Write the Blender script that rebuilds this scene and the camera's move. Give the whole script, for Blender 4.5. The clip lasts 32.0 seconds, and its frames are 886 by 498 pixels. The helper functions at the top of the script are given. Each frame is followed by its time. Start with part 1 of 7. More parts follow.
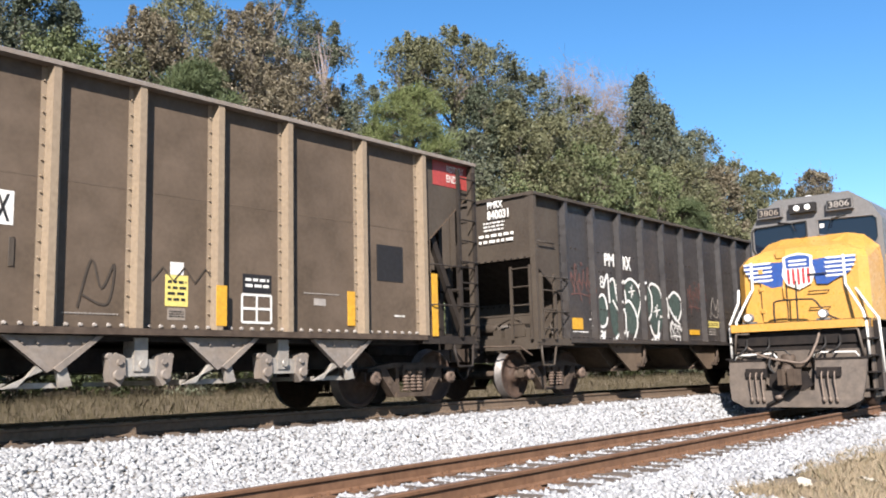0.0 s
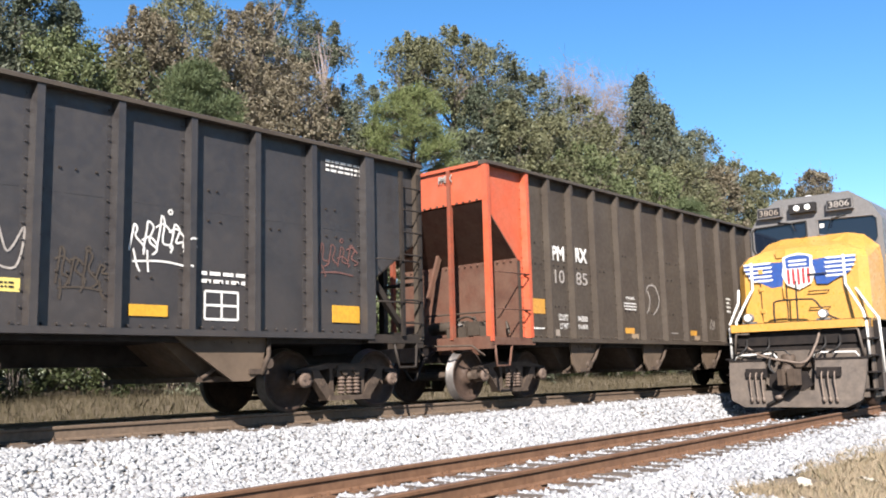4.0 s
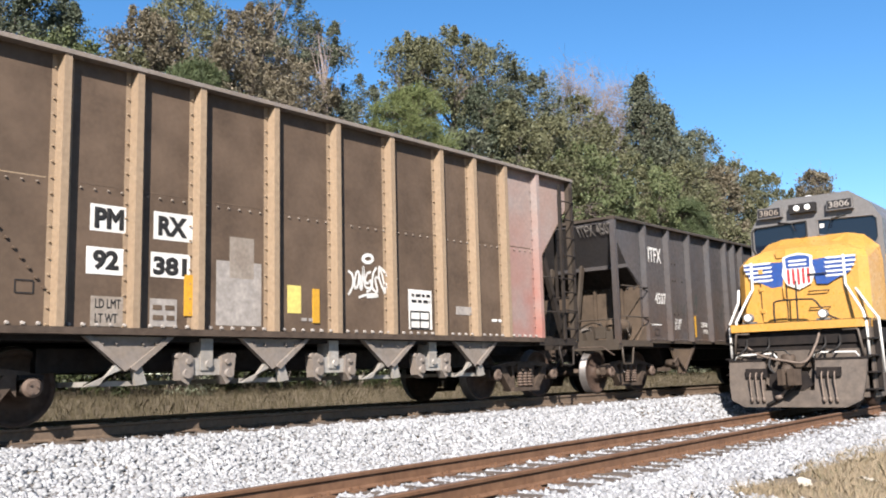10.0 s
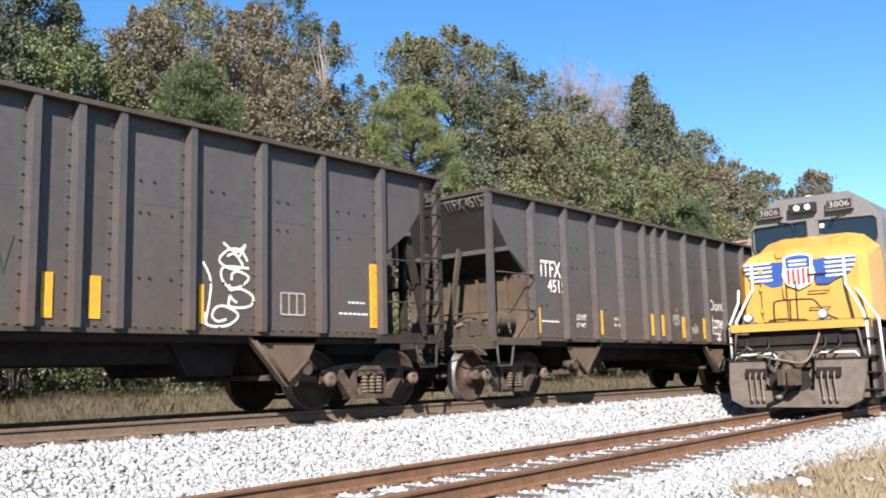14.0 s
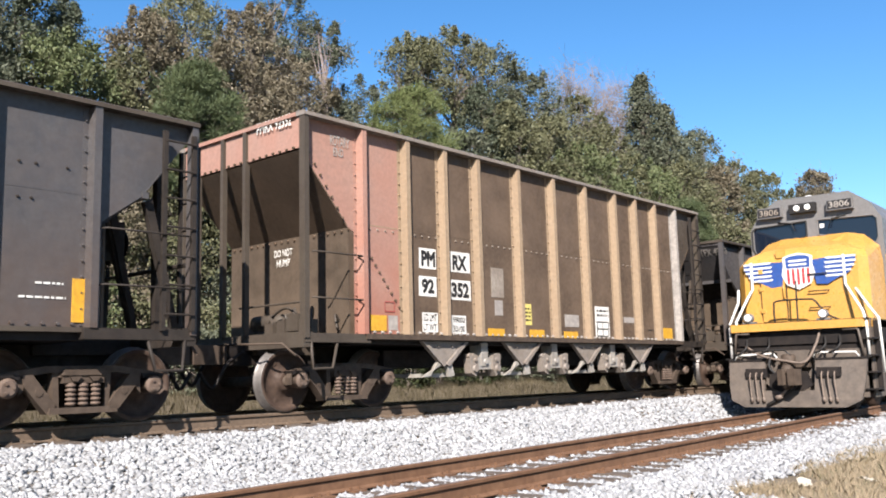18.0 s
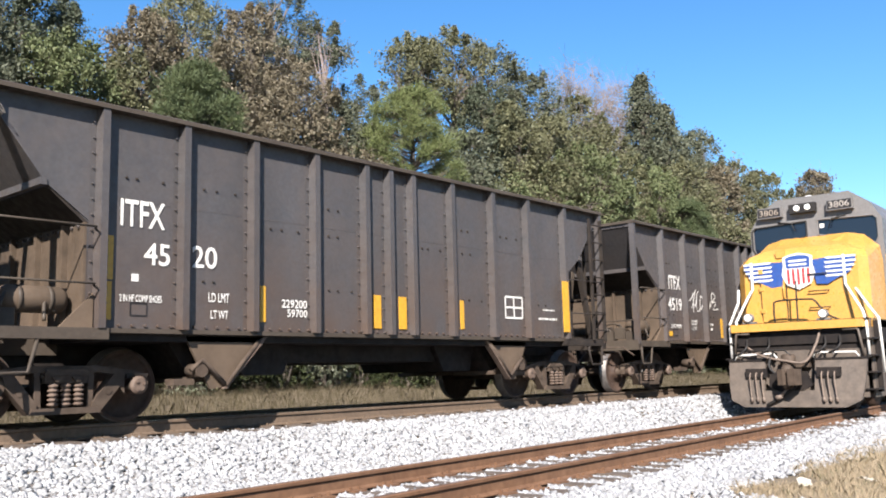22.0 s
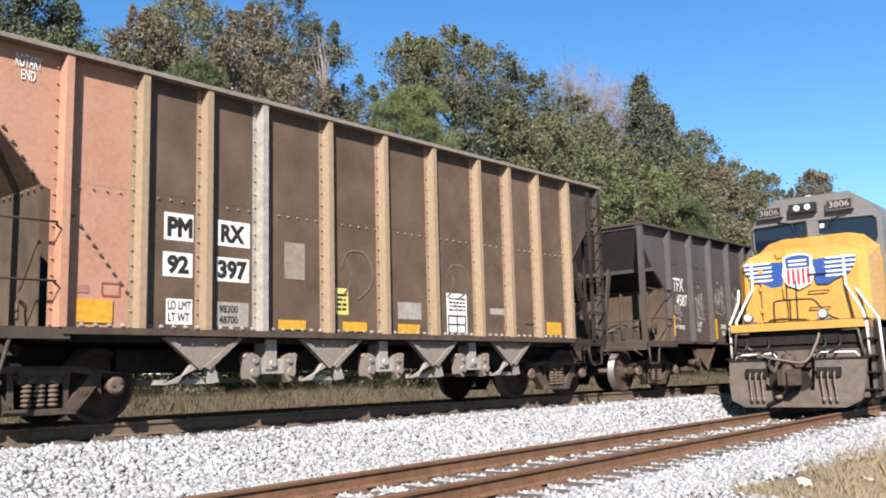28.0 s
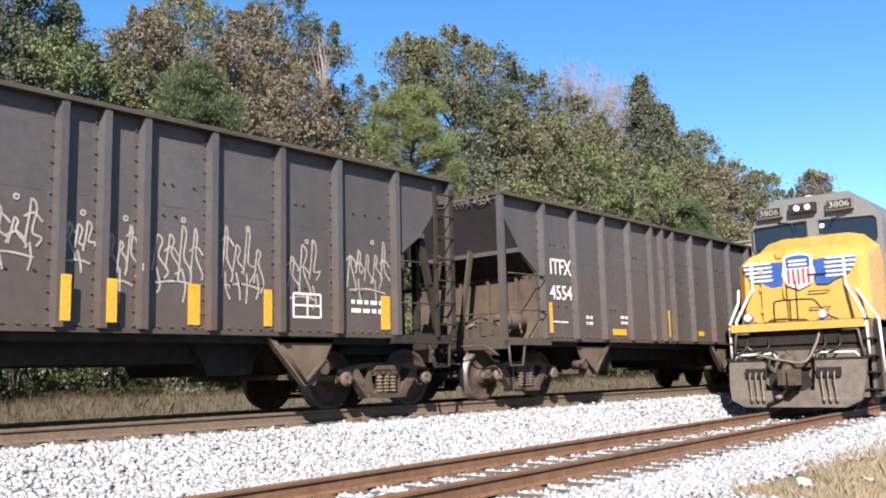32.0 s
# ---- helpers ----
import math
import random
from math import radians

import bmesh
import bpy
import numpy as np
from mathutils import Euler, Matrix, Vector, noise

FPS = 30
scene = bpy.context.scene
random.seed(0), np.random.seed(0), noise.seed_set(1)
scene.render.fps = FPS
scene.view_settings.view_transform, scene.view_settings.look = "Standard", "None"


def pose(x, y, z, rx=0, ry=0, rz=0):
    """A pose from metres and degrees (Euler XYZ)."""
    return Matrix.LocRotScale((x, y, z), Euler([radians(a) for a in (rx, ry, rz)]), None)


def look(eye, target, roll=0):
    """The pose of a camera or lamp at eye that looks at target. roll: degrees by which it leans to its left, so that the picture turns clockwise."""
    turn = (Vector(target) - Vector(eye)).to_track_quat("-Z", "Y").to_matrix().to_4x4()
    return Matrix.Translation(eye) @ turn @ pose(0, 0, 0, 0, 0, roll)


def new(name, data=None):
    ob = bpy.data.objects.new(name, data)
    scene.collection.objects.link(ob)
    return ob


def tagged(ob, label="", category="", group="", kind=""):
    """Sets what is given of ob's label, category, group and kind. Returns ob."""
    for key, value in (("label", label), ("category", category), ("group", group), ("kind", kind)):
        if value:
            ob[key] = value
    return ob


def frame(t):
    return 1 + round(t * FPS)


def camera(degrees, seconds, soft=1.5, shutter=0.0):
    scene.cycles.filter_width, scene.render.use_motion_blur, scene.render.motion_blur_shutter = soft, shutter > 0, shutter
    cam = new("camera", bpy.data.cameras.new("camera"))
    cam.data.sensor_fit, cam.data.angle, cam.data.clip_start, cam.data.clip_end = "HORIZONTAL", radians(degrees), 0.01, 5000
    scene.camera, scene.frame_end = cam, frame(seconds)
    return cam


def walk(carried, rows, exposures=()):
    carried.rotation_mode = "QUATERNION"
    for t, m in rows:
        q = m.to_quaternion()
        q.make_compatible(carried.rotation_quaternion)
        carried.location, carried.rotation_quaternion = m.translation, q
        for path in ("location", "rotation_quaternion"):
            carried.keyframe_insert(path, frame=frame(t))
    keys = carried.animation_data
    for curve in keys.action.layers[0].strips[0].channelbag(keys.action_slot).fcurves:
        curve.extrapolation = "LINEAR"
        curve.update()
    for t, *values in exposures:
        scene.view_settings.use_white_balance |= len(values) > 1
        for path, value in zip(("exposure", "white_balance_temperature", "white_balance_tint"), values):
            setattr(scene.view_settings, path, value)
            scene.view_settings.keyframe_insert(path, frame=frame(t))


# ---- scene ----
cam = camera(52.69, 32.0, soft=1.9)
EYE_AT = (0.0, -11.331, 0.480)
VIEW = look(EYE_AT, (7.4398, -4.7965, 1.8758), -1.502)
# the film camera's own exposure drifts as light and dark cars fill its view
walk(cam, [(0, VIEW), (32, VIEW)], [(0, 1.70), (1, 1.66), (2, 1.76), (3, 1.78), (6, 1.86), (7, 1.83), (8, 1.80), (9, 1.75), (10, 1.63), (11, 1.63), (12, 1.78), (14, 1.84), (17, 1.82), (18, 1.70), (19, 1.62), (20, 1.63), (21, 1.78), (22, 1.84), (25, 1.84), (27.5, 1.64), (28, 1.62), (29, 1.64), (30, 1.81), (31, 1.84), (32, 1.84)])

# ---- light ----
SUN = Vector((-1.35, -1.0, 1.22)).normalized()
world = bpy.data.worlds.new("world")
scene.world = world
world.use_nodes = True
wn = world.node_tree.nodes
sky = wn.new("ShaderNodeTexSky")
sky.sky_type = "NISHITA"
sky.sun_disc = False
sky.sun_elevation = math.asin(SUN.z)
sky.sun_rotation = math.atan2(SUN.x, SUN.y)
sky.air_density, sky.dust_density, sky.ozone_density = 1.0, 0.3, 4.0
wn["Background"].inputs[1].default_value = 0.063
tint = wn.new("ShaderNodeHueSaturation")
tint.inputs["Saturation"].default_value = 1.22
world.node_tree.links.new(sky.outputs[0], tint.inputs["Color"])
world.node_tree.links.new(tint.outputs[0], wn["Background"].inputs[0])
lamp = bpy.data.lights.new("sun", "SUN")
lamp.energy, lamp.angle, lamp.color = 5.0, radians(0.53), (1.0, 0.945, 0.89)
sun = new("sun", lamp)
sun.matrix_world = look(SUN * 50, (0, 0, 0))

# ---- materials ----


def noise_ramp(nt, scale, lo, hi, detail=4, stretch=None, source="Object"):
    """A noise between two values; stretch squeezes it along z for streaks."""
    n = nt.nodes
    tc = n.new("ShaderNodeTexCoord")
    mp = n.new("ShaderNodeMapping")
    mp.inputs["Scale"].default_value = stretch or (1, 1, 1)
    info = n.new("ShaderNodeObjectInfo")
    mul = n.new("ShaderNodeMath")
    mul.operation = "MULTIPLY"
    mul.inputs[1].default_value = 37.0
    nt.links.new(info.outputs["Random"], mul.inputs[0])
    nt.links.new(mul.outputs[0], mp.inputs["Location"])
    nt.links.new(tc.outputs[source], mp.inputs["Vector"])
    tx = n.new("ShaderNodeTexNoise")
    tx.inputs["Scale"].default_value = scale
    tx.inputs["Detail"].default_value = detail
    nt.links.new(mp.outputs[0], tx.inputs["Vector"])
    mr = n.new("ShaderNodeMapRange")
    mr.inputs["From Min"].default_value, mr.inputs["From Max"].default_value = 0.32, 0.68
    mr.inputs["To Min"].default_value, mr.inputs["To Max"].default_value = lo, hi
    nt.links.new(tx.outputs["Fac"], mr.inputs["Value"])
    return mr.outputs[0], tx.outputs["Fac"]


def mix_rgb(nt, fac, a, b):
    m = nt.nodes.new("ShaderNodeMix")
    m.data_type = "RGBA"
    for sock, val in ((m.inputs[0], fac), (m.inputs[6], a), (m.inputs[7], b)):
        if isinstance(val, (tuple, float, int)):
            sock.default_value = val if not isinstance(val, tuple) else (*val, 1.0)[:4]
        else:
            nt.links.new(val, sock)
    return m.outputs[2]


def surface(name, base, second=None, rough=0.6, metal=0.0, big=1.2, fine=18.0, amount=0.5, streak=None, bump=0.15, dust=None, island=0.0, obj=0.0, low=None):
    """A painted, rusty or stony surface: two colours mixed at a large scale, grain at a fine one, optional dust and per-piece change."""
    m = bpy.data.materials.new(name)
    m.use_nodes = True
    nt = m.node_tree
    p = nt.nodes["Principled BSDF"]
    second = second or tuple(c * 0.7 for c in base)
    f1, _ = noise_ramp(nt, big, 0.0, amount, 5, streak)
    col = mix_rgb(nt, f1, base, second)
    f2, raw = noise_ramp(nt, fine, 0.0, 0.45, 3)
    col = mix_rgb(nt, f2, col, tuple(c * 0.62 for c in second))
    if dust:
        f3, _ = noise_ramp(nt, big * 2.3, 0.0, dust[1], 6)
        col = mix_rgb(nt, f3, col, dust[0])
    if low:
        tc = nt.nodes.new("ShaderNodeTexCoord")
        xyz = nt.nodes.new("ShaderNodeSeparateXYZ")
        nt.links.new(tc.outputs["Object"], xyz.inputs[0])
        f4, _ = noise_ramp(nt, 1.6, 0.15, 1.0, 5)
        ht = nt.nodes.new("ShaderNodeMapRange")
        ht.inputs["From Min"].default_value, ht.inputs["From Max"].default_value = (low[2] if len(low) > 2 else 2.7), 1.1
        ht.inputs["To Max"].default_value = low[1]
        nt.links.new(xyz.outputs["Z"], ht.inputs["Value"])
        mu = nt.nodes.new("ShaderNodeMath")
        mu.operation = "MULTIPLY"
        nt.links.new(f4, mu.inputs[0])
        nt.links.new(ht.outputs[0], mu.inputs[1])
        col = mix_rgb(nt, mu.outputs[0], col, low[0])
    if island or obj:
        g = nt.nodes.new("ShaderNodeNewGeometry") if island else nt.nodes.new("ShaderNodeObjectInfo")
        mr = nt.nodes.new("ShaderNodeMapRange")
        k = island or obj
        mr.inputs["To Min"].default_value, mr.inputs["To Max"].default_value = 1 - k, 1 + k * 0.6
        nt.links.new(g.outputs["Random Per Island" if island else "Random"], mr.inputs["Value"])
        hs = nt.nodes.new("ShaderNodeHueSaturation")
        nt.links.new(mr.outputs[0], hs.inputs["Value"])
        nt.links.new(col, hs.inputs["Color"])
        col = hs.outputs[0]
    nt.links.new(col, p.inputs["Base Color"])
    r, _ = noise_ramp(nt, fine * 0.5, max(0.05, rough - 0.12), min(1.0, rough + 0.12), 2)
    nt.links.new(r, p.inputs["Roughness"])
    p.inputs["Metallic"].default_value = metal
    if rough >= 0.6 and not metal:
        p.inputs["Specular IOR Level"].default_value = 0.22
    if bump:
        b = nt.nodes.new("ShaderNodeBump")
        b.inputs["Strength"].default_value = bump
        b.inputs["Distance"].default_value = 0.01
        nt.links.new(raw, b.inputs["Height"])
        nt.links.new(b.outputs[0], p.inputs["Normal"])
    return m


VS = (1.0, 1.0, 0.22)
M = dict(
    tan=surface("tan_paint", (0.242, 0.175, 0.115), (0.184, 0.133, 0.089), 0.6, amount=0.7, streak=VS, dust=((0.193, 0.134, 0.086), 0.5)),
    taupe=surface("grey_brown_panel", (0.070, 0.050, 0.034), (0.055, 0.039, 0.027), 0.62, big=0.8, amount=0.8, streak=VS, dust=((0.112, 0.081, 0.059), 0.5)),
    cream=surface("dusty_cream_paint", (0.209, 0.159, 0.110), (0.157, 0.118, 0.081), 0.6, amount=0.7, streak=VS, dust=((0.164, 0.124, 0.090), 0.5)),
    amber=surface("dusty_amber_reflector", (0.409, 0.198, 0.027), (0.294, 0.148, 0.031), 0.5, big=4, amount=0.7, bump=0.03),
    brown=surface("brown_panel", (0.070, 0.047, 0.032), (0.054, 0.036, 0.024), 0.62, big=0.8, amount=0.8, streak=VS, dust=((0.116, 0.079, 0.054), 0.5)),
    umber=surface("umber_panel", (0.046, 0.035, 0.027), (0.034, 0.026, 0.020), 0.6, big=0.8, amount=0.7, streak=VS, dust=((0.067, 0.054, 0.041), 0.4)),
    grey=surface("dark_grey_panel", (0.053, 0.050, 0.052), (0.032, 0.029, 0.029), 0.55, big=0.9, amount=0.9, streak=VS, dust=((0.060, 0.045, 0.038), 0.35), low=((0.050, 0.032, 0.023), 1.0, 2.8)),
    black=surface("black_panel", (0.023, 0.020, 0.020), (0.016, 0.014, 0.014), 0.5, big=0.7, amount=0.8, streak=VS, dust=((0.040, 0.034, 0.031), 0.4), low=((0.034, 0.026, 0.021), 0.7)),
    orange=surface("orange_paint", (0.388, 0.062, 0.021), (0.300, 0.055, 0.023), 0.55, amount=0.7, dust=((0.254, 0.098, 0.052), 0.35)),
    salmon=surface("faded_salmon_paint", (0.300, 0.160, 0.108), (0.255, 0.125, 0.080), 0.65, amount=0.8, streak=VS, dust=((0.300, 0.180, 0.128), 0.4)),
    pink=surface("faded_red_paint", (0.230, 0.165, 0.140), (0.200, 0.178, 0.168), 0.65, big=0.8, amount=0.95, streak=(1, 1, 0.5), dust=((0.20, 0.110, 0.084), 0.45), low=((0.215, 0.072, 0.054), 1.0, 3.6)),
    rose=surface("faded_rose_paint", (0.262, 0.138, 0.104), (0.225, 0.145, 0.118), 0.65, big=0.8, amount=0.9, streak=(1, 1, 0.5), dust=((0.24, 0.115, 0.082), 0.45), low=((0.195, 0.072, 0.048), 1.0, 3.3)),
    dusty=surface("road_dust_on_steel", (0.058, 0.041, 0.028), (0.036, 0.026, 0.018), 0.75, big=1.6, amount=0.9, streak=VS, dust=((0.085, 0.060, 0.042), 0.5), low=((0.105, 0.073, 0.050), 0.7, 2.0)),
    rusty=surface("rusty_red_brown_sheet", (0.091, 0.038, 0.024), (0.061, 0.029, 0.020), 0.75, big=1.5, amount=0.9, dust=((0.103, 0.063, 0.044), 0.5)),
    rustred=surface("rusty_orange_post", (0.217, 0.046, 0.022), (0.133, 0.037, 0.022), 0.65, big=2, amount=0.9, dust=((0.121, 0.058, 0.038), 0.5)),
    # brown darkened as shade for trailing ends; the dark panel bolts share it
    shade_bolt=surface("shaded_end_and_bolts", (0.018, 0.014, 0.011), (0.012, 0.009, 0.008), 0.7, big=2.0, amount=0.8, dust=((0.036, 0.027, 0.021), 0.4)),
    red=surface("red_paint", (0.254, 0.034, 0.029), None, 0.55, amount=0.5),
    pale=surface("pale_patch", (0.222, 0.189, 0.157), (0.146, 0.115, 0.092), 0.65, big=3, amount=0.8),
    white=surface("white_paint", (0.55, 0.53, 0.50), (0.40, 0.375, 0.34), 0.6, big=5, amount=0.6, bump=0.05),
    dull=surface("dusty_white_paint", (0.278, 0.247, 0.220), (0.182, 0.161, 0.145), 0.7, big=6, amount=0.9, bump=0.05),
    ink=surface("black_ink", (0.018, 0.017, 0.017), None, 0.6, bump=0.0),
    yellow=surface("yellow_reflector", (0.44, 0.235, 0.016), (0.34, 0.175, 0.018), 0.45, big=4, amount=0.6, bump=0.03),
    lemon=surface("lemon_sticker", (0.50, 0.41, 0.11), (0.42, 0.33, 0.10), 0.5, big=4, amount=0.5, bump=0.03),
    teal=surface("dark_green_spray", (0.040, 0.055, 0.047), (0.032, 0.044, 0.038), 0.6, big=2, amount=0.7, bump=0.0),
    rosespray=surface("red_spray", (0.115, 0.054, 0.046), (0.066, 0.037, 0.032), 0.6, big=4, amount=0.8, bump=0.0),
    chalk=surface("faint_chalk", (0.125, 0.100, 0.078), (0.080, 0.064, 0.050), 0.8, big=7, amount=0.9, bump=0.0),
    soot=surface("black_patch", (0.015, 0.014, 0.015), None, 0.6, bump=0.0),
    # near-black base colour carries the shade under the cars and in recesses
    under=surface("shade_dark_parts", (0.007, 0.005, 0.005), (0.004, 0.003, 0.003), 0.7, big=2, amount=0.8, dust=((0.027, 0.019, 0.014), 0.4)),
    # castings are darkened for truck shade; rusty caps and springs lightened as sunlit
    cast=surface("dusty_cast_steel", (0.052, 0.036, 0.026), (0.032, 0.022, 0.016), 0.8, big=3, amount=0.9, dust=((0.086, 0.062, 0.046), 0.4), bump=0.3),
    rustcap=surface("rusty_sunlit_steel", (0.100, 0.068, 0.052), (0.064, 0.043, 0.032), 0.75, big=5, amount=0.8, dust=((0.115, 0.086, 0.068), 0.4), bump=0.2),
    wheel=surface("brown_wheel_plate", (0.046, 0.028, 0.020), (0.026, 0.016, 0.012), 0.75, big=4, amount=0.9, dust=((0.075, 0.048, 0.034), 0.4)),
    tread=surface("polished_tread", (0.121, 0.107, 0.099), (0.078, 0.069, 0.063), 0.5, metal=0.5, big=3),
    chute=surface("galvanised_chute", (0.176, 0.153, 0.136), (0.115, 0.095, 0.081), 0.6, big=2.5, amount=0.7, dust=((0.169, 0.127, 0.092), 0.4)),
    silver=surface("silver_actuator", (0.26, 0.245, 0.225), (0.13, 0.115, 0.10), 0.5, big=4, amount=0.8, dust=((0.22, 0.18, 0.14), 0.4)),
    rail=surface("rusty_rail", (0.112, 0.057, 0.030), (0.078, 0.039, 0.022), 0.85, big=2.2, amount=0.8, dust=((0.151, 0.083, 0.049), 0.5), bump=0.3),
    railtop=surface("dull_rail_head", (0.103, 0.061, 0.041), (0.073, 0.046, 0.034), 0.6, big=2, amount=0.7),
    mainrail=surface("dusty_main_rail", (0.116, 0.081, 0.056), (0.083, 0.058, 0.041), 0.8, big=2, amount=0.8),
    shine=surface("shiny_rail_head", (0.254, 0.230, 0.220), (0.206, 0.184, 0.174), 0.28, metal=0.9),
    tie=surface("weathered_tie", (0.092, 0.070, 0.055), (0.049, 0.037, 0.030), 0.9, big=3, amount=0.9, streak=(6, 0.7, 6), dust=((0.182, 0.149, 0.127), 0.2), bump=0.5),
    stone=surface("limestone_ballast", (0.295, 0.292, 0.295), (0.226, 0.224, 0.226), 0.9, big=9, amount=0.8, island=0.36, bump=0.2),
)

# ---- mesh tools ----


def box(bm, x0, x1, y0, y1, z0, z1):
    v = [bm.verts.new(c) for c in ((x0, y0, z0), (x1, y0, z0), (x1, y1, z0), (x0, y1, z0), (x0, y0, z1), (x1, y0, z1), (x1, y1, z1), (x0, y1, z1))]
    for f in ((3, 2, 1, 0), (4, 5, 6, 7), (0, 1, 5, 4), (1, 2, 6, 5), (2, 3, 7, 6), (3, 0, 4, 7)):
        bm.faces.new([v[i] for i in f])


def slab(bm, pts, axis, a, b):
    """A plate: an outline in the two other axes, from a to b along axis."""
    def at(p, k):
        return {"x": (k, p[0], p[1]), "y": (p[0], k, p[1]), "z": (p[0], p[1], k)}[axis]
    lo = [bm.verts.new(at(p, a)) for p in pts]
    hi = [bm.verts.new(at(p, b)) for p in pts]
    n = len(pts)
    bm.faces.new(lo[::-1])
    bm.faces.new(hi)
    for i in range(n):
        bm.faces.new((lo[i], lo[(i + 1) % n], hi[(i + 1) % n], hi[i]))


def rod(bm, a, b, r, n=8, r2=None):
    a, b = Vector(a), Vector(b)
    d = (b - a).normalized()
    u = d.orthogonal().normalized()
    w = d.cross(u)
    ring = []
    for p, rr in ((a, r), (b, r if r2 is None else r2)):
        ring.append([bm.verts.new(p + (u * math.cos(2 * math.pi * i / n) + w * math.sin(2 * math.pi * i / n)) * rr) for i in range(n)])
    for i in range(n):
        f = bm.faces.new((ring[0][i], ring[0][(i + 1) % n], ring[1][(i + 1) % n], ring[1][i]))
        f.smooth = n > 6
    bm.faces.new(ring[0][::-1])
    bm.faces.new(ring[1])


def bent(bm, pts, r, n=6):
    """A bent bar or hose: one tube through the points."""
    pts = [Vector(q) for q in pts]
    u = None
    rings = []
    for i, q in enumerate(pts):
        d = (pts[min(i + 1, len(pts) - 1)] - pts[max(i - 1, 0)]).normalized()
        u = d.orthogonal().normalized() if u is None else (u - d * u.dot(d)).normalized()
        w = d.cross(u)
        rings.append([bm.verts.new(q + (u * math.cos(2 * math.pi * k / n) + w * math.sin(2 * math.pi * k / n)) * r) for k in range(n)])
    for a, b in zip(rings, rings[1:]):
        for k in range(n):
            bm.faces.new((a[k], a[(k + 1) % n], b[(k + 1) % n], b[k])).smooth = True
    bm.faces.new(rings[0][::-1])
    bm.faces.new(rings[-1])


def lathe(bm, profile, n=32, axis="y", at=(0, 0, 0)):
    """Turns (place along the axis, radius) pairs round the axis."""
    rings = []
    for k, r in profile:
        row = []
        for i in range(n):
            c, s = math.cos(2 * math.pi * i / n) * r, math.sin(2 * math.pi * i / n) * r
            q = {"x": (k, c, s), "y": (c, k, s), "z": (c, s, k)}[axis]
            row.append(bm.verts.new((q[0] + at[0], q[1] + at[1], q[2] + at[2])))
        rings.append(row)
    for a, b in zip(rings, rings[1:]):
        for i in range(n):
            bm.faces.new((a[i], a[(i + 1) % n], b[(i + 1) % n], b[i])).smooth = True
    bm.faces.new(rings[0][::-1])
    bm.faces.new(rings[-1])


def finish(bm, name, material):
    bmesh.ops.recalc_face_normals(bm, faces=bm.faces)
    me = bpy.data.meshes.new(name)
    bm.to_mesh(me)
    bm.free()
    for mt in material if isinstance(material, (list, tuple)) else (material,):
        me.materials.append(mt)
    return me


SHARED = {}


def smooth_path(keys, steps=6):
    """A flowing line through key points."""
    out = []
    n = len(keys)
    for i in range(n - 1):
        p0, p1, p2, p3 = keys[max(i - 1, 0)], keys[i], keys[i + 1], keys[min(i + 2, n - 1)]
        for k in range(steps):
            t = k / steps
            out.append(tuple(0.5 * (2 * b + (c - a) * t + (2 * a - 5 * b + 4 * c - d) * t * t + (3 * b - a - 3 * c + d) * t ** 3) for a, b, c, d in zip(p0, p1, p2, p3)))
    return out + [keys[-1]]


def mesh_of(key, name, build, material):
    """A mesh that alike parts share."""
    if key not in SHARED:
        bm = bmesh.new()
        build(bm)
        SHARED[key] = finish(bm, name, material)
    return SHARED[key]


def part(name, bm, material, parent, label=""):
    return put(name, finish(bm, name, material), parent, label)


def put(name, me, parent, label="", m=None):
    ob = new(name, me)
    ob.parent = parent
    if m is not None:
        ob.matrix_basis = m
    if label:
        tagged(ob, label)
    return ob


def make(name, build, material, parent=None, label=""):
    bm = bmesh.new()
    build(bm)
    return part(name, bm, material, parent, label)


def raw_mesh(name, verts, faces, material, smooth=False):
    """A mesh from number arrays; faces all have one number of corners."""
    verts, faces = np.asarray(verts, np.float32), np.asarray(faces, np.int32)
    me = bpy.data.meshes.new(name)
    k = faces.shape[1]
    me.vertices.add(len(verts))
    me.vertices.foreach_set("co", verts.ravel())
    me.loops.add(faces.size)
    me.loops.foreach_set("vertex_index", faces.ravel())
    me.polygons.add(len(faces))
    me.polygons.foreach_set("loop_start", np.arange(0, faces.size, k, dtype=np.int32))
    me.polygons.foreach_set("loop_total", np.full(len(faces), k, np.int32))
    if smooth:
        me.polygons.foreach_set("use_smooth", np.ones(len(faces), bool))
    me.update(calc_edges=True)
    me.materials.append(material)
    return me


TYPE = {}


def lettering(text):
    """A flat mesh of a text in the built-in font, one unit wide and high, centred."""
    if text not in TYPE:
        cu = bpy.data.curves.new("lettering", "FONT")
        heavy = 0.0 if text in ("Dont", "Love") else 0.05 if text in ("PM", "RX", "92", "381", "352", "397", "PMRX", "840031") else 0.016
        cu.body, cu.resolution_u, cu.bevel_depth, cu.bevel_resolution = text, 3, heavy, 0
        ob = new("lettering", cu)
        me = bpy.data.meshes.new_from_object(ob.evaluated_get(bpy.context.evaluated_depsgraph_get()))
        bpy.data.objects.remove(ob)
        co = np.array([v.co for v in me.vertices])
        lo, hi = co.min(0), co.max(0)
        me.transform(Matrix.Diagonal((1 / max(hi[0] - lo[0], 1e-6), 1 / max(hi[1] - lo[1], 1e-6), 1, 1)) @ Matrix.Translation((-(lo[0] + hi[0]) / 2, -(lo[1] + hi[1]) / 2, 0)))
        TYPE[text] = me
    return TYPE[text]


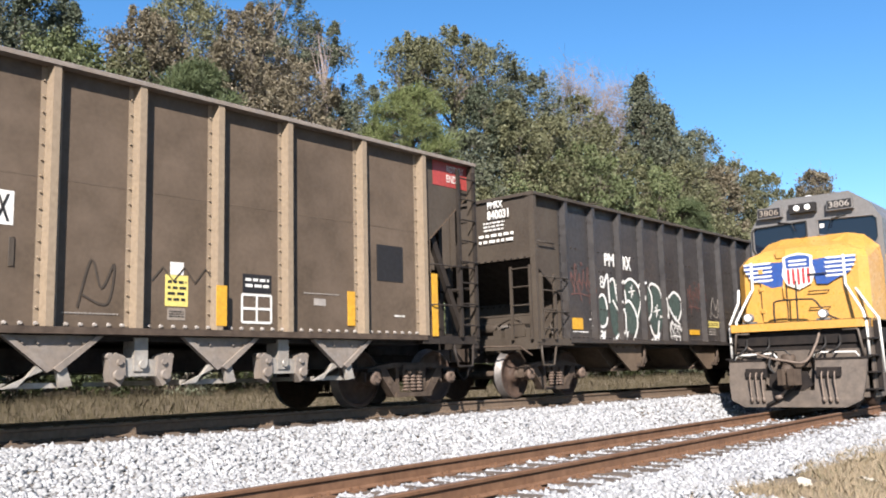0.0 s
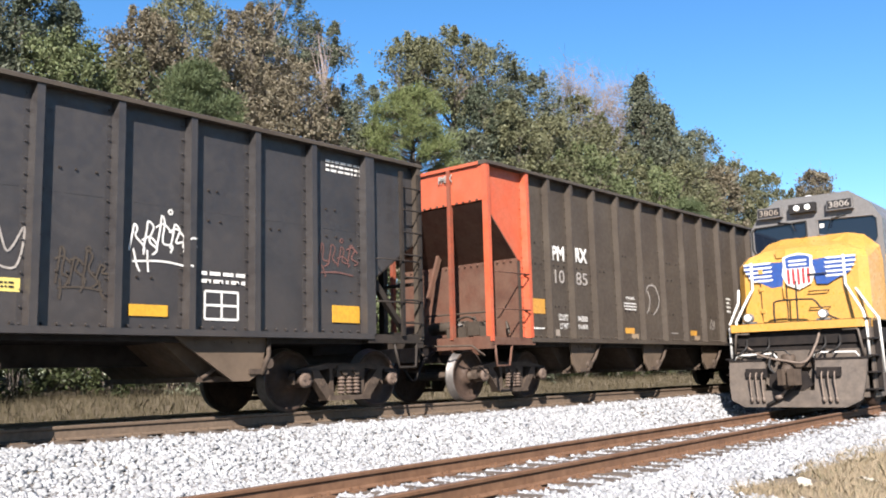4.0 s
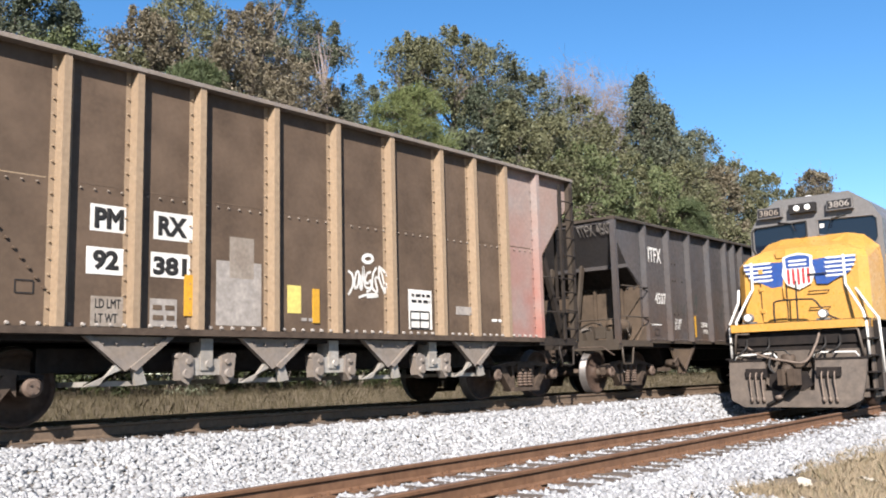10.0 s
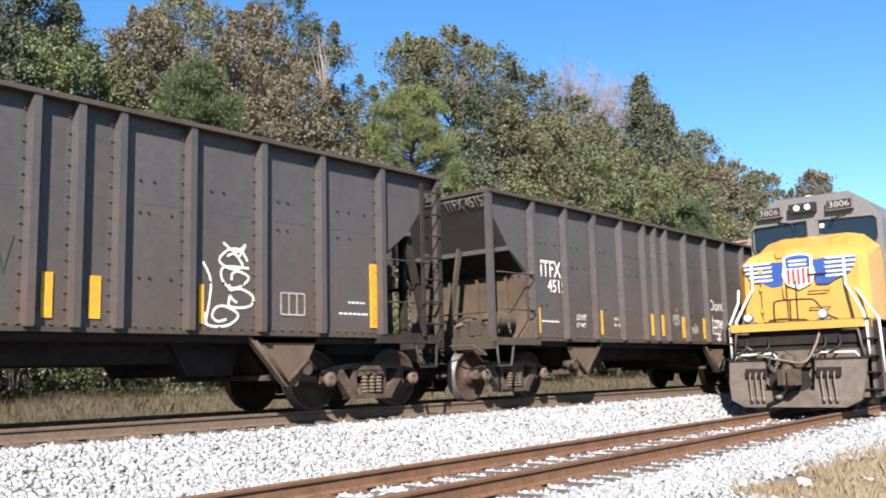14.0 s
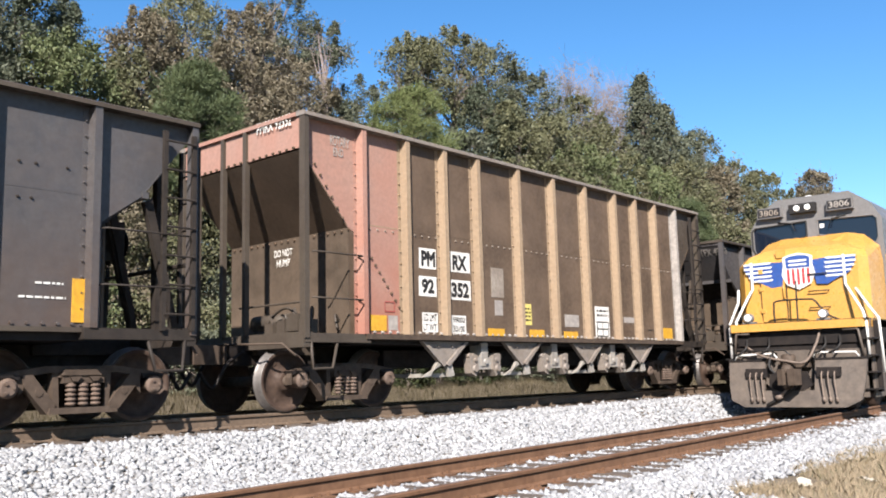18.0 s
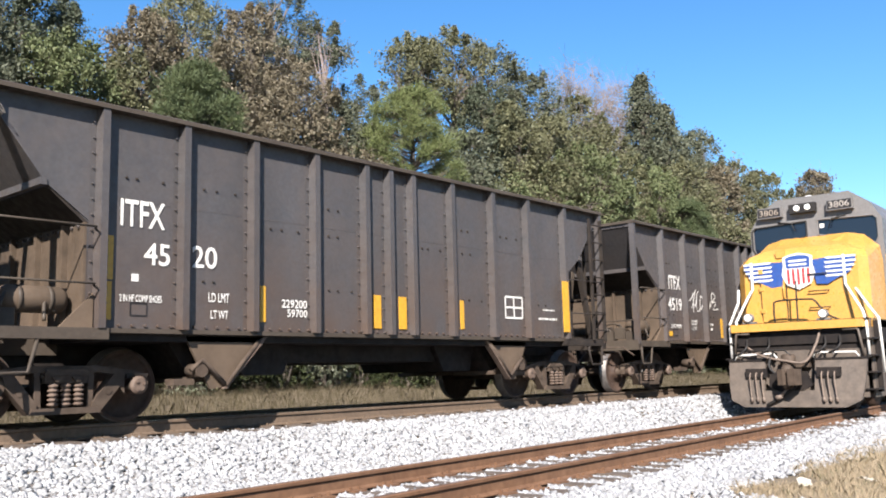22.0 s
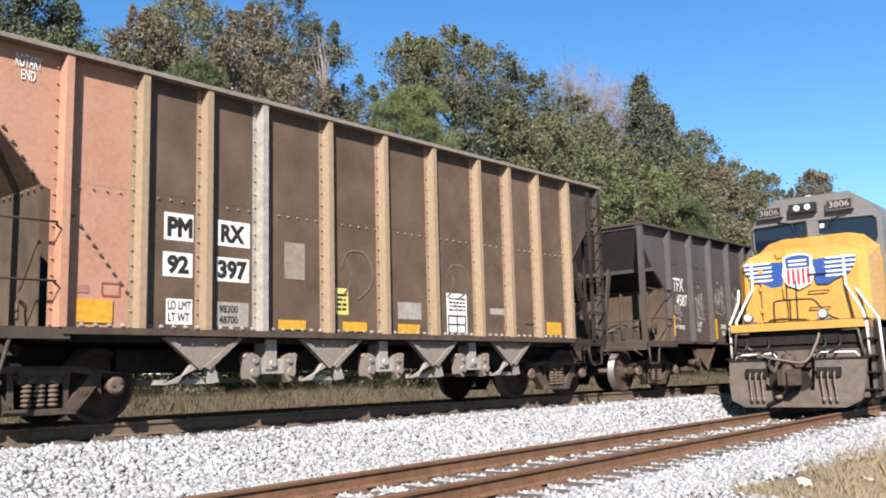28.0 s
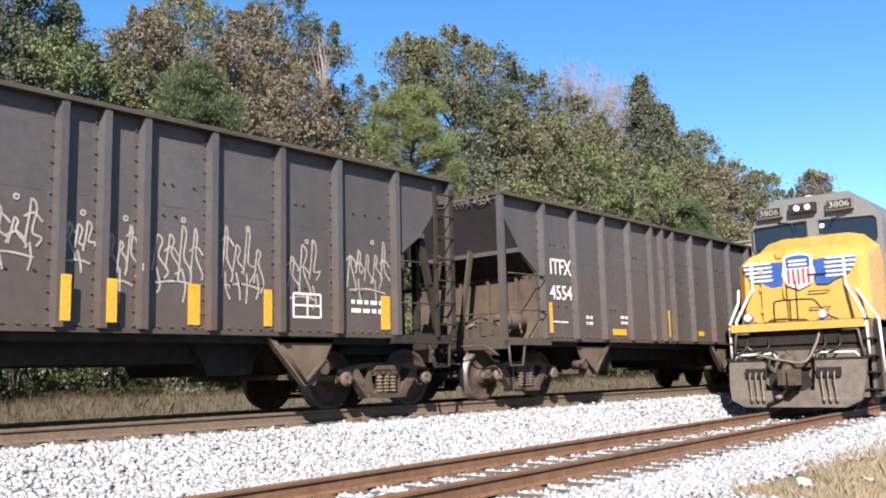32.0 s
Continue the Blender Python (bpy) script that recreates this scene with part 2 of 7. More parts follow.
for words in ["1", "10", "2 IN HF COMP SHOES", "20", "228300", "229200", "229600", "34200", "352", "381", "397", "45", "4507", "4515", "4519", "4554", "4587", "48700", "50100", "51600", "55600", "57700", "59700", "840031", "85", "92", "98300", "99000", "DO NOT", "Dont", "Love", "END", "HUMP", "ITFX", "ITFX 4507", "ITFX 4515", "ITFX 4520", "ITFX 4554", "LD LMT", "LT WT", "PM", "PMRX", "PMRX 92352", "PMRX 92381", "PMRX 92397", "ROTARY", "RX", "WARNING", "X", "3806"]:
    lettering(words)

# ---- ground and tracks ----
NEAR_Y, NEAR_TURN, NEAR_Z = -4.83, 0.062, -0.50


def near_y(x):
    """The near track's middle."""
    return NEAR_Y + math.tan(NEAR_TURN) * (x - 10)


def lerp(u, pts):
    for (a, p), (b, q) in zip(pts, pts[1:]):
        if u <= b:
            return p + (q - p) * max(0.0, (u - a) / (b - a))
    return pts[-1][1]


def ground_z(x, y):
    """The lie of the land: two ballast beds, a shallow slope to the verge and a rise to the wood."""
    x = min(max(x, -20.0), 60.0)
    c = near_y(x)
    pts = [(c - 40, -1.9), (c - 7, -1.15), (c - 3.4, -0.86), (c - 2.2, -0.80), (c - 1.5, -0.724), (c + 1.4, -0.72)]
    top = max(c + 1.75, -2.9)
    pts += [(top, -0.64), (max(-1.75, top + 0.5), -0.24), (1.7, -0.24), (3.2, -0.55), (5.0, -0.5), (9.0, 0.15), (16, 0.7), (60, 1.2)]
    return lerp(y, pts)


M["earth"] = surface("dry_earth", (0.114, 0.087, 0.059), (0.081, 0.063, 0.043), 0.95, big=0.5, fine=6, amount=0.9, dust=((0.140, 0.109, 0.073), 0.5), bump=0.5)
xs = [-1500, -600, -200, -80, -40, -20] + [-20 + 1.0 * i for i in range(1, 80)] + [70, 90, 130, 200, 400, 900, 2000]
ys = [-1500, -500, -150, -60, -30, -20] + [-18 + 0.25 * i for i in range(0, 140)] + [20, 30, 60, 150, 500, 1500]
gv = [(x, y, ground_z(x, y) + 0.02 * noise.noise((x * 0.9, y * 0.9, 0))) for x in xs for y in ys]
gf = [(i * len(ys) + j, (i + 1) * len(ys) + j, (i + 1) * len(ys) + j + 1, i * len(ys) + j + 1) for i in range(len(xs) - 1) for j in range(len(ys) - 1)]
ground = tagged(new("ground", raw_mesh("ground", gv, gf, M["earth"], True)), "dry brown earth under the ballast and the verge", "ground", kind="structure")


def stones(rng, n, place, lo, hi):
    """n loose stones as one mesh: uneven eight-faced lumps."""
    base = np.array([(1, 0, 0), (-1, 0, 0), (0, 1, 0), (0, -1, 0), (0, 0, 1), (0, 0, -1), (0.6, 0.6, 0.5), (-0.6, -0.5, 0.6)], float)[:6]
    tri = np.array([(0, 2, 4), (2, 1, 4), (1, 3, 4), (3, 0, 4), (2, 0, 5), (1, 2, 5), (3, 1, 5), (0, 3, 5)])
    v = base[None] * rng.uniform(0.6, 1.3, (n, 6, 1)) + rng.normal(0, 0.16, (n, 6, 3))
    a, b, c = rng.uniform(0, 6.28, (3, n))
    rz = np.zeros((n, 3, 3))
    rz[:, 0, 0], rz[:, 0, 1], rz[:, 1, 0], rz[:, 1, 1], rz[:, 2, 2] = np.cos(a), -np.sin(a), np.sin(a), np.cos(a), 1
    rx = np.zeros((n, 3, 3))
    rx[:, 0, 0], rx[:, 1, 1], rx[:, 1, 2], rx[:, 2, 1], rx[:, 2, 2] = 1, np.cos(b), -np.sin(b), np.sin(b), np.cos(b)
    size = rng.uniform(lo, hi, (n, 1, 1)) * rng.choice([1.0, 1.0, 0.7, 1.35], (n, 1, 1))
    v = np.einsum("nij,nkj->nki", rz @ rx, v) * size * np.array([1, 1, 0.8])
    p = np.array([place() for _ in range(n)])
    v += p[:, None, :] + np.array([0, 0, 0.3])[None, None] * size
    f = tri[None] + 6 * np.arange(n)[:, None, None]
    return v.reshape(-1, 3), f.reshape(-1, 3)


rng = np.random.default_rng(4)


def ballast_spot(x0, x1, y0, y1, power=1.0):
    def spot():
        while True:
            x = x0 + (x1 - x0) * rng.random() ** power
            y = rng.uniform(y0, y1)
            c = near_y(x)
            edge = c - 2.15 + 0.35 * noise.noise((x * 0.8, y * 0.8, 3)) - max(0.0, (9.5 - x) * 0.09)
            if y < edge and rng.random() > math.exp((y - edge) * 1.4) * 0.55:
                continue
            if abs(y - c) < 1.28:
                u = (x - 10) / math.cos(NEAR_TURN) + (y - c) * math.sin(NEAR_TURN)
                k = (u + 8.0) / 0.5
                if abs(k - round(k)) * 0.5 < 0.15 and rng.random() < 0.94:
                    continue
            rail = min(abs(y - c - 0.75), abs(y - c + 0.75))
            if rail < 0.09:
                continue
            return x, y, ground_z(x, y) + rng.uniform(-0.02, 0.02)
    return spot


for x0, x1, y0, y1, n, lo, hi in ((2.5, 9, -8.0, -1.0, 48000, 0.021, 0.043), (9, 16, -7.2, -1.0, 30000, 0.025, 0.047), (16, 34, -7.0, -1.0, 19000, 0.036, 0.055), (34, 60, -6.0, 1.5, 4000, 0.06, 0.1)):
    v, f = stones(rng, n, ballast_spot(x0, x1, y0, y1), lo, hi)
    tagged(new("ballast", raw_mesh("ballast", v, f, M["stone"])), "loose white crushed limestone ballast between the tracks", "ballast", kind="stuff")
# the bed that the loose stones lie in
M["bed"] = surface("limestone_bed", (0.146, 0.130, 0.121), (0.085, 0.075, 0.066), 0.95, big=14, fine=40, amount=0.9, bump=0.8)


def ballast_bed(name, y0, y1, follow, label):
    v, f = [], []
    cols = 14
    rows = [-30 + 1.0 * i for i in range(96)] + [80, 110, 160, 240]
    for x in rows:
        o = near_y(x) if follow else 0.0
        lo = o + y0
        hi = max(o + y1, -2.0) if follow else y1
        for j in range(cols):
            y = lo + (hi - lo) * j / (cols - 1)
            v.append((x, y, ground_z(x, y) + (0.012 if 0 < j < cols - 1 else -0.05)))
    for i in range(len(rows) - 1):
        for j in range(cols - 1):
            f.append((i * cols + j, (i + 1) * cols + j, (i + 1) * cols + j + 1, i * cols + j + 1))
    tagged(new(name, raw_mesh(name, v, f, M["bed"], True)), label, "ballast", kind="structure")


ballast_bed("track_bed_near", -2.05, 2.4, True, "pale crushed stone bed under the siding")
ballast_bed("track_bed_far", -2.1, -0.74, False, "pale crushed stone shoulder of the main track")
# dirty bed whose dark colour also stands in for the train's shade
M["bed"] = surface("dirty_shaded_bed", (0.052, 0.039, 0.030), (0.030, 0.024, 0.020), 0.95, big=9, fine=40, amount=0.9, dust=((0.091, 0.072, 0.058), 0.4), bump=0.8)
ballast_bed("track_bed_inner", -0.70, 4.4, False, "dirty stone bed of the main track, darkened with the train's shade")

RAIL = [(-0.07, -0.172), (0.07, -0.172), (0.07, -0.16), (0.012, -0.14), (0.010, -0.045), (0.034, -0.036), (0.036, -0.008), (0.028, 0.0), (-0.028, 0.0), (-0.036, -0.008), (-0.034, -0.036), (-0.010, -0.045), (-0.012, -0.14), (-0.07, -0.16)]


def track(origin, turn, x0, x1, web, head, words, tie_from, tie_to):
    m = Matrix.Translation(origin) @ Matrix.Rotation(turn, 4, "Z")
    for s in (-1, 1):
        rail = new("rail", mesh_of(("rail", web.name), "rail", lambda bm: slab(bm, RAIL, "x", x0, x1), web))
        rail.matrix_basis = m @ Matrix.Translation((0, s * 0.7525, 0))
        tagged(rail, words, "rail", group="rails", kind="structure")
        top = put("rail_head", mesh_of(("head", web.name), "rail_head", lambda bm: slab(bm, [(-0.027, 0.0), (0.027, 0.0), (0.022, 0.003), (-0.022, 0.003)], "x", x0, x1), head), rail)
    tie = mesh_of("tie", "tie", lambda bm: box(bm, -0.115, 0.115, -1.3, 1.3, -0.35, -0.172), M["tie"])
    plate = mesh_of(("plate", web.name), "tie_plate", lambda bm: (box(bm, -0.09, 0.09, -0.19, 0.19, -0.172, -0.156), [box(bm, a, a + 0.02, b, b + 0.03, -0.172, -0.125) for a in (-0.07, 0.05) for b in (-0.105, 0.075)]), web)
    r = random.Random(7)
    x = tie_from
    while x < tie_to:
        t = new("tie", tie)
        t.matrix_basis = m @ pose(x, r.uniform(-0.05, 0.05), r.uniform(-0.012, 0.012), 0, 0, r.uniform(-1.0, 1.0))
        tagged(t, "weathered grey wooden railway tie in white ballast", "railway tie", group="ties")
        if x < 22:
            for s in (-1, 1):
                put("tie_plate", plate, t, m=pose(0, s * 0.7525, 0))
        x += 0.5


track((10, NEAR_Y, NEAR_Z), NEAR_TURN, -60, 160, M["rail"], M["railtop"], "rusty brown siding rail on wooden ties", -8, 30)
track((0, 0, 0), 0.0, -60, 260, M["mainrail"], M["shine"], "dusty main-line rail with a polished head", 2, 40)

# ---- hopper cars ----
SIDE, PANEL, SILL = 1.60, 1.47, 1.10
TRAVEL = [0.0, 4.39, 8.78, 13.16, 17.58, 22.01, 26.42, 30.77, 35.18, 39.65, 44.13, 48.6, 53.11, 57.59, 62.08, 66.62, 71.19, 75.79, 80.42, 85.03, 89.63, 94.17, 98.71, 103.3, 107.98, 112.69, 117.37, 122.05, 126.75, 131.46, 136.22, 140.94, 145.54]
WHEEL_R = 0.457
CARS, WHEELSETS = [], []


def rib_build(top, depth=SIDE, w=0.09):
    """A hat-shaped side stake with sloping flanks and a bolted flange on both sides."""
    def build(bm):
        z0, z1 = SILL + 0.02, top - 0.07
        slab(bm, [(-w / 2, -depth), (w / 2, -depth), (w / 2 + 0.02, -PANEL), (-w / 2 - 0.02, -PANEL)], "z", z0, z1)
        for s in (-1, 1):
            box(bm, *sorted((s * (w / 2 + 0.02), s * (w / 2 + 0.085))), -PANEL - 0.0025, -PANEL, z0, z1)
            z = z0 + 0.07 + 0.04 * s
            while z < z1 - 0.03:
                x = s * (w / 2 + 0.055)
                rod(bm, (x, -PANEL - 0.002, z), (x, -PANEL - 0.026, z), 0.016, 6, 0.011)
                z += 0.185
    return build


def wheelset_parts():
    prof = [(-0.70, 0.10), (-0.70, 0.36), (-0.69, 0.40), (-0.66, 0.405), (-0.66, 0.478), (-0.672, 0.487), (-0.690, 0.480), (-0.703, WHEEL_R + 0.002), (-0.808, WHEEL_R - 0.006), (-0.815, WHEEL_R - 0.014), (-0.815, 0.395), (-0.798, 0.385), (-0.765, 0.36), (-0.755, 0.24), (-0.79, 0.15), (-0.84, 0.14), (-0.84, 0.09)]
    def near(bm):
        lathe(bm, prof, 36)
        for f in bm.faces:
            r = [math.hypot(v.co.x, v.co.z) for v in f.verts]
            f.material_index = 1 if min(r) > 0.44 and len(f.verts) == 4 else 0
        for i in range(3):
            a = 2.1 * i
            rod(bm, (0.3 * math.cos(a), -0.75, 0.3 * math.sin(a)), (0.3 * math.cos(a), -0.768, 0.3 * math.sin(a)), 0.03, 8)
    def far(bm):
        near(bm)
        for v in bm.verts:
            v.co.y = -v.co.y
    def axle(bm):
        rod(bm, (0, -1.0, 0), (0, 1.0, 0), 0.08, 14)
    def cap(bm):
        lathe(bm, [(-0.98, 0.105), (-1.17, 0.105), (-1.175, 0.112), (-1.205, 0.112), (-1.21, 0.085), (-1.225, 0.08)], 20)
        for i in range(3):
            a = 2.094 * i
            rod(bm, (0.055 * math.cos(a), -1.22, 0.055 * math.sin(a)), (0.055 * math.cos(a), -1.243, 0.055 * math.sin(a)), 0.018, 6)
    return [(n, mesh_of(("ws", n, side), n, b, m)) for n, side, b, m in (("axle", 0, axle, M["cast"]), ("wheel", 0, near, [M["wheel"], M["tread"]]), ("wheel", 1, far, [M["wheel"], M["tread"]]), ("bearing_cap", 0, cap, M["rustcap"]))]


def add_wheelset(car, x):
    parts = wheelset_parts()
    ax = put("wheelset", parts[0][1], car, m=pose(x, 0, WHEEL_R))
    for n, me in parts[1:]:
        put(n, me, ax)
    WHEELSETS.append((ax, x))


def side_frame(bm, s):
    """A cast side frame: an arched top member, two slanting legs and a spring seat."""
    y0, y1 = sorted((s * 1.00, s * 1.13))
    slab(bm, [(-1.02, 0.60), (-0.80, 0.645), (-0.42, 0.70), (0.42, 0.70), (0.80, 0.645), (1.02, 0.60), (1.02, 0.555), (0.78, 0.565), (0.42, 0.62), (-0.42, 0.62), (-0.78, 0.565), (-1.02, 0.555)], "y", y0, y1)
    for k in (-1, 1):
        slab(bm, [(k * 0.72, 0.59), (k * 0.60, 0.61), (k * 0.33, 0.27), (k * 0.33, 0.15), (k * 0.42, 0.15), (k * 0.68, 0.46)], "y", y0 - 0.01, y1 + 0.01)
        slab(bm, [(k * 0.36, 0.64), (k * 0.29, 0.64), (k * 0.27, 0.20), (k * 0.34, 0.20)], "y", y0 + 0.02, y1 + 0.03)
        slab(bm, [(k * 0.74, 0.57), (k * 0.67, 0.57), (k * 0.69, 0.42), (k * 0.745, 0.36)], "y", y0 + 0.01, y1 - 0.01)
        slab(bm, [(k * 1.02, 0.57), (k * 1.06, 0.50), (k * 1.05, 0.40), (k * 1.02, 0.40)], "y", y0 + 0.01, y1 - 0.01)
        rod(bm, (k * 0.52, y0 - 0.02, 0.40), (k * 0.52, y1 + 0.02, 0.40), 0.045, 8)
    slab(bm, [(-0.42, 0.15), (0.42, 0.15), (0.40, 0.22), (-0.40, 0.22)], "y", y0 - 0.05, y1 + 0.07)
    slab(bm, [(-0.30, 0.565), (0.30, 0.565), (0.28, 0.60), (-0.28, 0.60)], "y", y0, y1 + 0.06)


def spring(bm, x, y, r=0.062):
    for i in range(5):
        z = 0.262 + i * 0.052
        lathe(bm, [(z - 0.016, r - 0.015), (z - 0.010, r), (z + 0.010, r), (z + 0.016, r - 0.015)], 10, "z", (x, y, 0))
    rod(bm, (x, y, 0.235), (x, y, 0.50), r - 0.022, 8)


def bolster(bm):
    box(bm, -0.25, 0.25, -1.16, 1.16, 0.50, 0.60)
    for s in (-1, 1):
        slab(bm, [(-0.27, 0.59), (0.27, 0.59), (0.24, 0.66), (-0.24, 0.66)], "y", s * 1.08 - 0.1, s * 1.08 + 0.1)
        for k in (-0.12, 0.12):
            slab(bm, [(k - 0.07, 0.575), (k + 0.07, 0.575), (k + 0.03, 0.52), (k - 0.03, 0.52)], "y", s * 1.18 - 0.02, s * 1.18 + 0.02)


def adapter(bm, k, s):
    slab(bm, [(k - 0.15, 0.60), (k + 0.15, 0.60), (k + 0.13, 0.54), (k + 0.05, 0.575), (k - 0.05, 0.575), (k - 0.13, 0.54)], "y", s * 1.07 - 0.09, s * 1.07 + 0.09)


def add_truck(car, x):
    for s in (-1, 1):
        fr = put("truck_side_frame", mesh_of(("frame", s), "truck_side_frame", lambda bm: side_frame(bm, s), M["cast"]), car, m=pose(x, 0, 0))
        for k in (-0.15, 0.0, 0.15):
            put("coil_spring", mesh_of(("spring", s, k), "coil_spring", lambda bm: spring(bm, k, s * 1.14), M["rustcap"]), fr)
    put("truck_bolster", mesh_of("bolster", "truck_bolster", bolster, M["cast"]), car, m=pose(x, 0, 0))
    for k in (-0.889, 0.889):
        for s in (-1, 1):
            put("bearing_adapter", mesh_of(("adapter", k, s), "bearing_adapter", lambda bm: adapter(bm, k, s), M["under"]), car, m=pose(x, 0, 0))
        add_wheelset(car, x + k)


def coupler(bm, s):
    """Draft gear, shank and knuckle; s is -1 at the leading end."""
    slab(bm, [(s * 0.0, -0.16), (s * 0.35, -0.16), (s * 0.36, -0.08), (s * 0.58, -0.09), (s * 0.86, -0.16), (s * 0.88, -0.05), (s * 0.74, -0.02), (s * 0.88, 0.04), (s * 0.84, 0.15), (s * 0.58, 0.1), (s * 0.36, 0.08), (s * 0.35, 0.16), (0.0, 0.16)], "z", 0.72, 1.0)


def car_hose(bm, s, y, dip):
    bent(bm, smooth_path([(s * 0.1, y, 0.9), (s * 0.4, y, 0.72), (s * 0.62, y * 0.9, dip), (s * 0.82, y * 0.8, 0.6)], 4), 0.028, 6)


def cut_lever(bm, s):
    bent(bm, [(s * 0.1, -1.5, 0.8), (s * 0.15, -1.25, 0.98), (s * 0.42, -0.9, 0.98), (s * 0.5, -0.2, 1.0)], 0.018, 6)


def ladder(bm, x0, x1, y, z0, z1, step=0.36):
    for x in (x0, x1):
        box(bm, x - 0.028, x + 0.028, y - 0.012, y + 0.04, z0, z1)
    z = z0 + 0.2
    while z < z1 - 0.05:
        rod(bm, (x0, y - 0.03, z), (x1, y - 0.03, z), 0.014, 6)
        z += step


def brake_gear(bm, x0):
    """Reservoir, valve and pipes on the end platform."""
    rod(bm, (x0 + 0.55, -0.55, 1.36), (x0 + 0.55, 0.35, 1.36), 0.12, 14)
    for y, z, k in ((-1.2, 1.24, 0.1), (-0.95, 1.3, 0.13), (-0.68, 1.26, 0.09), (-0.4, 1.22, 0.1)):
        box(bm, x0 + 0.22, x0 + 0.42, y - k, y + k, z - 0.12, z + k)
        rod(bm, (x0 + 0.3, y, z + k), (x0 + 0.3, y + 0.05, z + k + 0.09), 0.03, 6)
    bent(bm, smooth_path([(x0 + 0.15, -1.45, 1.2), (x0 + 0.3, -1.3, 1.5), (x0 + 0.5, -1.1, 1.45), (x0 + 0.6, -0.9, 1.2)], 4), 0.02, 6)
    bent(bm, smooth_path([(x0 + 0.25, -1.1, 1.3), (x0 + 0.25, -0.85, 1.52), (x0 + 0.3, -0.5, 1.48), (x0 + 0.35, -0.2, 1.3)], 4), 0.022, 6)
    bent(bm, smooth_path([(x0 + 0.7, -1.4, 1.2), (x0 + 0.75, -1.3, 1.42), (x0 + 0.9, -1.25, 1.3)], 4), 0.022, 6)
    rod(bm, (x0 + 0.12, -1.4, 1.58), (x0 + 0.12, 0.2, 1.58), 0.016, 6)


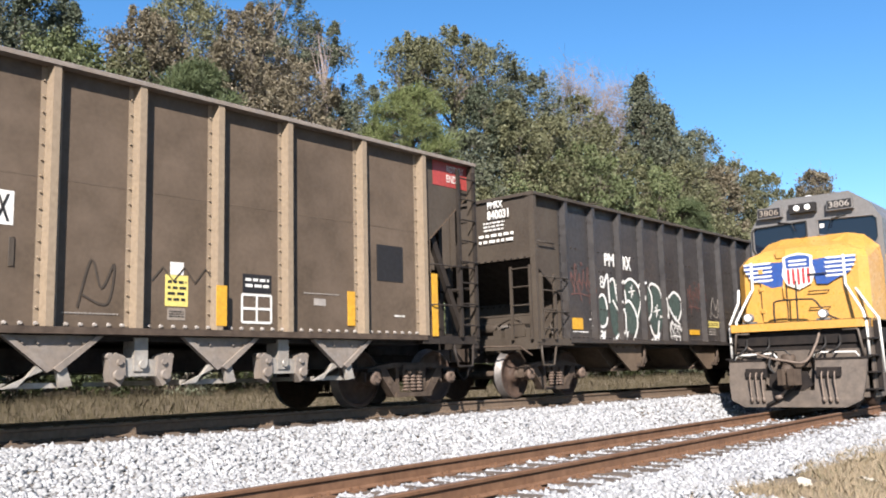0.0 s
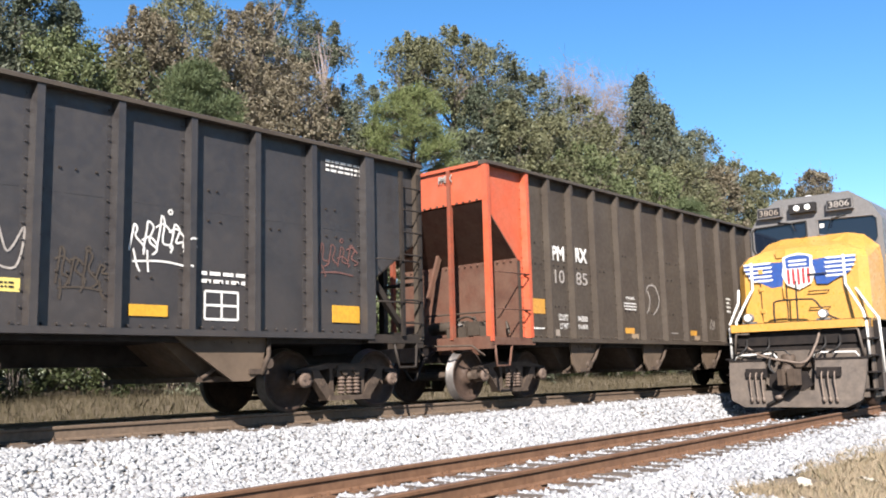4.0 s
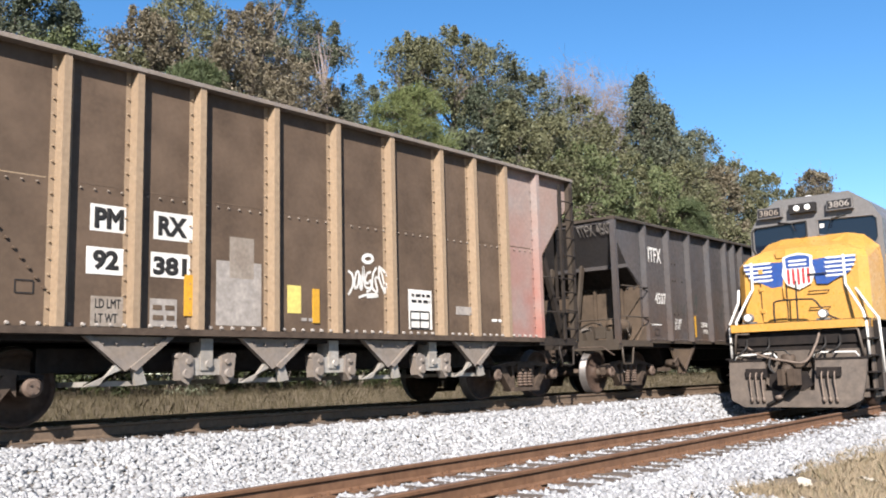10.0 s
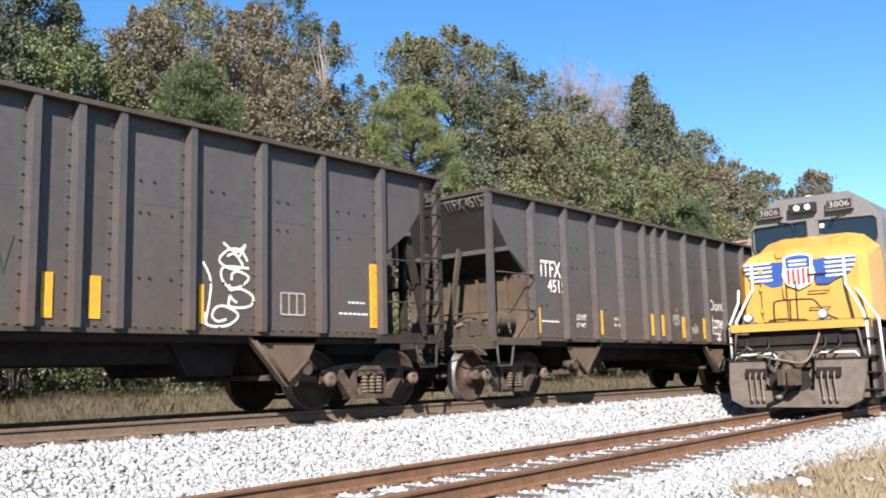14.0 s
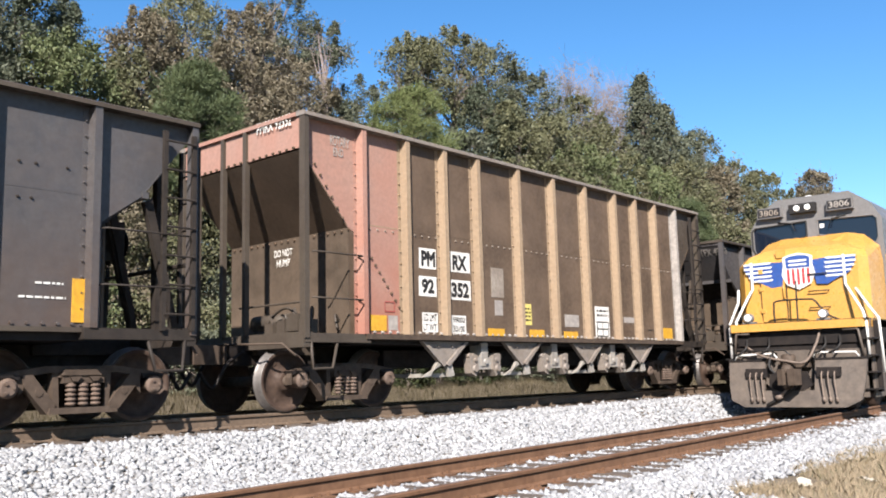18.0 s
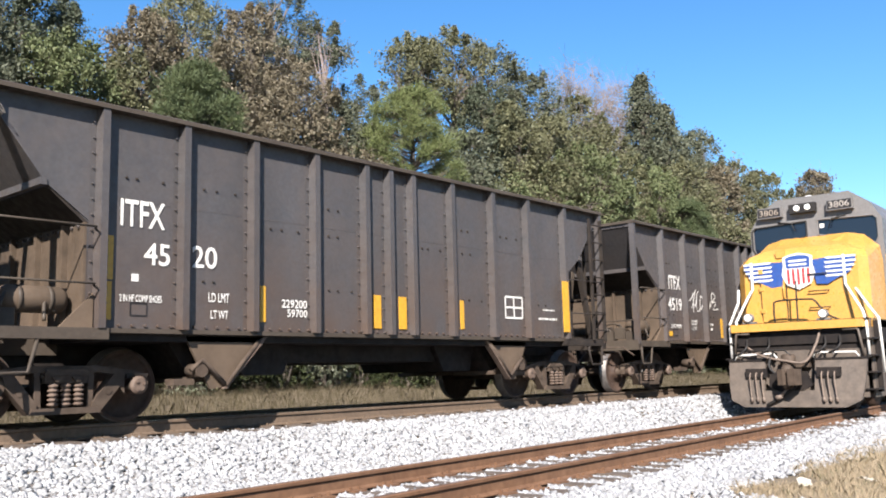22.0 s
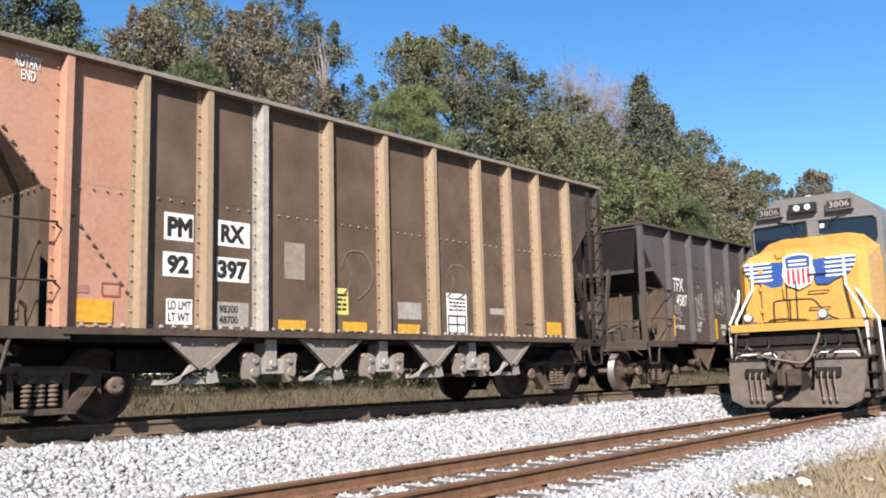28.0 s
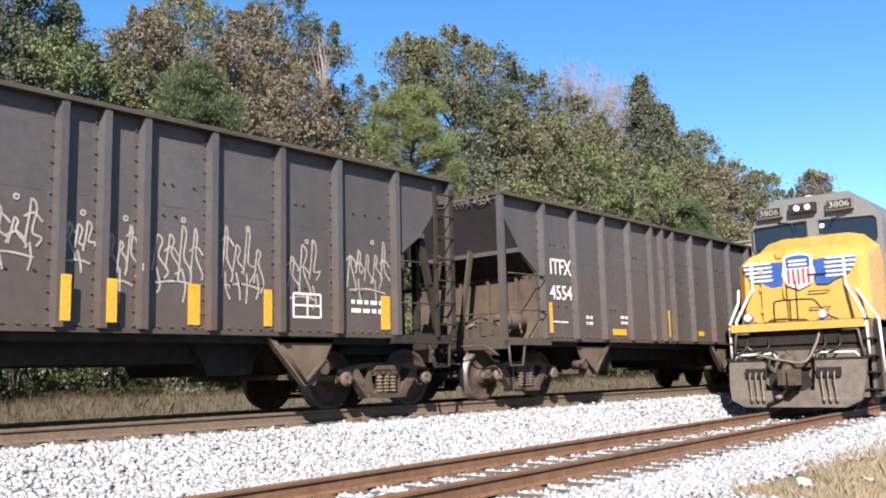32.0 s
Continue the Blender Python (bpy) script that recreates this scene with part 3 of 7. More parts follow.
def hopper_car(left, length, top, ribs, colours, kind, name_words, overhang=1.1, slope=(0.62, 2.55), flange=False):
    """One car at rest with its leading end at x = 0 of its own space."""
    car = new("hopper_car")
    car.matrix_basis = pose(left, 0, 0)
    tagged(car, name_words, "hopper car", group="coal train")
    CARS.append((car, left))
    side, stake, endm, chord = colours["panel"], colours["rib"], colours["end"], colours["chord"]
    over = colours.get("over", {})
    drop, apron_z = slope
    run = overhang - (0.25 if flange or top > 4.1 else 0.05)
    in_x = overhang - 0.18 if flange else run
    if flange:
        run = 0.68
    zt = top - 0.07
    z_end = top - drop
    last = length - overhang
    edges = [overhang, *[r for r in ribs if overhang + 0.05 < r < last - 0.05], last]
    # plates of the near side between the stakes
    for i, (a, b) in enumerate(zip(edges, edges[1:])):
        mat = over.get(i, side)
        make("side_panel", lambda bm: box(bm, a, b, -PANEL, -PANEL + 0.02, SILL, zt), mat, car)
    make("far_side_wall", lambda bm: box(bm, overhang, last, PANEL - 0.02, PANEL, SILL, zt), side, car)
    for r in edges:
        put("side_stake", mesh_of(("far_rib", round(top, 2), stake.name), "side_stake", lambda bm: box(bm, -0.08, 0.08, PANEL + 0.001, SIDE, SILL, zt), stake), car, m=pose(r, 0, 0))
    ladder_end = []
    for e, s in ((0.0, 1), (length, -1)):
        def X(u):
            return e + s * u
        em = endm if e == 0 else colours.get("tail", endm)
        # trailing cage faces off the sun: that shade is in its darker colour
        cage = colours.get("cage", M["umber"]) if e == 0 else M["shade_bolt"]
        # gusset sheets over the slope, one a side
        for k in (-1, 1):
            make("gusset_sheet", lambda bm: slab(bm, [(X(0.0), zt), (X(overhang), zt), (X(overhang), apron_z - (0.32 if flange else 0.1)), (X(run), apron_z + (0.15 if flange else 0)), (X(0.03), z_end)], "y", k * (PANEL - 0.012) - 0.01, k * (PANEL - 0.012) + 0.01), over.get("gusset" if e == 0 else "gusset_tail", em), car)
        make("end_sheet", lambda bm: box(bm, *sorted((X(0), X(0.025))), -PANEL, PANEL, z_end, zt), em, car)
        make("slope_sheet", lambda bm: slab(bm, [(X(0.0), z_end), (X(run), apron_z + (0.15 if flange else 0)), (X(run), apron_z + (0.18 if flange else 0.03)), (X(0.0), z_end + 0.03)], "y", -PANEL, PANEL), colours["slope"], car)
        if flange:
            make("slope_flange", lambda bm: box(bm, *sorted((X(run - 0.07), X(run + 0.01))), -PANEL - 0.02, PANEL, apron_z + 0.12, apron_z + 0.2), colours["slope"], car)
        lo_top = apron_z if not flange else apron_z - 0.25
        if flange:
            # sheet under the flange, coloured dark for the shade there
            make("lower_slope_sheet", lambda bm: slab(bm, [(X(run + 0.02), apron_z + 0.12), (X(in_x + 0.03), lo_top - 0.02), (X(in_x + 0.06), lo_top), (X(run + 0.06), apron_z + 0.15)], "y", -PANEL + 0.03, PANEL - 0.03), M["shade_bolt"], car)
        make("apron_sheet", lambda bm: box(bm, *sorted((X(in_x), X(in_x + 0.03))), -PANEL, PANEL, SILL, lo_top), colours["apron"], car)
        make("seam_bolts", lambda bm: [rod(bm, (X(u0), y, z0), (X(u0 - 0.03), y, z0 - 0.012), 0.02, 6) for u0, z0 in ((in_x, lo_top - 0.04), (0.0, z_end + 0.05)) for y in np.arange(-1.35, 1.4, 0.16)], colours["slope"], car)["kind"] = "stuff"
        for k in (-1, 1):
            make("corner_post", lambda bm: slab(bm, [(X(-0.02), k * SIDE), (X(0.065), k * SIDE), (X(0.065), k * PANEL), (X(-0.02), k * (PANEL + 0.01))], "z", SILL - 0.05, zt), colours["post"] if e == 0 else colours.get("tail_post", colours["post"]), car)
        for y in colours["end_posts"]:
            make("end_post", lambda bm: slab(bm, [(X(-0.05), y - 0.038), (X(-0.05), y + 0.038), (X(0.03), y + 0.038), (X(0.03), y - 0.038)], "z", SILL, zt), over.get("posts", cage) if e == 0 else cage, car)
        # braces from the platform to the slope
        for y in colours["braces"]:
            make("end_brace", lambda bm: slab(bm, [(X(0.12), SILL + 0.1), (X(0.20), SILL + 0.1), (X(run - 0.1), apron_z + 0.2), (X(run - 0.2), apron_z + 0.25)], "y", y - 0.03, y + 0.03), cage, car)
        make("end_sill", lambda bm: (box(bm, *sorted((X(0.0), X(overhang + 0.1))), -SIDE + 0.02, -SIDE + 0.16, SILL - 0.11, SILL + 0.02), box(bm, *sorted((X(0.0), X(overhang + 0.1))), SIDE - 0.16, SIDE - 0.02, SILL - 0.11, SILL + 0.02), box(bm, *sorted((X(-0.03), X(0.14))), -SIDE + 0.03, SIDE - 0.03, SILL - 0.18, SILL + 0.04), box(bm, *sorted((X(0.1), X(overhang + 0.1))), -0.3, 0.3, SILL - 0.25, SILL)), cage, car)
        for z in (1.62, 2.28):
            make("grab_iron", lambda bm: bent(bm, [(X(0.1), -SIDE - 0.01, z), (X(0.14), -SIDE - 0.05, z), (X(overhang - 0.12), -SIDE - 0.05, z), (X(overhang - 0.06), -PANEL - 0.02, z)], 0.013, 6), cage, car)
        make("sill_step", lambda bm: (bent(bm, [(X(0.12), -SIDE + 0.04, SILL - 0.1), (X(0.15), -SIDE + 0.04, 0.62), (X(0.52), -SIDE + 0.04, 0.62), (X(0.62), -SIDE + 0.05, SILL - 0.1)], 0.024, 6)), cage, car)
        if e == 0:
            make("brake_gear", lambda bm: brake_gear(bm, 0.05), M["umber"], car)
            if flange:
                tank = make("air_reservoir", lambda bm: lathe(bm, [(0.32, 0.05), (0.34, 0.12), (0.40, 0.155), (in_x - 0.14, 0.155), (in_x - 0.08, 0.12), (in_x - 0.06, 0.05)], 18, "x", (0, -1.17, 1.45)), M["dusty"], car, "dusty brown air reservoir")
                for u in (0.5, 0.85):
                    make("reservoir_strap", lambda bm: lathe(bm, [(u, 0.162), (u + 0.05, 0.162)], 18, "x", (0, -1.17, 1.45)), M["umber"], tank)
                [make("apron_rib", lambda bm: box(bm, in_x - 0.07, in_x, y - 0.03, y + 0.03, SILL, lo_top), colours["apron"], car) for y in (-1.05, -0.35, 0.35)]
                make("slope_gusset", lambda bm: slab(bm, [(in_x - 0.3, SILL + 0.02), (in_x + 0.1, SILL + 0.02), (in_x + 0.1, SILL + 0.42)], "y", -1.53, -1.50), colours["apron"], car)
        else:
            make("side_ladder", lambda bm: ladder(bm, X(0.05), X(0.46), -SIDE - 0.02, SILL, top - 0.2), cage, car)
            make("end_ladder", lambda bm: [box(bm, X(-0.1), X(-0.06), y - 0.025, y + 0.025, SILL, top - 0.3) for y in (-1.5, -1.1)] + [rod(bm, (X(-0.09), -1.5, z), (X(-0.09), -1.1, z), 0.013, 6) for z in np.arange(1.35, top - 0.35, 0.36)], cage, car)
            make("hand_brake_housing", lambda bm: (box(bm, *sorted((X(-0.1), X(0.1))), 0.35, 0.8, 2.2, 2.75), rod(bm, (X(-0.14), 0.57, 2.45), (X(-0.18), 0.57, 2.45), 0.05, 8), lathe(bm, [(X(-0.15), 0.20), (X(-0.165), 0.22), (X(-0.18), 0.20), (X(-0.165), 0.18), (X(-0.15), 0.20)], 18, "x", (0, 0.57, 2.45))), cage, car)
            make("crossover_platform", lambda bm: box(bm, *sorted((X(-0.32), X(0.02))), -0.9, 0.9, 1.16, 1.2), cage, car)
            # braces and rods of the trailing end, also in the shade-darkened brown
            for y in (-1.34, -0.35, 0.4, 1.2):
                make("end_brace", lambda bm: slab(bm, [(X(0.10), SILL + 0.05), (X(0.19), SILL + 0.05), (X(run - 0.08), apron_z + 0.1), (X(run - 0.18), apron_z + 0.16)], "y", y - 0.045, y + 0.045), M["shade_bolt"], car)
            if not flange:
                make("brake_cylinder", lambda bm: lathe(bm, [(-0.95, 0.08), (-0.93, 0.15), (-0.45, 0.15), (-0.42, 0.06), (-0.1, 0.04)], 14, "y", (X(0.5), 0, 1.42)), M["shade_bolt"], car)
            make("brake_rod", lambda bm: rod(bm, (X(0.02), 0.57, 2.3), (X(0.05), 0.57, 1.1), 0.03, 6), M["shade_bolt"], car)
            make("cross_bar", lambda bm: rod(bm, (X(0.03), -1.45, 1.95), (X(0.03), 1.45, 1.95), 0.03, 6), M["shade_bolt"], car)
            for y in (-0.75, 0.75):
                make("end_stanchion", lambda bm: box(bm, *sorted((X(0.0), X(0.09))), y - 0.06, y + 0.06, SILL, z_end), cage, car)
        put("coupler", mesh_of(("coupler", s), "coupler", lambda bm: coupler(bm, -s), M["cast"]), car, m=pose(e, 0, 0))
        put("cut_lever", mesh_of(("lever", s), "cut_lever", lambda bm: cut_lever(bm, -s), M["cast"]), car, m=pose(e, 0, 0))
        for y, dip in ((-0.3, 0.38), (0.28, 0.42)):
            put("air_hose", mesh_of(("hose", s, y), "air_hose", lambda bm: car_hose(bm, -s, y, dip), M["under"]), car, m=pose(e, 0, 0))
    if kind == "rapid":
        make("diagonal_bolts", lambda bm: [rod(bm, (x, -PANEL, z), (x, -PANEL - 0.03, z), 0.019, 6) for x, z in [(0.16 + (run - 0.16) * i / 7, z_end - 0.02 + (apron_z - z_end) * i / 7) for i in range(8)] + [(overhang + 0.14 + 0.085 * i, apron_z - 0.32 - 0.105 * i) for i in range(9)]], colours["slope"], car)["kind"] = "stuff"
    if kind != "rapid":
        r = random.Random(int(left * 10))
        spots = [(a + (b - a) * k, z) for a, b in zip(edges, edges[1:]) if b - a > 0.7 for z in (2.95, 2.55, 1.75) if r.random() < 0.6 for k in (0.3, r.uniform(0.42, 0.5), 0.75)[: r.choice((2, 3))]]
        make("panel_bolts", lambda bm: [rod(bm, (x, -PANEL, z), (x, -PANEL - 0.022, z), 0.02, 6, 0.013) for x, z in spots], M["shade_bolt"], car)["kind"] = "stuff"
    # stakes
    for i, r in enumerate(edges):
        put("side_stake", mesh_of(("rib", round(top, 2), over.get(("rib", i), stake).name), "side_stake", rib_build(top), over.get(("rib", i), stake)), car, m=pose(r, 0, 0))
    # weld seams across the plates
    zs = 2.80 if kind == "rapid" else 2.66
    if kind == "rapid" and top > 4.2:
        make("seam_rivets", lambda bm: [rod(bm, (x, -PANEL, zs - 0.05), (x, -PANEL - 0.024, zs - 0.05), 0.015, 6, 0.010) for x in np.arange(overhang + 0.2, last - 0.1, 0.17) if min(abs(x - r) for r in edges) > 0.12], M["pale"], car)["kind"] = "stuff"
    for a, b in zip(edges, edges[1:]):
        make("weld_seam", lambda bm: box(bm, a + 0.09, b - 0.16, -PANEL - 0.0025, -PANEL + 0.002, zs, zs + 0.016), stake if kind == "rapid" and a == edges[0] else side, car)
    # rims
    for k in (-1, 1):
        make("top_chord", lambda bm: slab(bm, [(k * (PANEL - 0.05), zt), (k * (SIDE + 0.02), zt), (k * (SIDE + 0.02), top - 0.02), (k * (SIDE - 0.02), top), (k * (PANEL - 0.05), top)], "x", -0.03, length + 0.03), chord, car)
    for e, s in ((0.0, 1), (length, -1)):
        make("end_chord", lambda bm: box(bm, *sorted((e - s * 0.05, e + s * 0.07)), -PANEL + 0.05, PANEL - 0.05, zt, top - 0.01), chord if e else colours.get("lead_chord", chord), car)
    lip = PANEL + 0.05 if flange else SIDE + 0.005
    make("side_sill", lambda bm: [box(bm, overhang, last, *sorted((k * lip, k * (PANEL - 0.06))), SILL - (0.03 if flange else 0.055), SILL + 0.025) for k in (-1, 1)], colours["sill"], car)
    make("sill_bolts", lambda bm: [rod(bm, (x, -PANEL, SILL + 0.06), (x, -PANEL - 0.04, SILL + 0.06), 0.027 if kind == "rapid" else 0.019, 6, 0.018) for x in np.arange(overhang + 0.1, last, 0.17)], colours.get("bolts", side), car)["kind"] = "stuff"
    # sill and floor take the colour with the under-car shade in it
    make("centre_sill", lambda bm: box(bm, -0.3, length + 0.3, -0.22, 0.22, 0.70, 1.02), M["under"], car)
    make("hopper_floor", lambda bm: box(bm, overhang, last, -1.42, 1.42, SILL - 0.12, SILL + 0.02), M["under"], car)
    for x in (1.15, length - 1.2):
        add_truck(car, x)
    under(car, kind, length)
    return car


def vee(bm, c, w):
    slab(bm, [(c - w, 1.03), (c + w, 1.03), (c + 0.07, 0.64), (c - 0.07, 0.64)], "y", -1.50, -1.47)
    for k in (-1, 1):
        slab(bm, [(c + k * w, 1.03), (c + k * (w - 0.09), 1.03), (c, 0.66), (c + k * 0.07, 0.62)], "y", -1.54, -1.46)
        for u in (0.3, 0.6):
            rod(bm, (c + k * w * u, -1.50, 0.95), (c + k * w * u, -1.525, 0.95), 0.02, 6)


def flaps(bm, c):
    for k in (-1, 1):
        slab(bm, [(c + k * 0.05, 0.66), (c + k * 0.16, 0.70), (c + k * (0.36 if k < 0 else 0.24), 0.47), (c + k * (0.55 if k < 0 else 0.10), 0.45)], "y", -1.50, -1.43)
    box(bm, c - 0.5, c + 0.16, -1.4, 1.15, 0.45, 0.51)


def actuator(bm, c):
    box(bm, c - 0.09, c + 0.09, -1.46, -1.2, 0.62, 1.02)
    slab(bm, [(c - 0.24, 0.56), (c + 0.24, 0.56), (c + 0.22, 0.76), (c - 0.22, 0.78)], "y", -1.44, -1.3)
    rod(bm, (c + 0.02, -1.3, 0.70), (c + 0.02, -1.49, 0.70), 0.05, 8)


def actuator_lever(bm, c, k):
    slab(bm, [(c + k * 0.22, 0.80), (c + k * 0.33, 0.84), (c + k * 0.42, 0.76), (c + k * 0.39, 0.50), (c + k * 0.28, 0.44), (c + k * 0.20, 0.56)], "y", -1.48, -1.32)
    rod(bm, (c + k * 0.31, -1.3, 0.58), (c + k * 0.31, -1.53, 0.58), 0.06, 10)
    rod(bm, (c + k * 0.40, -1.34, 0.80), (c + k * 0.40, -1.47, 0.80), 0.04, 8)
    rod(bm, (c + k * 0.29, -1.3, 0.73), (c + k * 0.29, -1.51, 0.73), 0.035, 8)


def pocket(car, c, w, low, mat, lean=0.0, front=None):
    """A tapering hopper pocket with its gate."""
    make("hopper_pocket", lambda bm: slab(bm, [(c - w, 1.05), (c + w, 1.05), (c + w * 0.35 + lean, low), (c - w * 0.35 + lean, low)], "y", -1.12, 1.12), mat, car)
    if front:
        make("pocket_side", lambda bm: (slab(bm, [(c + u * w, v) for u, v in front], "y", -1.44, -1.40), [rod(bm, (c + u * w * 0.8, -1.44, 0.98), (c + u * w * 0.8, -1.46, 0.98), 0.018, 6) for u in (-0.7, -0.3, 0.1, 0.5)]), M["dusty"] if mat is M["cast"] else mat, car)
        (u0, v0), (u1, v1) = front[1], front[2]
        make("gate_linkage", lambda bm: (bent(bm, [(c + u0 * w, -1.46, v0), (c + (u0 + u1) / 2 * w + 0.04, -1.49, (v0 + v1) / 2), (c + u1 * w, -1.46, v1 - 0.03)], 0.035, 6), rod(bm, (c + u1 * w + 0.1, -1.5, v1 + 0.12), (c + u1 * w + 0.1, -1.3, v1 + 0.12), 0.075, 10), box(bm, c + u1 * w - 0.2, c + u1 * w + 0.12, -1.47, -1.3, v1 - 0.02, v1 + 0.05)), M["cast"], car)
    make("gate", lambda bm: (box(bm, c - w * 0.45 + lean, c + w * 0.45 + lean, -1.2, 1.2, low - 0.05, low + 0.02), rod(bm, (c + lean + w * 0.2, -1.3, low + 0.03), (c + lean + w * 0.2, -1.1, low + 0.03), 0.05, 8), bent(bm, [(c + lean - w * 0.4, -1.2, low), (c + lean - w * 0.1, -1.26, low + 0.16), (c + lean + w * 0.35, -1.22, low + 0.05)], 0.03, 6)), M["cast"], car)


def under(car, kind, length):
    mid = length / 2
    if kind == "rapid":
        for c in (mid - 3.25, mid - 1.1, mid + 1.1, mid + 3.2):
            make("vee_chute", lambda bm: vee(bm, c, 0.58), M["chute"], car)
            make("door_flap", lambda bm: flaps(bm, c), M["silver"], car)
        for c in (mid - 2.15, mid, mid + 2.15):
            unit = make("door_actuator", lambda bm: actuator(bm, c), M["silver"], car, "silver door actuator")
            for k in (-1, 1):
                make("actuator_lever", lambda bm: actuator_lever(bm, c, k), M["chute"], unit)
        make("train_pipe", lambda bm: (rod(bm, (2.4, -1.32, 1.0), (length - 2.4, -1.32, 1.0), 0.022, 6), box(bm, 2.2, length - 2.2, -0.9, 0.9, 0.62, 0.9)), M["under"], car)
    elif kind == "pair":
        for c, k in ((mid - 3.1, 1), (mid + 3.1, -1)):
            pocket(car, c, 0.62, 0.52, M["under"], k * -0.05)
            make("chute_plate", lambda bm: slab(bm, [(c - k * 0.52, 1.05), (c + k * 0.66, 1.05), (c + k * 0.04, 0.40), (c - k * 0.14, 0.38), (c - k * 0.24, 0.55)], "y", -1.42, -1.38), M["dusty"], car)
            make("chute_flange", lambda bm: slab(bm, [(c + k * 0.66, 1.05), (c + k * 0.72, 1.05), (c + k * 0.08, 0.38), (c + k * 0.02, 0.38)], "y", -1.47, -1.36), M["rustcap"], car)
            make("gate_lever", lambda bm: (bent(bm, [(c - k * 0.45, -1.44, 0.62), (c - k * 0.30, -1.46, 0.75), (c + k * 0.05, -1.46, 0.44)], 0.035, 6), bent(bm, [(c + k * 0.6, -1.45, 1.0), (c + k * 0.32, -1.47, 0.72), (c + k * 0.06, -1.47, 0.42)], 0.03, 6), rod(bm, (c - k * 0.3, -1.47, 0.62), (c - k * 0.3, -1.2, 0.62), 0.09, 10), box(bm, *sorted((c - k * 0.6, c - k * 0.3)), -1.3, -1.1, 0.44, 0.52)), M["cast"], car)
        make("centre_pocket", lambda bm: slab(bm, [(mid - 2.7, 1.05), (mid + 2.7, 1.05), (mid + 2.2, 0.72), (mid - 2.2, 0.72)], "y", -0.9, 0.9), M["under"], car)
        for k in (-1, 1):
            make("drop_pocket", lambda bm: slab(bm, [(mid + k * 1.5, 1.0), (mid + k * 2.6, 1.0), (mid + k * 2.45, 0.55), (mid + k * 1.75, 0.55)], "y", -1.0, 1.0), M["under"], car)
    elif kind == "quad":
        n = 4
        for i in range(n):
            c = 3.15 + (length - 6.3) * i / (n - 1)
            pocket(car, c, 0.78, 0.50, M["cast"], 0.0, ((-0.62, 1.05), (0.75, 1.05), (0.05, 0.50), (-0.35, 0.46), (-0.52, 0.62)))
    else:
        for c in (mid - 3.7, mid, mid + 3.6):
            pocket(car, c, 0.85, 0.52, M["dusty"], 0.1, ((-0.95, 1.05), (0.75, 1.05), (0.62, 0.58), (0.4, 0.47), (0.1, 0.47)))


RAPID = [1.10, 2.14, 3.06, 3.95, 5.14, 6.29, 7.44, 8.62, 9.50, 10.39, 11.47]
WIDE = [1.30, 2.62, 3.88, 5.07, 6.15, 7.28, 8.43, 9.87, 11.31]
PAIR = [1.28, 2.43, 3.50, 4.58, 5.58, 6.10, 6.62, 7.59, 8.70, 9.76, 10.94]
LONG = [1.16, 1.91, 2.71, 3.56, 4.52, 5.51, 6.53, 7.56, 8.56, 9.58, 10.58, 11.56, 12.44, 13.16, 13.86]
TUB = [1.05, 2.11, 3.16, 4.16, 5.14, 6.11, 7.16, 8.18, 9.16, 10.16, 11.16, 12.16, 13.22]
TAN = dict(panel=M["brown"], rib=M["tan"], end=M["brown"], chord=M["chute"], slope=M["brown"], apron=M["dusty"], post=M["umber"], sill=M["cast"], bolts=M["dull"], end_posts=(-0.2, 0.38, 1.08), braces=())
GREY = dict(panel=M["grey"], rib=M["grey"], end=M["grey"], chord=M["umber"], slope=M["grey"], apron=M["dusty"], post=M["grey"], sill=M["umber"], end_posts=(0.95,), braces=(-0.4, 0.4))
# lighter leading end paints in sunlight; darker slope and apron paint in shade
BLACK = dict(panel=M["black"], rib=M["black"], end=M["umber"], tail=M["black"], chord=M["umber"], slope=M["shade_bolt"], apron=M["umber"], post=M["umber"], sill=M["black"], end_posts=(0.55,), braces=())
ORANGE = dict(panel=M["umber"], rib=M["umber"], end=M["orange"], chord=M["umber"], lead_chord=M["orange"], slope=M["rusty"], apron=M["rusty"], cage=M["rusty"], post=M["orange"], tail=M["umber"], tail_post=M["umber"], sill=M["umber"], end_posts=(-0.7, 0.1, 0.8), braces=(0.3,))

hopper_car(-0.56, 12.52, 4.17, WIDE, dict(TAN, panel=M["taupe"], rib=M["cream"], end=M["taupe"], tail=M["umber"]), "rapid", "grey-brown coal hopper with cream stakes and a red end panel", 1.30, (0.57, 2.72))
hopper_car(13.73, 14.4, 3.92, TUB, BLACK, "triple", "black coal hopper covered in white and green graffiti", 1.09, (1.3, 1.9))
hopper_car(29.91, 15.0, 4.30, LONG, dict(ORANGE, over={("rib", 0): M["orange"], "posts": M["rustred"]}), "quad", "long dark brown coal hopper with an orange end", 1.2, (0.75, 2.6))
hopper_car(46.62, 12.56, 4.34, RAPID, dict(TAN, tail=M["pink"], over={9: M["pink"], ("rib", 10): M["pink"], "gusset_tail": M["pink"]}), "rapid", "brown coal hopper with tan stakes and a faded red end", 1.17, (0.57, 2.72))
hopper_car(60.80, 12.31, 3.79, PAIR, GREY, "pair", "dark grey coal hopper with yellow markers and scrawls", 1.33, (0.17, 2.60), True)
hopper_car(74.46, 12.31, 3.79, PAIR, GREY, "pair", "dark grey coal hopper with white chalk writing", 1.33, (0.17, 2.60), True)
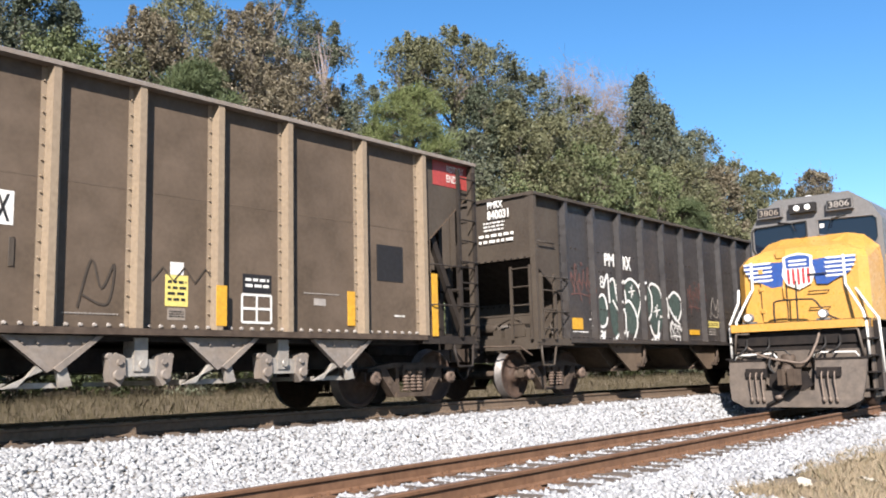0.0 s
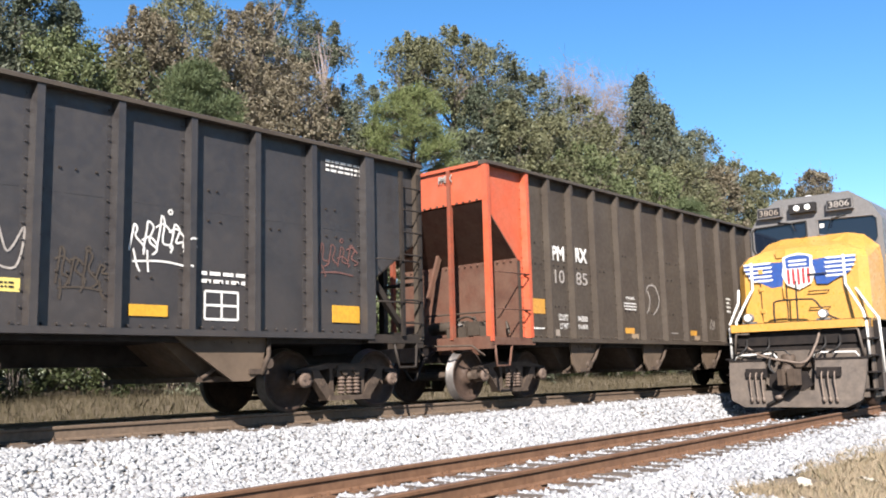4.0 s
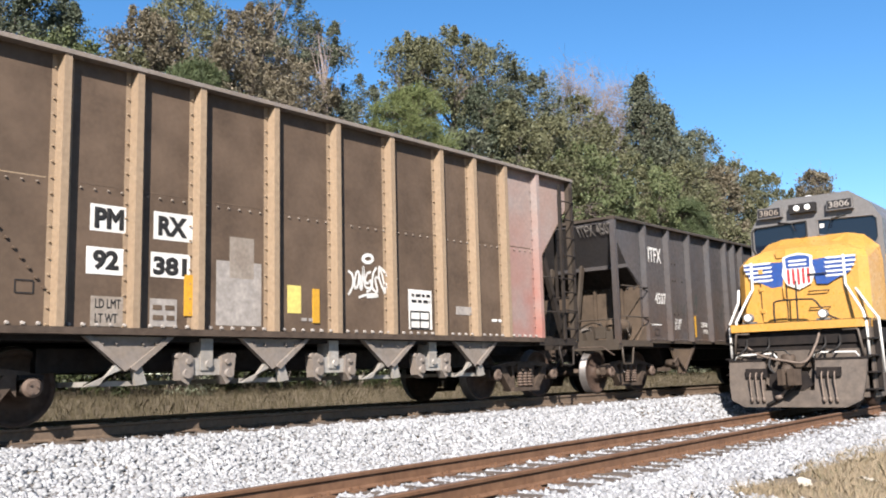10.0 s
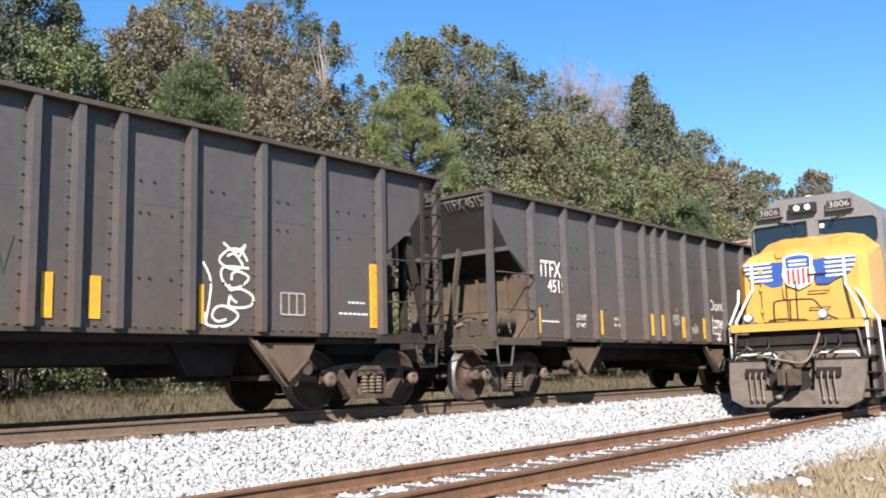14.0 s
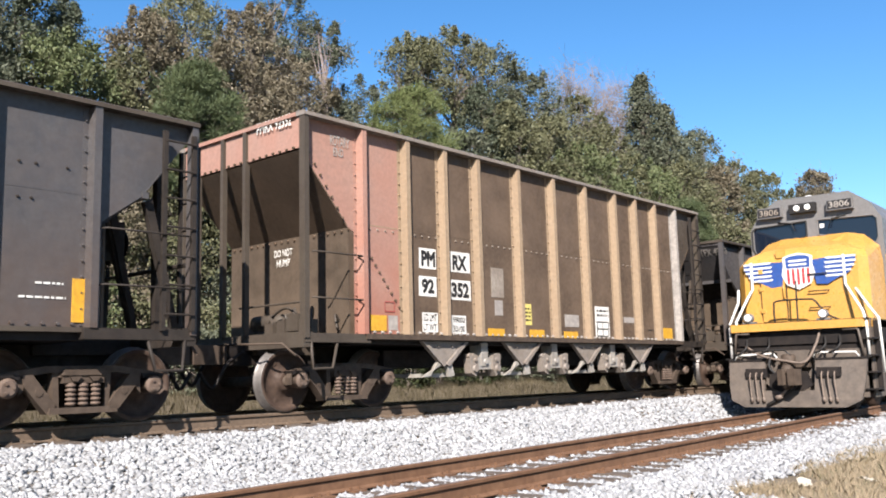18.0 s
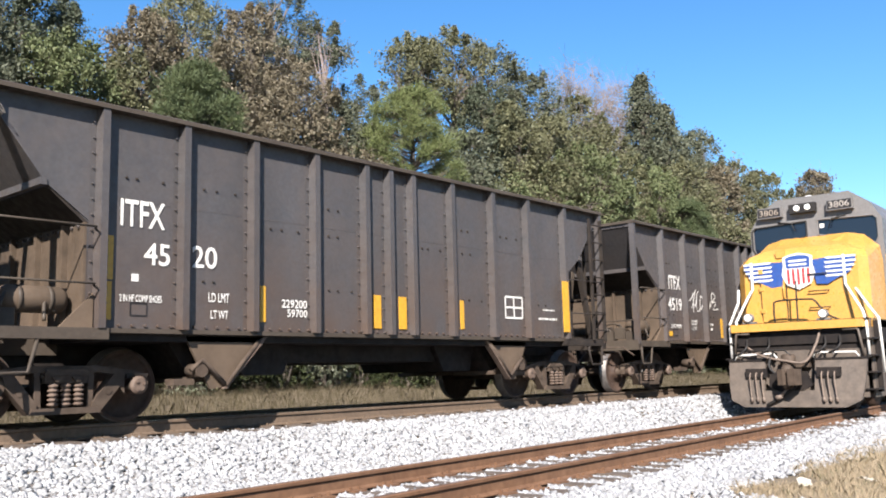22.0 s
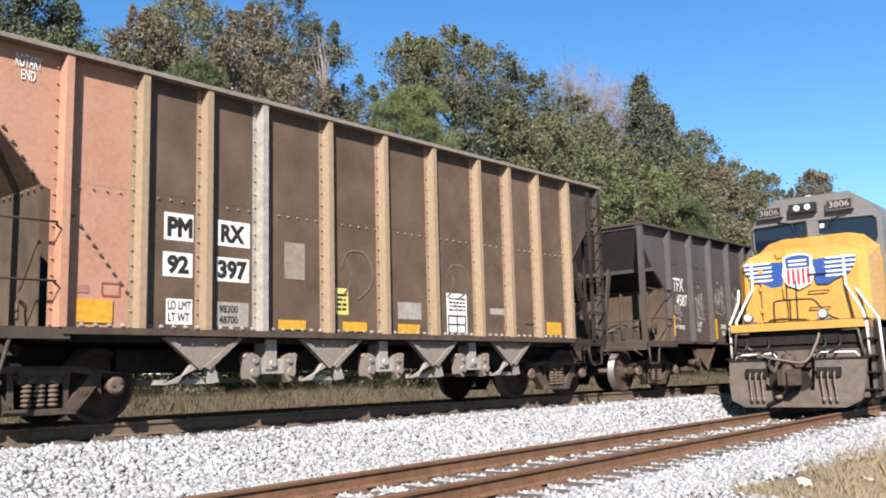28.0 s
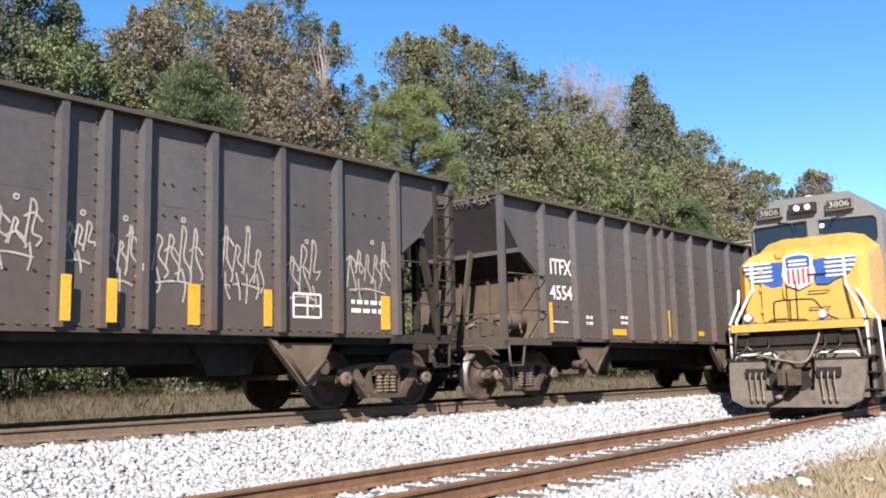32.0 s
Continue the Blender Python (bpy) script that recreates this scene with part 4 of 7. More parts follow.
hopper_car(88.56, 12.56, 4.34, RAPID, dict(TAN, end=M["rose"], tail=M["umber"], post=M["umber"], lead_chord=M["rose"], over={0: M["rose"], ("rib", 0): M["rose"], ("rib", 10): M["dull"]}), "rapid", "brown coal hopper with tan stakes and faded red leading panels", 1.17, (0.57, 2.72))
hopper_car(102.50, 12.31, 3.79, PAIR, GREY, "pair", "dark grey coal hopper with rust stains and yellow markers", 1.33, (0.17, 2.60), True)
hopper_car(116.20, 12.31, 3.79, PAIR, GREY, "pair", "dark grey coal hopper with two white scrawled tags", 1.33, (0.17, 2.60), True)
hopper_car(130.24, 12.60, 4.34, RAPID, dict(TAN, end=M["salmon"], tail=M["umber"], lead_chord=M["salmon"], over={0: M["salmon"], ("rib", 0): M["salmon"], ("rib", 3): M["dull"]}), "rapid", "brown coal hopper with tan stakes and salmon leading panels", 1.17, (0.57, 2.72))
hopper_car(144.58, 12.31, 3.79, PAIR, GREY, "pair", "dark grey coal hopper with many white scrawled tags", 1.33, (0.17, 2.60), True)
hopper_car(158.26, 12.31, 3.79, PAIR, GREY, "pair", "dark grey coal hopper with a row of small stencils", 1.33, (0.17, 2.60), True)
hopper_car(172.1, 12.56, 4.34, RAPID, dict(TAN, end=M["pink"], tail=M["umber"]), "rapid", "brown coal hopper with tan stakes at the tail of the view", 1.17, (0.57, 2.72))

tub = CARS[1][0]
make("corner_ladder", lambda bm: ladder(bm, 0.12, 0.56, -SIDE - 0.02, SILL, 2.35), M["umber"], tub)
make("end_corner_ladder", lambda bm: [box(bm, -0.1, -0.06, y - 0.025, y + 0.025, SILL, 2.5) for y in (-1.5, -1.05)] + [rod(bm, (-0.09, -1.5, z), (-0.09, -1.05, z), 0.013, 6) for z in (1.4, 1.75, 2.1, 2.45)], M["umber"], tub)
make("upper_grab_iron", lambda bm: bent(bm, [(0.2, -PANEL, 3.0), (0.2, -PANEL - 0.07, 2.97), (0.72, -PANEL - 0.07, 2.97), (0.72, -PANEL, 3.0)], 0.014, 6), M["umber"], tub)


def motions():
    """The train rolls by; its wheels turn with it."""
    for car, left in CARS:
        walk(car, [(t, pose(left - TRAVEL[t], 0, 0)) for t in range(33)])
    steps = []
    for i in range(241):
        t = i * 32 / 240
        k = min(int(t), 31)
        steps.append((t, TRAVEL[k] + (TRAVEL[k + 1] - TRAVEL[k]) * (t - k)))
    for ax, x in WHEELSETS:
        walk(ax, [(t, Matrix.Translation((x, 0, WHEEL_R)) @ Matrix.Rotation(-s / WHEEL_R, 4, "Y")) for t, s in steps])

# ---- the locomotive on the siding ----
M.update(
    armour=surface("yellow_locomotive_paint", (0.405, 0.208, 0.040), (0.345, 0.172, 0.034), 0.38, big=1.5, amount=0.6, bump=0.03, dust=((0.36, 0.20, 0.06), 0.3)),
    lead=surface("grey_locomotive_paint", (0.121, 0.112, 0.107), (0.096, 0.089, 0.084), 0.45, big=1.5, amount=0.6, bump=0.04),
    plow=surface("dusty_grey_plow", (0.075, 0.061, 0.051), (0.052, 0.041, 0.034), 0.65, big=2, amount=0.8, dust=((0.115, 0.089, 0.070), 0.5)),
    blue=surface("blue_decal", (0.017, 0.053, 0.199), (0.024, 0.047, 0.152), 0.4, big=4, amount=0.4, bump=0.0),
    crimson=surface("red_decal", (0.375, 0.029, 0.034), None, 0.4, big=4, amount=0.3, bump=0.0),
    rubber=surface("black_rubber", (0.017, 0.015, 0.014), None, 0.6, bump=0.05),
    hose=surface("dusty_hose", (0.146, 0.110, 0.087), (0.091, 0.069, 0.058), 0.7, big=5),
)
glass = bpy.data.materials.new("dark_cab_glass")
glass.use_nodes = True
gp = glass.node_tree.nodes["Principled BSDF"]
gp.inputs["Base Color"].default_value = (0.006, 0.009, 0.016, 1)
gp.inputs["Roughness"].default_value = 0.04
gp.inputs["IOR"].default_value = 1.5
lens = bpy.data.materials.new("lit_lamp_lens")
lens.use_nodes = True
lp = lens.node_tree.nodes["Principled BSDF"]
lp.inputs["Base Color"].default_value = (0.75, 0.75, 0.72, 1)
lp.inputs["Emission Color"].default_value = (1.0, 0.97, 0.9, 1)
lp.inputs["Emission Strength"].default_value = 0.0

loco = new("diesel_locomotive")
loco.matrix_basis = Matrix.Translation((19.37, -4.12, NEAR_Z)) @ Matrix.Rotation(0.035, 4, "Z")
tagged(loco, "yellow and grey diesel locomotive standing on the siding", "locomotive")
# own space: x runs back along the engine, y to its right-hand side, z up from the rail


def L(name, build, material, label="", parent=None):
    return make(name, build, material, parent or loco, label)


def solid(bm, rows):
    """A shell through sections that all have one number of points."""
    rings = [[bm.verts.new(p) for p in row] for row in rows]
    n = len(rings[0])
    for a, b in zip(rings, rings[1:]):
        for i in range(n):
            bm.faces.new((a[i], a[(i + 1) % n], b[(i + 1) % n], b[i]))
    bm.faces.new(rings[0][::-1])
    bm.faces.new(rings[-1])


def plow_piece(bm, y0, y1, levels):
    """A blade between two edges; an edge of None follows the slanting outer end on that side."""
    rows = []
    for z, x, end in levels:
        lo, hi = (end if y0 is None else y0), (-end if y1 is None else y1)
        ys = [lo + (hi - lo) * i / 4 for i in range(5)]
        rows.append([(x, y, z) for y in ys] + [(x + 0.09, y, z) for y in reversed(ys)])
    solid(bm, rows)


LEVELS = [(1.10, 0.30, 1.46), (0.62, 0.16, 1.43), (0.26, 0.05, 1.36), (0.11, 0.02, 1.06)]
plow = L("snow_plow", lambda bm: (plow_piece(bm, None, 0.64, LEVELS), plow_piece(bm, -0.42, None, LEVELS), plow_piece(bm, 0.66, -0.44, [(0.46, 0.115, 0), (0.26, 0.052, 0), (0.11, 0.022, 0)])), M["plow"], "dusty grey steel snow plow")
L("plow_rim", lambda bm: box(bm, 0.28, 0.55, 0.63, 1.47, 1.10, 1.14), M["under"], parent=plow)
L("plow_rim", lambda bm: box(bm, 0.28, 0.55, -1.47, -0.41, 1.10, 1.14), M["under"], parent=plow)
L("pilot_plate", lambda bm: box(bm, 0.50, 0.55, -1.40, 1.40, 0.30, 1.32), M["plow"])
for c in (0.80, -0.72):
    # solid near-black block paints the dark of the slot opening
    L("hose_slot", lambda bm: box(bm, 0.13, 0.25, c - 0.24, c + 0.24, 0.74, 0.94), M["under"], parent=plow)
    for k in (-0.13, 0.0, 0.13):
        L("air_hose", lambda bm: (bent(bm, smooth_path([(0.30, c + k, 0.90), (0.08, c + k, 0.80), (0.03, c + k - 0.02, 0.5), (0.0, c + k - 0.04, 0.30)], 4), 0.017, 6), rod(bm, (0.0, c + k - 0.04, 0.32), (0.0, c + k - 0.05, 0.22), 0.03, 8)), M["hose"], "dusty rubber air hose with a metal end")
# space above the plow: its shade is put into the near-black colour
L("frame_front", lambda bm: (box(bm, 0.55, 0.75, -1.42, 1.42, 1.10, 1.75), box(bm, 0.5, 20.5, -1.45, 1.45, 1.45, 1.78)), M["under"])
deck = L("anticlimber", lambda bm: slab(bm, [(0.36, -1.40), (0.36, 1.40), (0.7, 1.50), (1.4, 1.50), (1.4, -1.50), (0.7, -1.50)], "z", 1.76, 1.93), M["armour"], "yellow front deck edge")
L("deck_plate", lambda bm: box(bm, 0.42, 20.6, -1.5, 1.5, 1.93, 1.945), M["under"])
# solid near-black plate stands for the shaded hollow round the coupler
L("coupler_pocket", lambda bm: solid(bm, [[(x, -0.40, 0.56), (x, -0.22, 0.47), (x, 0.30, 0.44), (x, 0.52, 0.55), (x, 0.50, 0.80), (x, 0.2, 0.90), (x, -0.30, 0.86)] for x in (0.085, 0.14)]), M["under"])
L("step_side", lambda bm: slab(bm, [(0.62, 0.30), (1.5, 0.30), (1.5, 1.93), (0.62, 1.93)], "y", -1.50, -1.46), M["plow"], "dusty grey side plate of the corner steps")
L("step_side", lambda bm: slab(bm, [(0.62, 0.30), (1.5, 0.30), (1.5, 1.93), (0.62, 1.93)], "y", 1.46, 1.50), M["plow"], "dusty grey side plate of the corner steps")
# coupler and draft gear
L("coupler", lambda bm: (box(bm, -0.05, 0.8, -0.13, 0.13, 0.62, 0.86), lathe(bm, [(0.50, 0.07), (0.52, 0.11), (0.96, 0.11), (1.0, 0.07)], 14, "z", (-0.12, 0.05, 0)), slab(bm, [(-0.1, 0.2), (0.15, 0.17), (0.2, -0.15), (-0.12, -0.24), (-0.36, -0.17), (-0.34, -0.02), (-0.16, 0.0), (-0.34, 0.08), (-0.3, 0.2)], "z", 0.58, 0.92)), M["cast"], "dusty cast coupler knuckle")
L("draft_box", lambda bm: (lathe(bm, [(0.86, 0.11), (0.9, 0.15), (1.2, 0.15), (1.24, 0.11)], 16, "z", (0.30, 0.14, 0)), box(bm, 0.3, 0.5, -0.3, 0.35, 0.95, 1.08)), M["cast"])
L("operating_rod", lambda bm: (rod(bm, (0.1, -0.15, 0.72), (-0.05, 0.25, 0.34), 0.04, 8), rod(bm, (-0.04, 0.22, 0.36), (-0.05, 0.34, 0.3), 0.06, 8)), M["hose"])
for y, z in ((0.5, 1.2), (-0.32, 1.15), (0.42, 0.7)):
    L("pipe_bracket", lambda bm: (box(bm, 0.38, 0.5, y - 0.06, y + 0.06, z - 0.08, z + 0.08), rod(bm, (0.42, y, z), (0.3, y + 0.05, z - 0.1), 0.035, 8)), M["under"])
L("jumper_hose", lambda bm: bent(bm, smooth_path([(0.52, 1.15, 1.45), (0.25, 0.7, 1.22), (0.15, 0.2, 1.10), (0.15, -0.25, 1.06), (0.3, -0.45, 1.4), (0.5, -0.5, 1.7)], 6), 0.028, 8), M["hose"], "pale dusty cable loop")
L("brake_hose", lambda bm: bent(bm, smooth_path([(0.3, 0.05, 0.95), (0.05, -0.1, 0.62), (-0.02, 0.25, 0.32), (0.0, 0.55, 0.16)], 6), 0.038, 8), M["rubber"])
L("brake_hose", lambda bm: bent(bm, smooth_path([(0.3, 0.45, 1.3), (0.1, 0.5, 1.0), (0.15, 0.35, 0.8), (0.3, 0.1, 0.75)], 6), 0.03, 8), M["rubber"])
for y in (1.1, 0.6, -0.9, -0.6):
    L("control_hose", lambda bm: bent(bm, smooth_path([(0.5, y, 1.6), (0.3, y - 0.05, 1.4), (0.28, y + 0.15, 1.25), (0.45, y + 0.3, 1.3)], 5), 0.025, 6), M["rubber"])
L("uncoupling_lever", lambda bm: bent(bm, [(0.4, 1.3, 1.35), (0.3, 0.9, 1.33), (0.25, 0.2, 1.33), (0.2, 0.05, 1.2)], 0.022, 6), M["rubber"])
for s in (1, -1):
    L("step_rail", lambda bm: bent(bm, [(0.30, s * 1.32, 1.14), (0.30, s * 1.25, 1.24), (0.30, s * 0.45, 1.26), (0.30, s * 0.38, 1.15)], 0.022, 6), M["white"], "white painted hand rail")
    L("ladder_hanger", lambda bm: bent(bm, [(0.45, s * 1.38, 1.14), (0.42, s * 1.30, 1.72), (0.42, s * 1.0, 1.72)], 0.03, 6), M["plow"])
# nose
nose = L("nose", lambda bm: solid(bm, [
    [(1.02, 1.26, 1.945), (1.02, -1.26, 1.945), (1.20, -1.44, 1.945), (2.4, -1.46, 1.945), (2.4, 1.46, 1.945), (1.20, 1.44, 1.945)],
    [(1.06, 1.25, 3.35), (1.06, -1.25, 3.35), (1.24, -1.43, 3.30), (2.4, -1.46, 3.30), (2.4, 1.46, 3.30), (1.24, 1.43, 3.30)],
    [(1.14, 1.14, 3.52), (1.14, -1.14, 3.52), (1.36, -1.36, 3.46), (2.4, -1.42, 3.66), (2.4, 1.42, 3.66), (1.36, 1.36, 3.46)],
    [(1.34, 0.82, 3.66), (1.34, -0.82, 3.66), (1.5, -1.0, 3.66), (2.4, -1.10, 3.96), (2.4, 1.10, 3.96), (1.5, 1.0, 3.66)],
    [(1.75, 0.55, 3.80), (1.75, -0.55, 3.80), (1.85, -0.7, 3.80), (2.4, -0.75, 4.04), (2.4, 0.75, 4.04), (1.85, 0.7, 3.80)],
]), M["armour"], "yellow full-width nose")
for y, z0, z1 in ((0.88, 1.95, 3.3), (0.30, 1.95, 3.3)):
    L("nose_seam", lambda bm: box(bm, 1.022 + 0.0, 1.06, y - 0.012, y + 0.012, z0, z1), M["rubber"], parent=nose)
L("nose_door", lambda bm: box(bm, 1.00, 1.05, 0.32, 0.86, 1.99, 3.28), M["armour"], parent=nose)
L("door_hinge", lambda bm: [box(bm, 0.985, 1.02, 0.80, 0.90, z, z + 0.1) for z in (2.2, 2.7, 3.1)], M["armour"], parent=nose)
L("nose_latch", lambda bm: box(bm, 1.06, 1.12, 0.30, 0.50, 3.44, 3.62), M["armour"], parent=nose)
L("nose_door_handle", lambda bm: bent(bm, [(1.0, 0.34, 2.45), (0.95, 0.34, 2.55), (0.95, 0.34, 2.75), (1.0, 0.34, 2.85)], 0.015, 6), M["armour"], parent=nose)


def face(bm, pts, x):
    bm.faces.new([bm.verts.new((x, p[0], p[1])) for p in pts])


# emblem: a plain shield between two barred wings
def shield(k):
    return [(0.0, 3.49 + 0.02 * k), (0.20 * k, 3.47), (0.30 * k, 3.42), (0.29 * k, 3.24), (0.33 * k, 3.02), (0.24 * k, 2.80), (0.0, 2.70 - 0.02 * k), (-0.24 * k, 2.80), (-0.33 * k, 3.02), (-0.29 * k, 3.24), (-0.30 * k, 3.42), (-0.20 * k, 3.47)]


def wing_blue(bm, s):
    face(bm, [(s * 0.28, 3.32), (s * 0.75, 3.36), (s * 1.24, 3.36), (s * 1.22, 3.20), (s * 1.08, 2.98), (s * 0.80, 2.86), (s * 0.62, 2.76), (s * 0.38, 2.78)][:: -s], 0.998)


def wing_bars(bm, s):
    for z, a, b in ((3.335, 0.62, 1.24), (3.235, 0.60, 1.235), (3.135, 0.60, 1.20), (3.035, 0.62, 1.13), (2.94, 0.60, 1.02)):
        face(bm, [(s * a, z - 0.022), (s * b, z - 0.022), (s * b, z + 0.022), (s * (a - 0.03), z + 0.022)][:: -s], 0.994)


for s in (1, -1):
    w = L("wing_emblem", lambda bm: wing_blue(bm, s), M["blue"], "blue wing of the nose emblem")
    L("wing_bar", lambda bm: wing_bars(bm, s), M["white"], parent=w)
sh = L("shield_emblem", lambda bm: face(bm, shield(1.12)[::-1], 0.990), M["white"], "white-edged shield emblem on the nose")
L("shield_top", lambda bm: face(bm, [(0.27, 3.40), (0.18, 3.44), (0.0, 3.46), (-0.18, 3.44), (-0.27, 3.40), (-0.26, 3.17), (0.26, 3.17)], 0.986), M["blue"], parent=sh)
L("shield_bars", lambda bm: [face(bm, [(0.2, z), (-0.2, z), (-0.2, z + 0.045), (0.2, z + 0.045)], 0.982) for z in (3.22, 3.31)], M["white"], parent=sh)
L("shield_stripes", lambda bm: [face(bm, [(y + 0.028, 3.15), (y - 0.028, 3.15), (y - 0.028, 2.79 + abs(y) * 0.1), (y + 0.028, 2.79 + abs(y) * 0.1)], 0.986) for y in (-0.22, -0.11, 0.0, 0.11, 0.22)], M["crimson"], parent=sh)
# cab
WALL = [(-1.52, 1.945), (-1.52, 4.30), (-1.30, 4.68), (-0.85, 5.02), (0.85, 5.02), (1.30, 4.68), (1.52, 4.30), (1.52, 1.945)]
PANE_R = [(-0.10, 4.06), (-1.36, 3.74), (-1.42, 3.86), (-1.42, 4.30), (-1.34, 4.38), (-0.10, 4.42)]
PANE_L = [(-p[0] + 0.06, p[1]) for p in PANE_R]


def cab_front(bm):
    """The front wall with two window openings."""
    strips = [
        [(-1.52, 1.945), (1.52, 1.945), (1.52, 3.70), (-1.52, 3.70)],
        [(1.52, 3.70), (1.52, 4.30), (1.44, 4.30), (1.44, 3.86)], [(-1.52, 3.70), (-1.44, 3.86), (-1.44, 4.30), (-1.52, 4.30)],
        [(1.52, 3.70), (1.44, 3.86), (1.40, 3.74), (0.16, 4.06), (-0.10, 4.06), (-1.36, 3.74), (-1.44, 3.86), (-1.52, 3.70)],
        [(0.16, 4.06), (0.16, 4.42), (-0.10, 4.42), (-0.10, 4.06)],
        [(1.52, 4.30), (1.30, 4.68), (0.85, 5.02), (-0.85, 5.02), (-1.30, 4.68), (-1.52, 4.30), (-1.44, 4.30), (-1.34, 4.38), (-0.10, 4.42), (0.16, 4.42), (1.40, 4.38), (1.44, 4.30)],
    ]
    for s in strips:
        slab(bm, s, "x", 2.38, 2.44)


cab = L("cab", lambda bm: cab_front(bm), M["lead"], "grey cab front wall")
L("cab_shell", lambda bm: (slab(bm, [(-1.52, 3.4), (-1.52, 4.30), (-1.30, 4.68), (-0.85, 5.02), (0.85, 5.02), (1.30, 4.68), (1.52, 4.30), (1.52, 3.4)], "x", 2.6, 5.0)), M["lead"], parent=cab)
L("cab_lower", lambda bm: box(bm, 2.41, 5.0, -1.525, 1.525, 1.945, 3.45), M["armour"], "yellow lower cab side", parent=cab)
L("cab_cheek", lambda bm: [slab(bm, [(y0, 3.45), (y1, 3.45), (y1, 4.30), (y0, 4.30)], "x", 2.41, 2.62) for y0, y1 in ((-1.52, -1.46), (1.46, 1.52))], M["lead"], parent=cab)
L("cab_brow", lambda bm: slab(bm, [(-1.52, 4.30), (-1.30, 4.68), (-0.85, 5.02), (0.85, 5.02), (1.30, 4.68), (1.52, 4.30), (1.46, 4.30), (0.8, 4.5), (-0.8, 4.5), (-1.46, 4.30)], "x", 2.43, 2.62), M["lead"], parent=cab)
for pane in (PANE_R, PANE_L):
    p = L("windshield", lambda bm: slab(bm, pane, "x", 2.415, 2.43), glass, "dark reflecting windshield pane")
    L("window_gasket", lambda bm: [rod(bm, (2.378, a[0], a[1]), (2.378, b[0], b[1]), 0.02, 5) for a, b in zip(pane, pane[1:] + pane[:1])], M["rubber"] if pane is PANE_L else M["lead"], parent=p)
    L("wiper", lambda bm: bent(bm, [(2.36, pane[0][0] * 0.5 + pane[3][0] * 0.5, 4.46), (2.34, pane[0][0] * 0.75 + pane[3][0] * 0.25, 4.40), (2.34, pane[0][0] * 0.8 + pane[3][0] * 0.2, 4.2)], 0.014, 5), M["rubber"], parent=p)
L("side_window", lambda bm: box(bm, 3.3, 4.4, -1.535, -1.52, 3.7, 4.25), glass)
L("window_sticker", lambda bm: box(bm, 2.405, 2.412, -0.24, -0.14, 4.22, 4.32), M["white"])
L("cab_dash", lambda bm: box(bm, 2.44, 2.6, -1.3, 1.3, 3.7, 3.9), M["rubber"])
# number boards, headlight
for s, c in ((1, 0.98), (-1, -0.66)):
    nb = L("number_board", lambda bm: slab(bm, [(c - 0.30, 4.58 - 0.0), (c + 0.30, 4.58), (c + 0.28, 4.84), (c - 0.28, 4.84)], "x", 2.24, 2.46), M["lead"])
    L("number_panel", lambda bm: box(bm, 2.228, 2.242, c - 0.27, c + 0.27, 4.61, 4.81), M["soot"], parent=nb)
    me = lettering("3806").copy()
    me.materials.clear()
    me.materials.append(M["dull"] if s < 0 else M["pale"])
    put("number", me, nb, m=Matrix.Translation((2.222, c, 4.71)) @ Matrix.Rotation(radians(-90), 4, "Z") @ Matrix.Rotation(radians(90), 4, "X") @ Matrix.Diagonal((0.46, 0.15, 0.05, 1)))
hl = L("headlight", lambda bm: box(bm, 2.22, 2.46, -0.12, 0.50, 4.62, 4.84), M["rubber"], "black twin headlight housing")
for y in (0.06, 0.31):
    L("headlight_lens", lambda bm: lathe(bm, [(2.19, 0.05), (2.205, 0.07), (2.22, 0.072)], 16, "x", (0, y, 4.73)), lens, parent=hl)
for y in (1.03, -0.60):
    dl = L("ditch_light", lambda bm: (lathe(bm, [(0.46, 0.10), (0.60, 0.105), (0.68, 0.07)], 16, "x", (0, y, 2.08)), box(bm, 0.50, 0.66, y - 0.14, y + 0.14, 1.94, 1.99)), M["lead"], "round ditch light on the front deck")
    L("ditch_lens", lambda bm: lathe(bm, [(0.445, 0.05), (0.455, 0.075), (0.465, 0.08)], 16, "x", (0, y, 2.08)), lens, parent=dl)
# hand rails
L("front_rail", lambda bm: (bent(bm, smooth_path([(0.55, 0.45, 1.95), (0.55, 0.45, 2.30), (0.55, 0.36, 2.42), (0.55, -0.30, 2.42), (0.55, -0.45, 2.36), (0.55, -0.70, 2.05), (0.55, -1.10, 1.85), (0.5, -1.32, 1.6)], 5), 0.02, 6), rod(bm, (0.55, -0.05, 1.95), (0.6, -0.05, 2.85), 0.018, 6)), M["rubber"], "thin black front hand rail")
L("nose_grab", lambda bm: [bent(bm, [(1.02, -0.2, z), (0.96, -0.2, z), (0.96, -0.62, z), (1.02, -0.62, z)], 0.014, 5) for z in (2.25, 2.62, 3.0)], M["rubber"])
for pts in (
    [(0.50, 1.47, 1.14), (0.50, 1.47, 1.95), (0.75, 1.33, 2.45), (0.8, 1.32, 2.75)],
    [(0.42, 1.28, 1.75), (0.42, 1.28, 2.0), (0.80, 1.12, 2.55), (0.98, 1.06, 2.75), (1.0, 1.06, 3.38)],
    [(1.0, -0.98, 3.38), (1.0, -0.98, 2.72), (0.62, -1.38, 2.1), (0.50, -1.46, 1.85), (0.50, -1.47, 1.14)],
    [(1.1, -1.10, 2.72), (0.9, -1.44, 2.2), (0.85, -1.62, 1.95), (0.85, -1.66, 0.8)],
):
    L("corner_rail", lambda bm: bent(bm, pts, 0.03, 7), M["white"], "white painted corner hand rail")
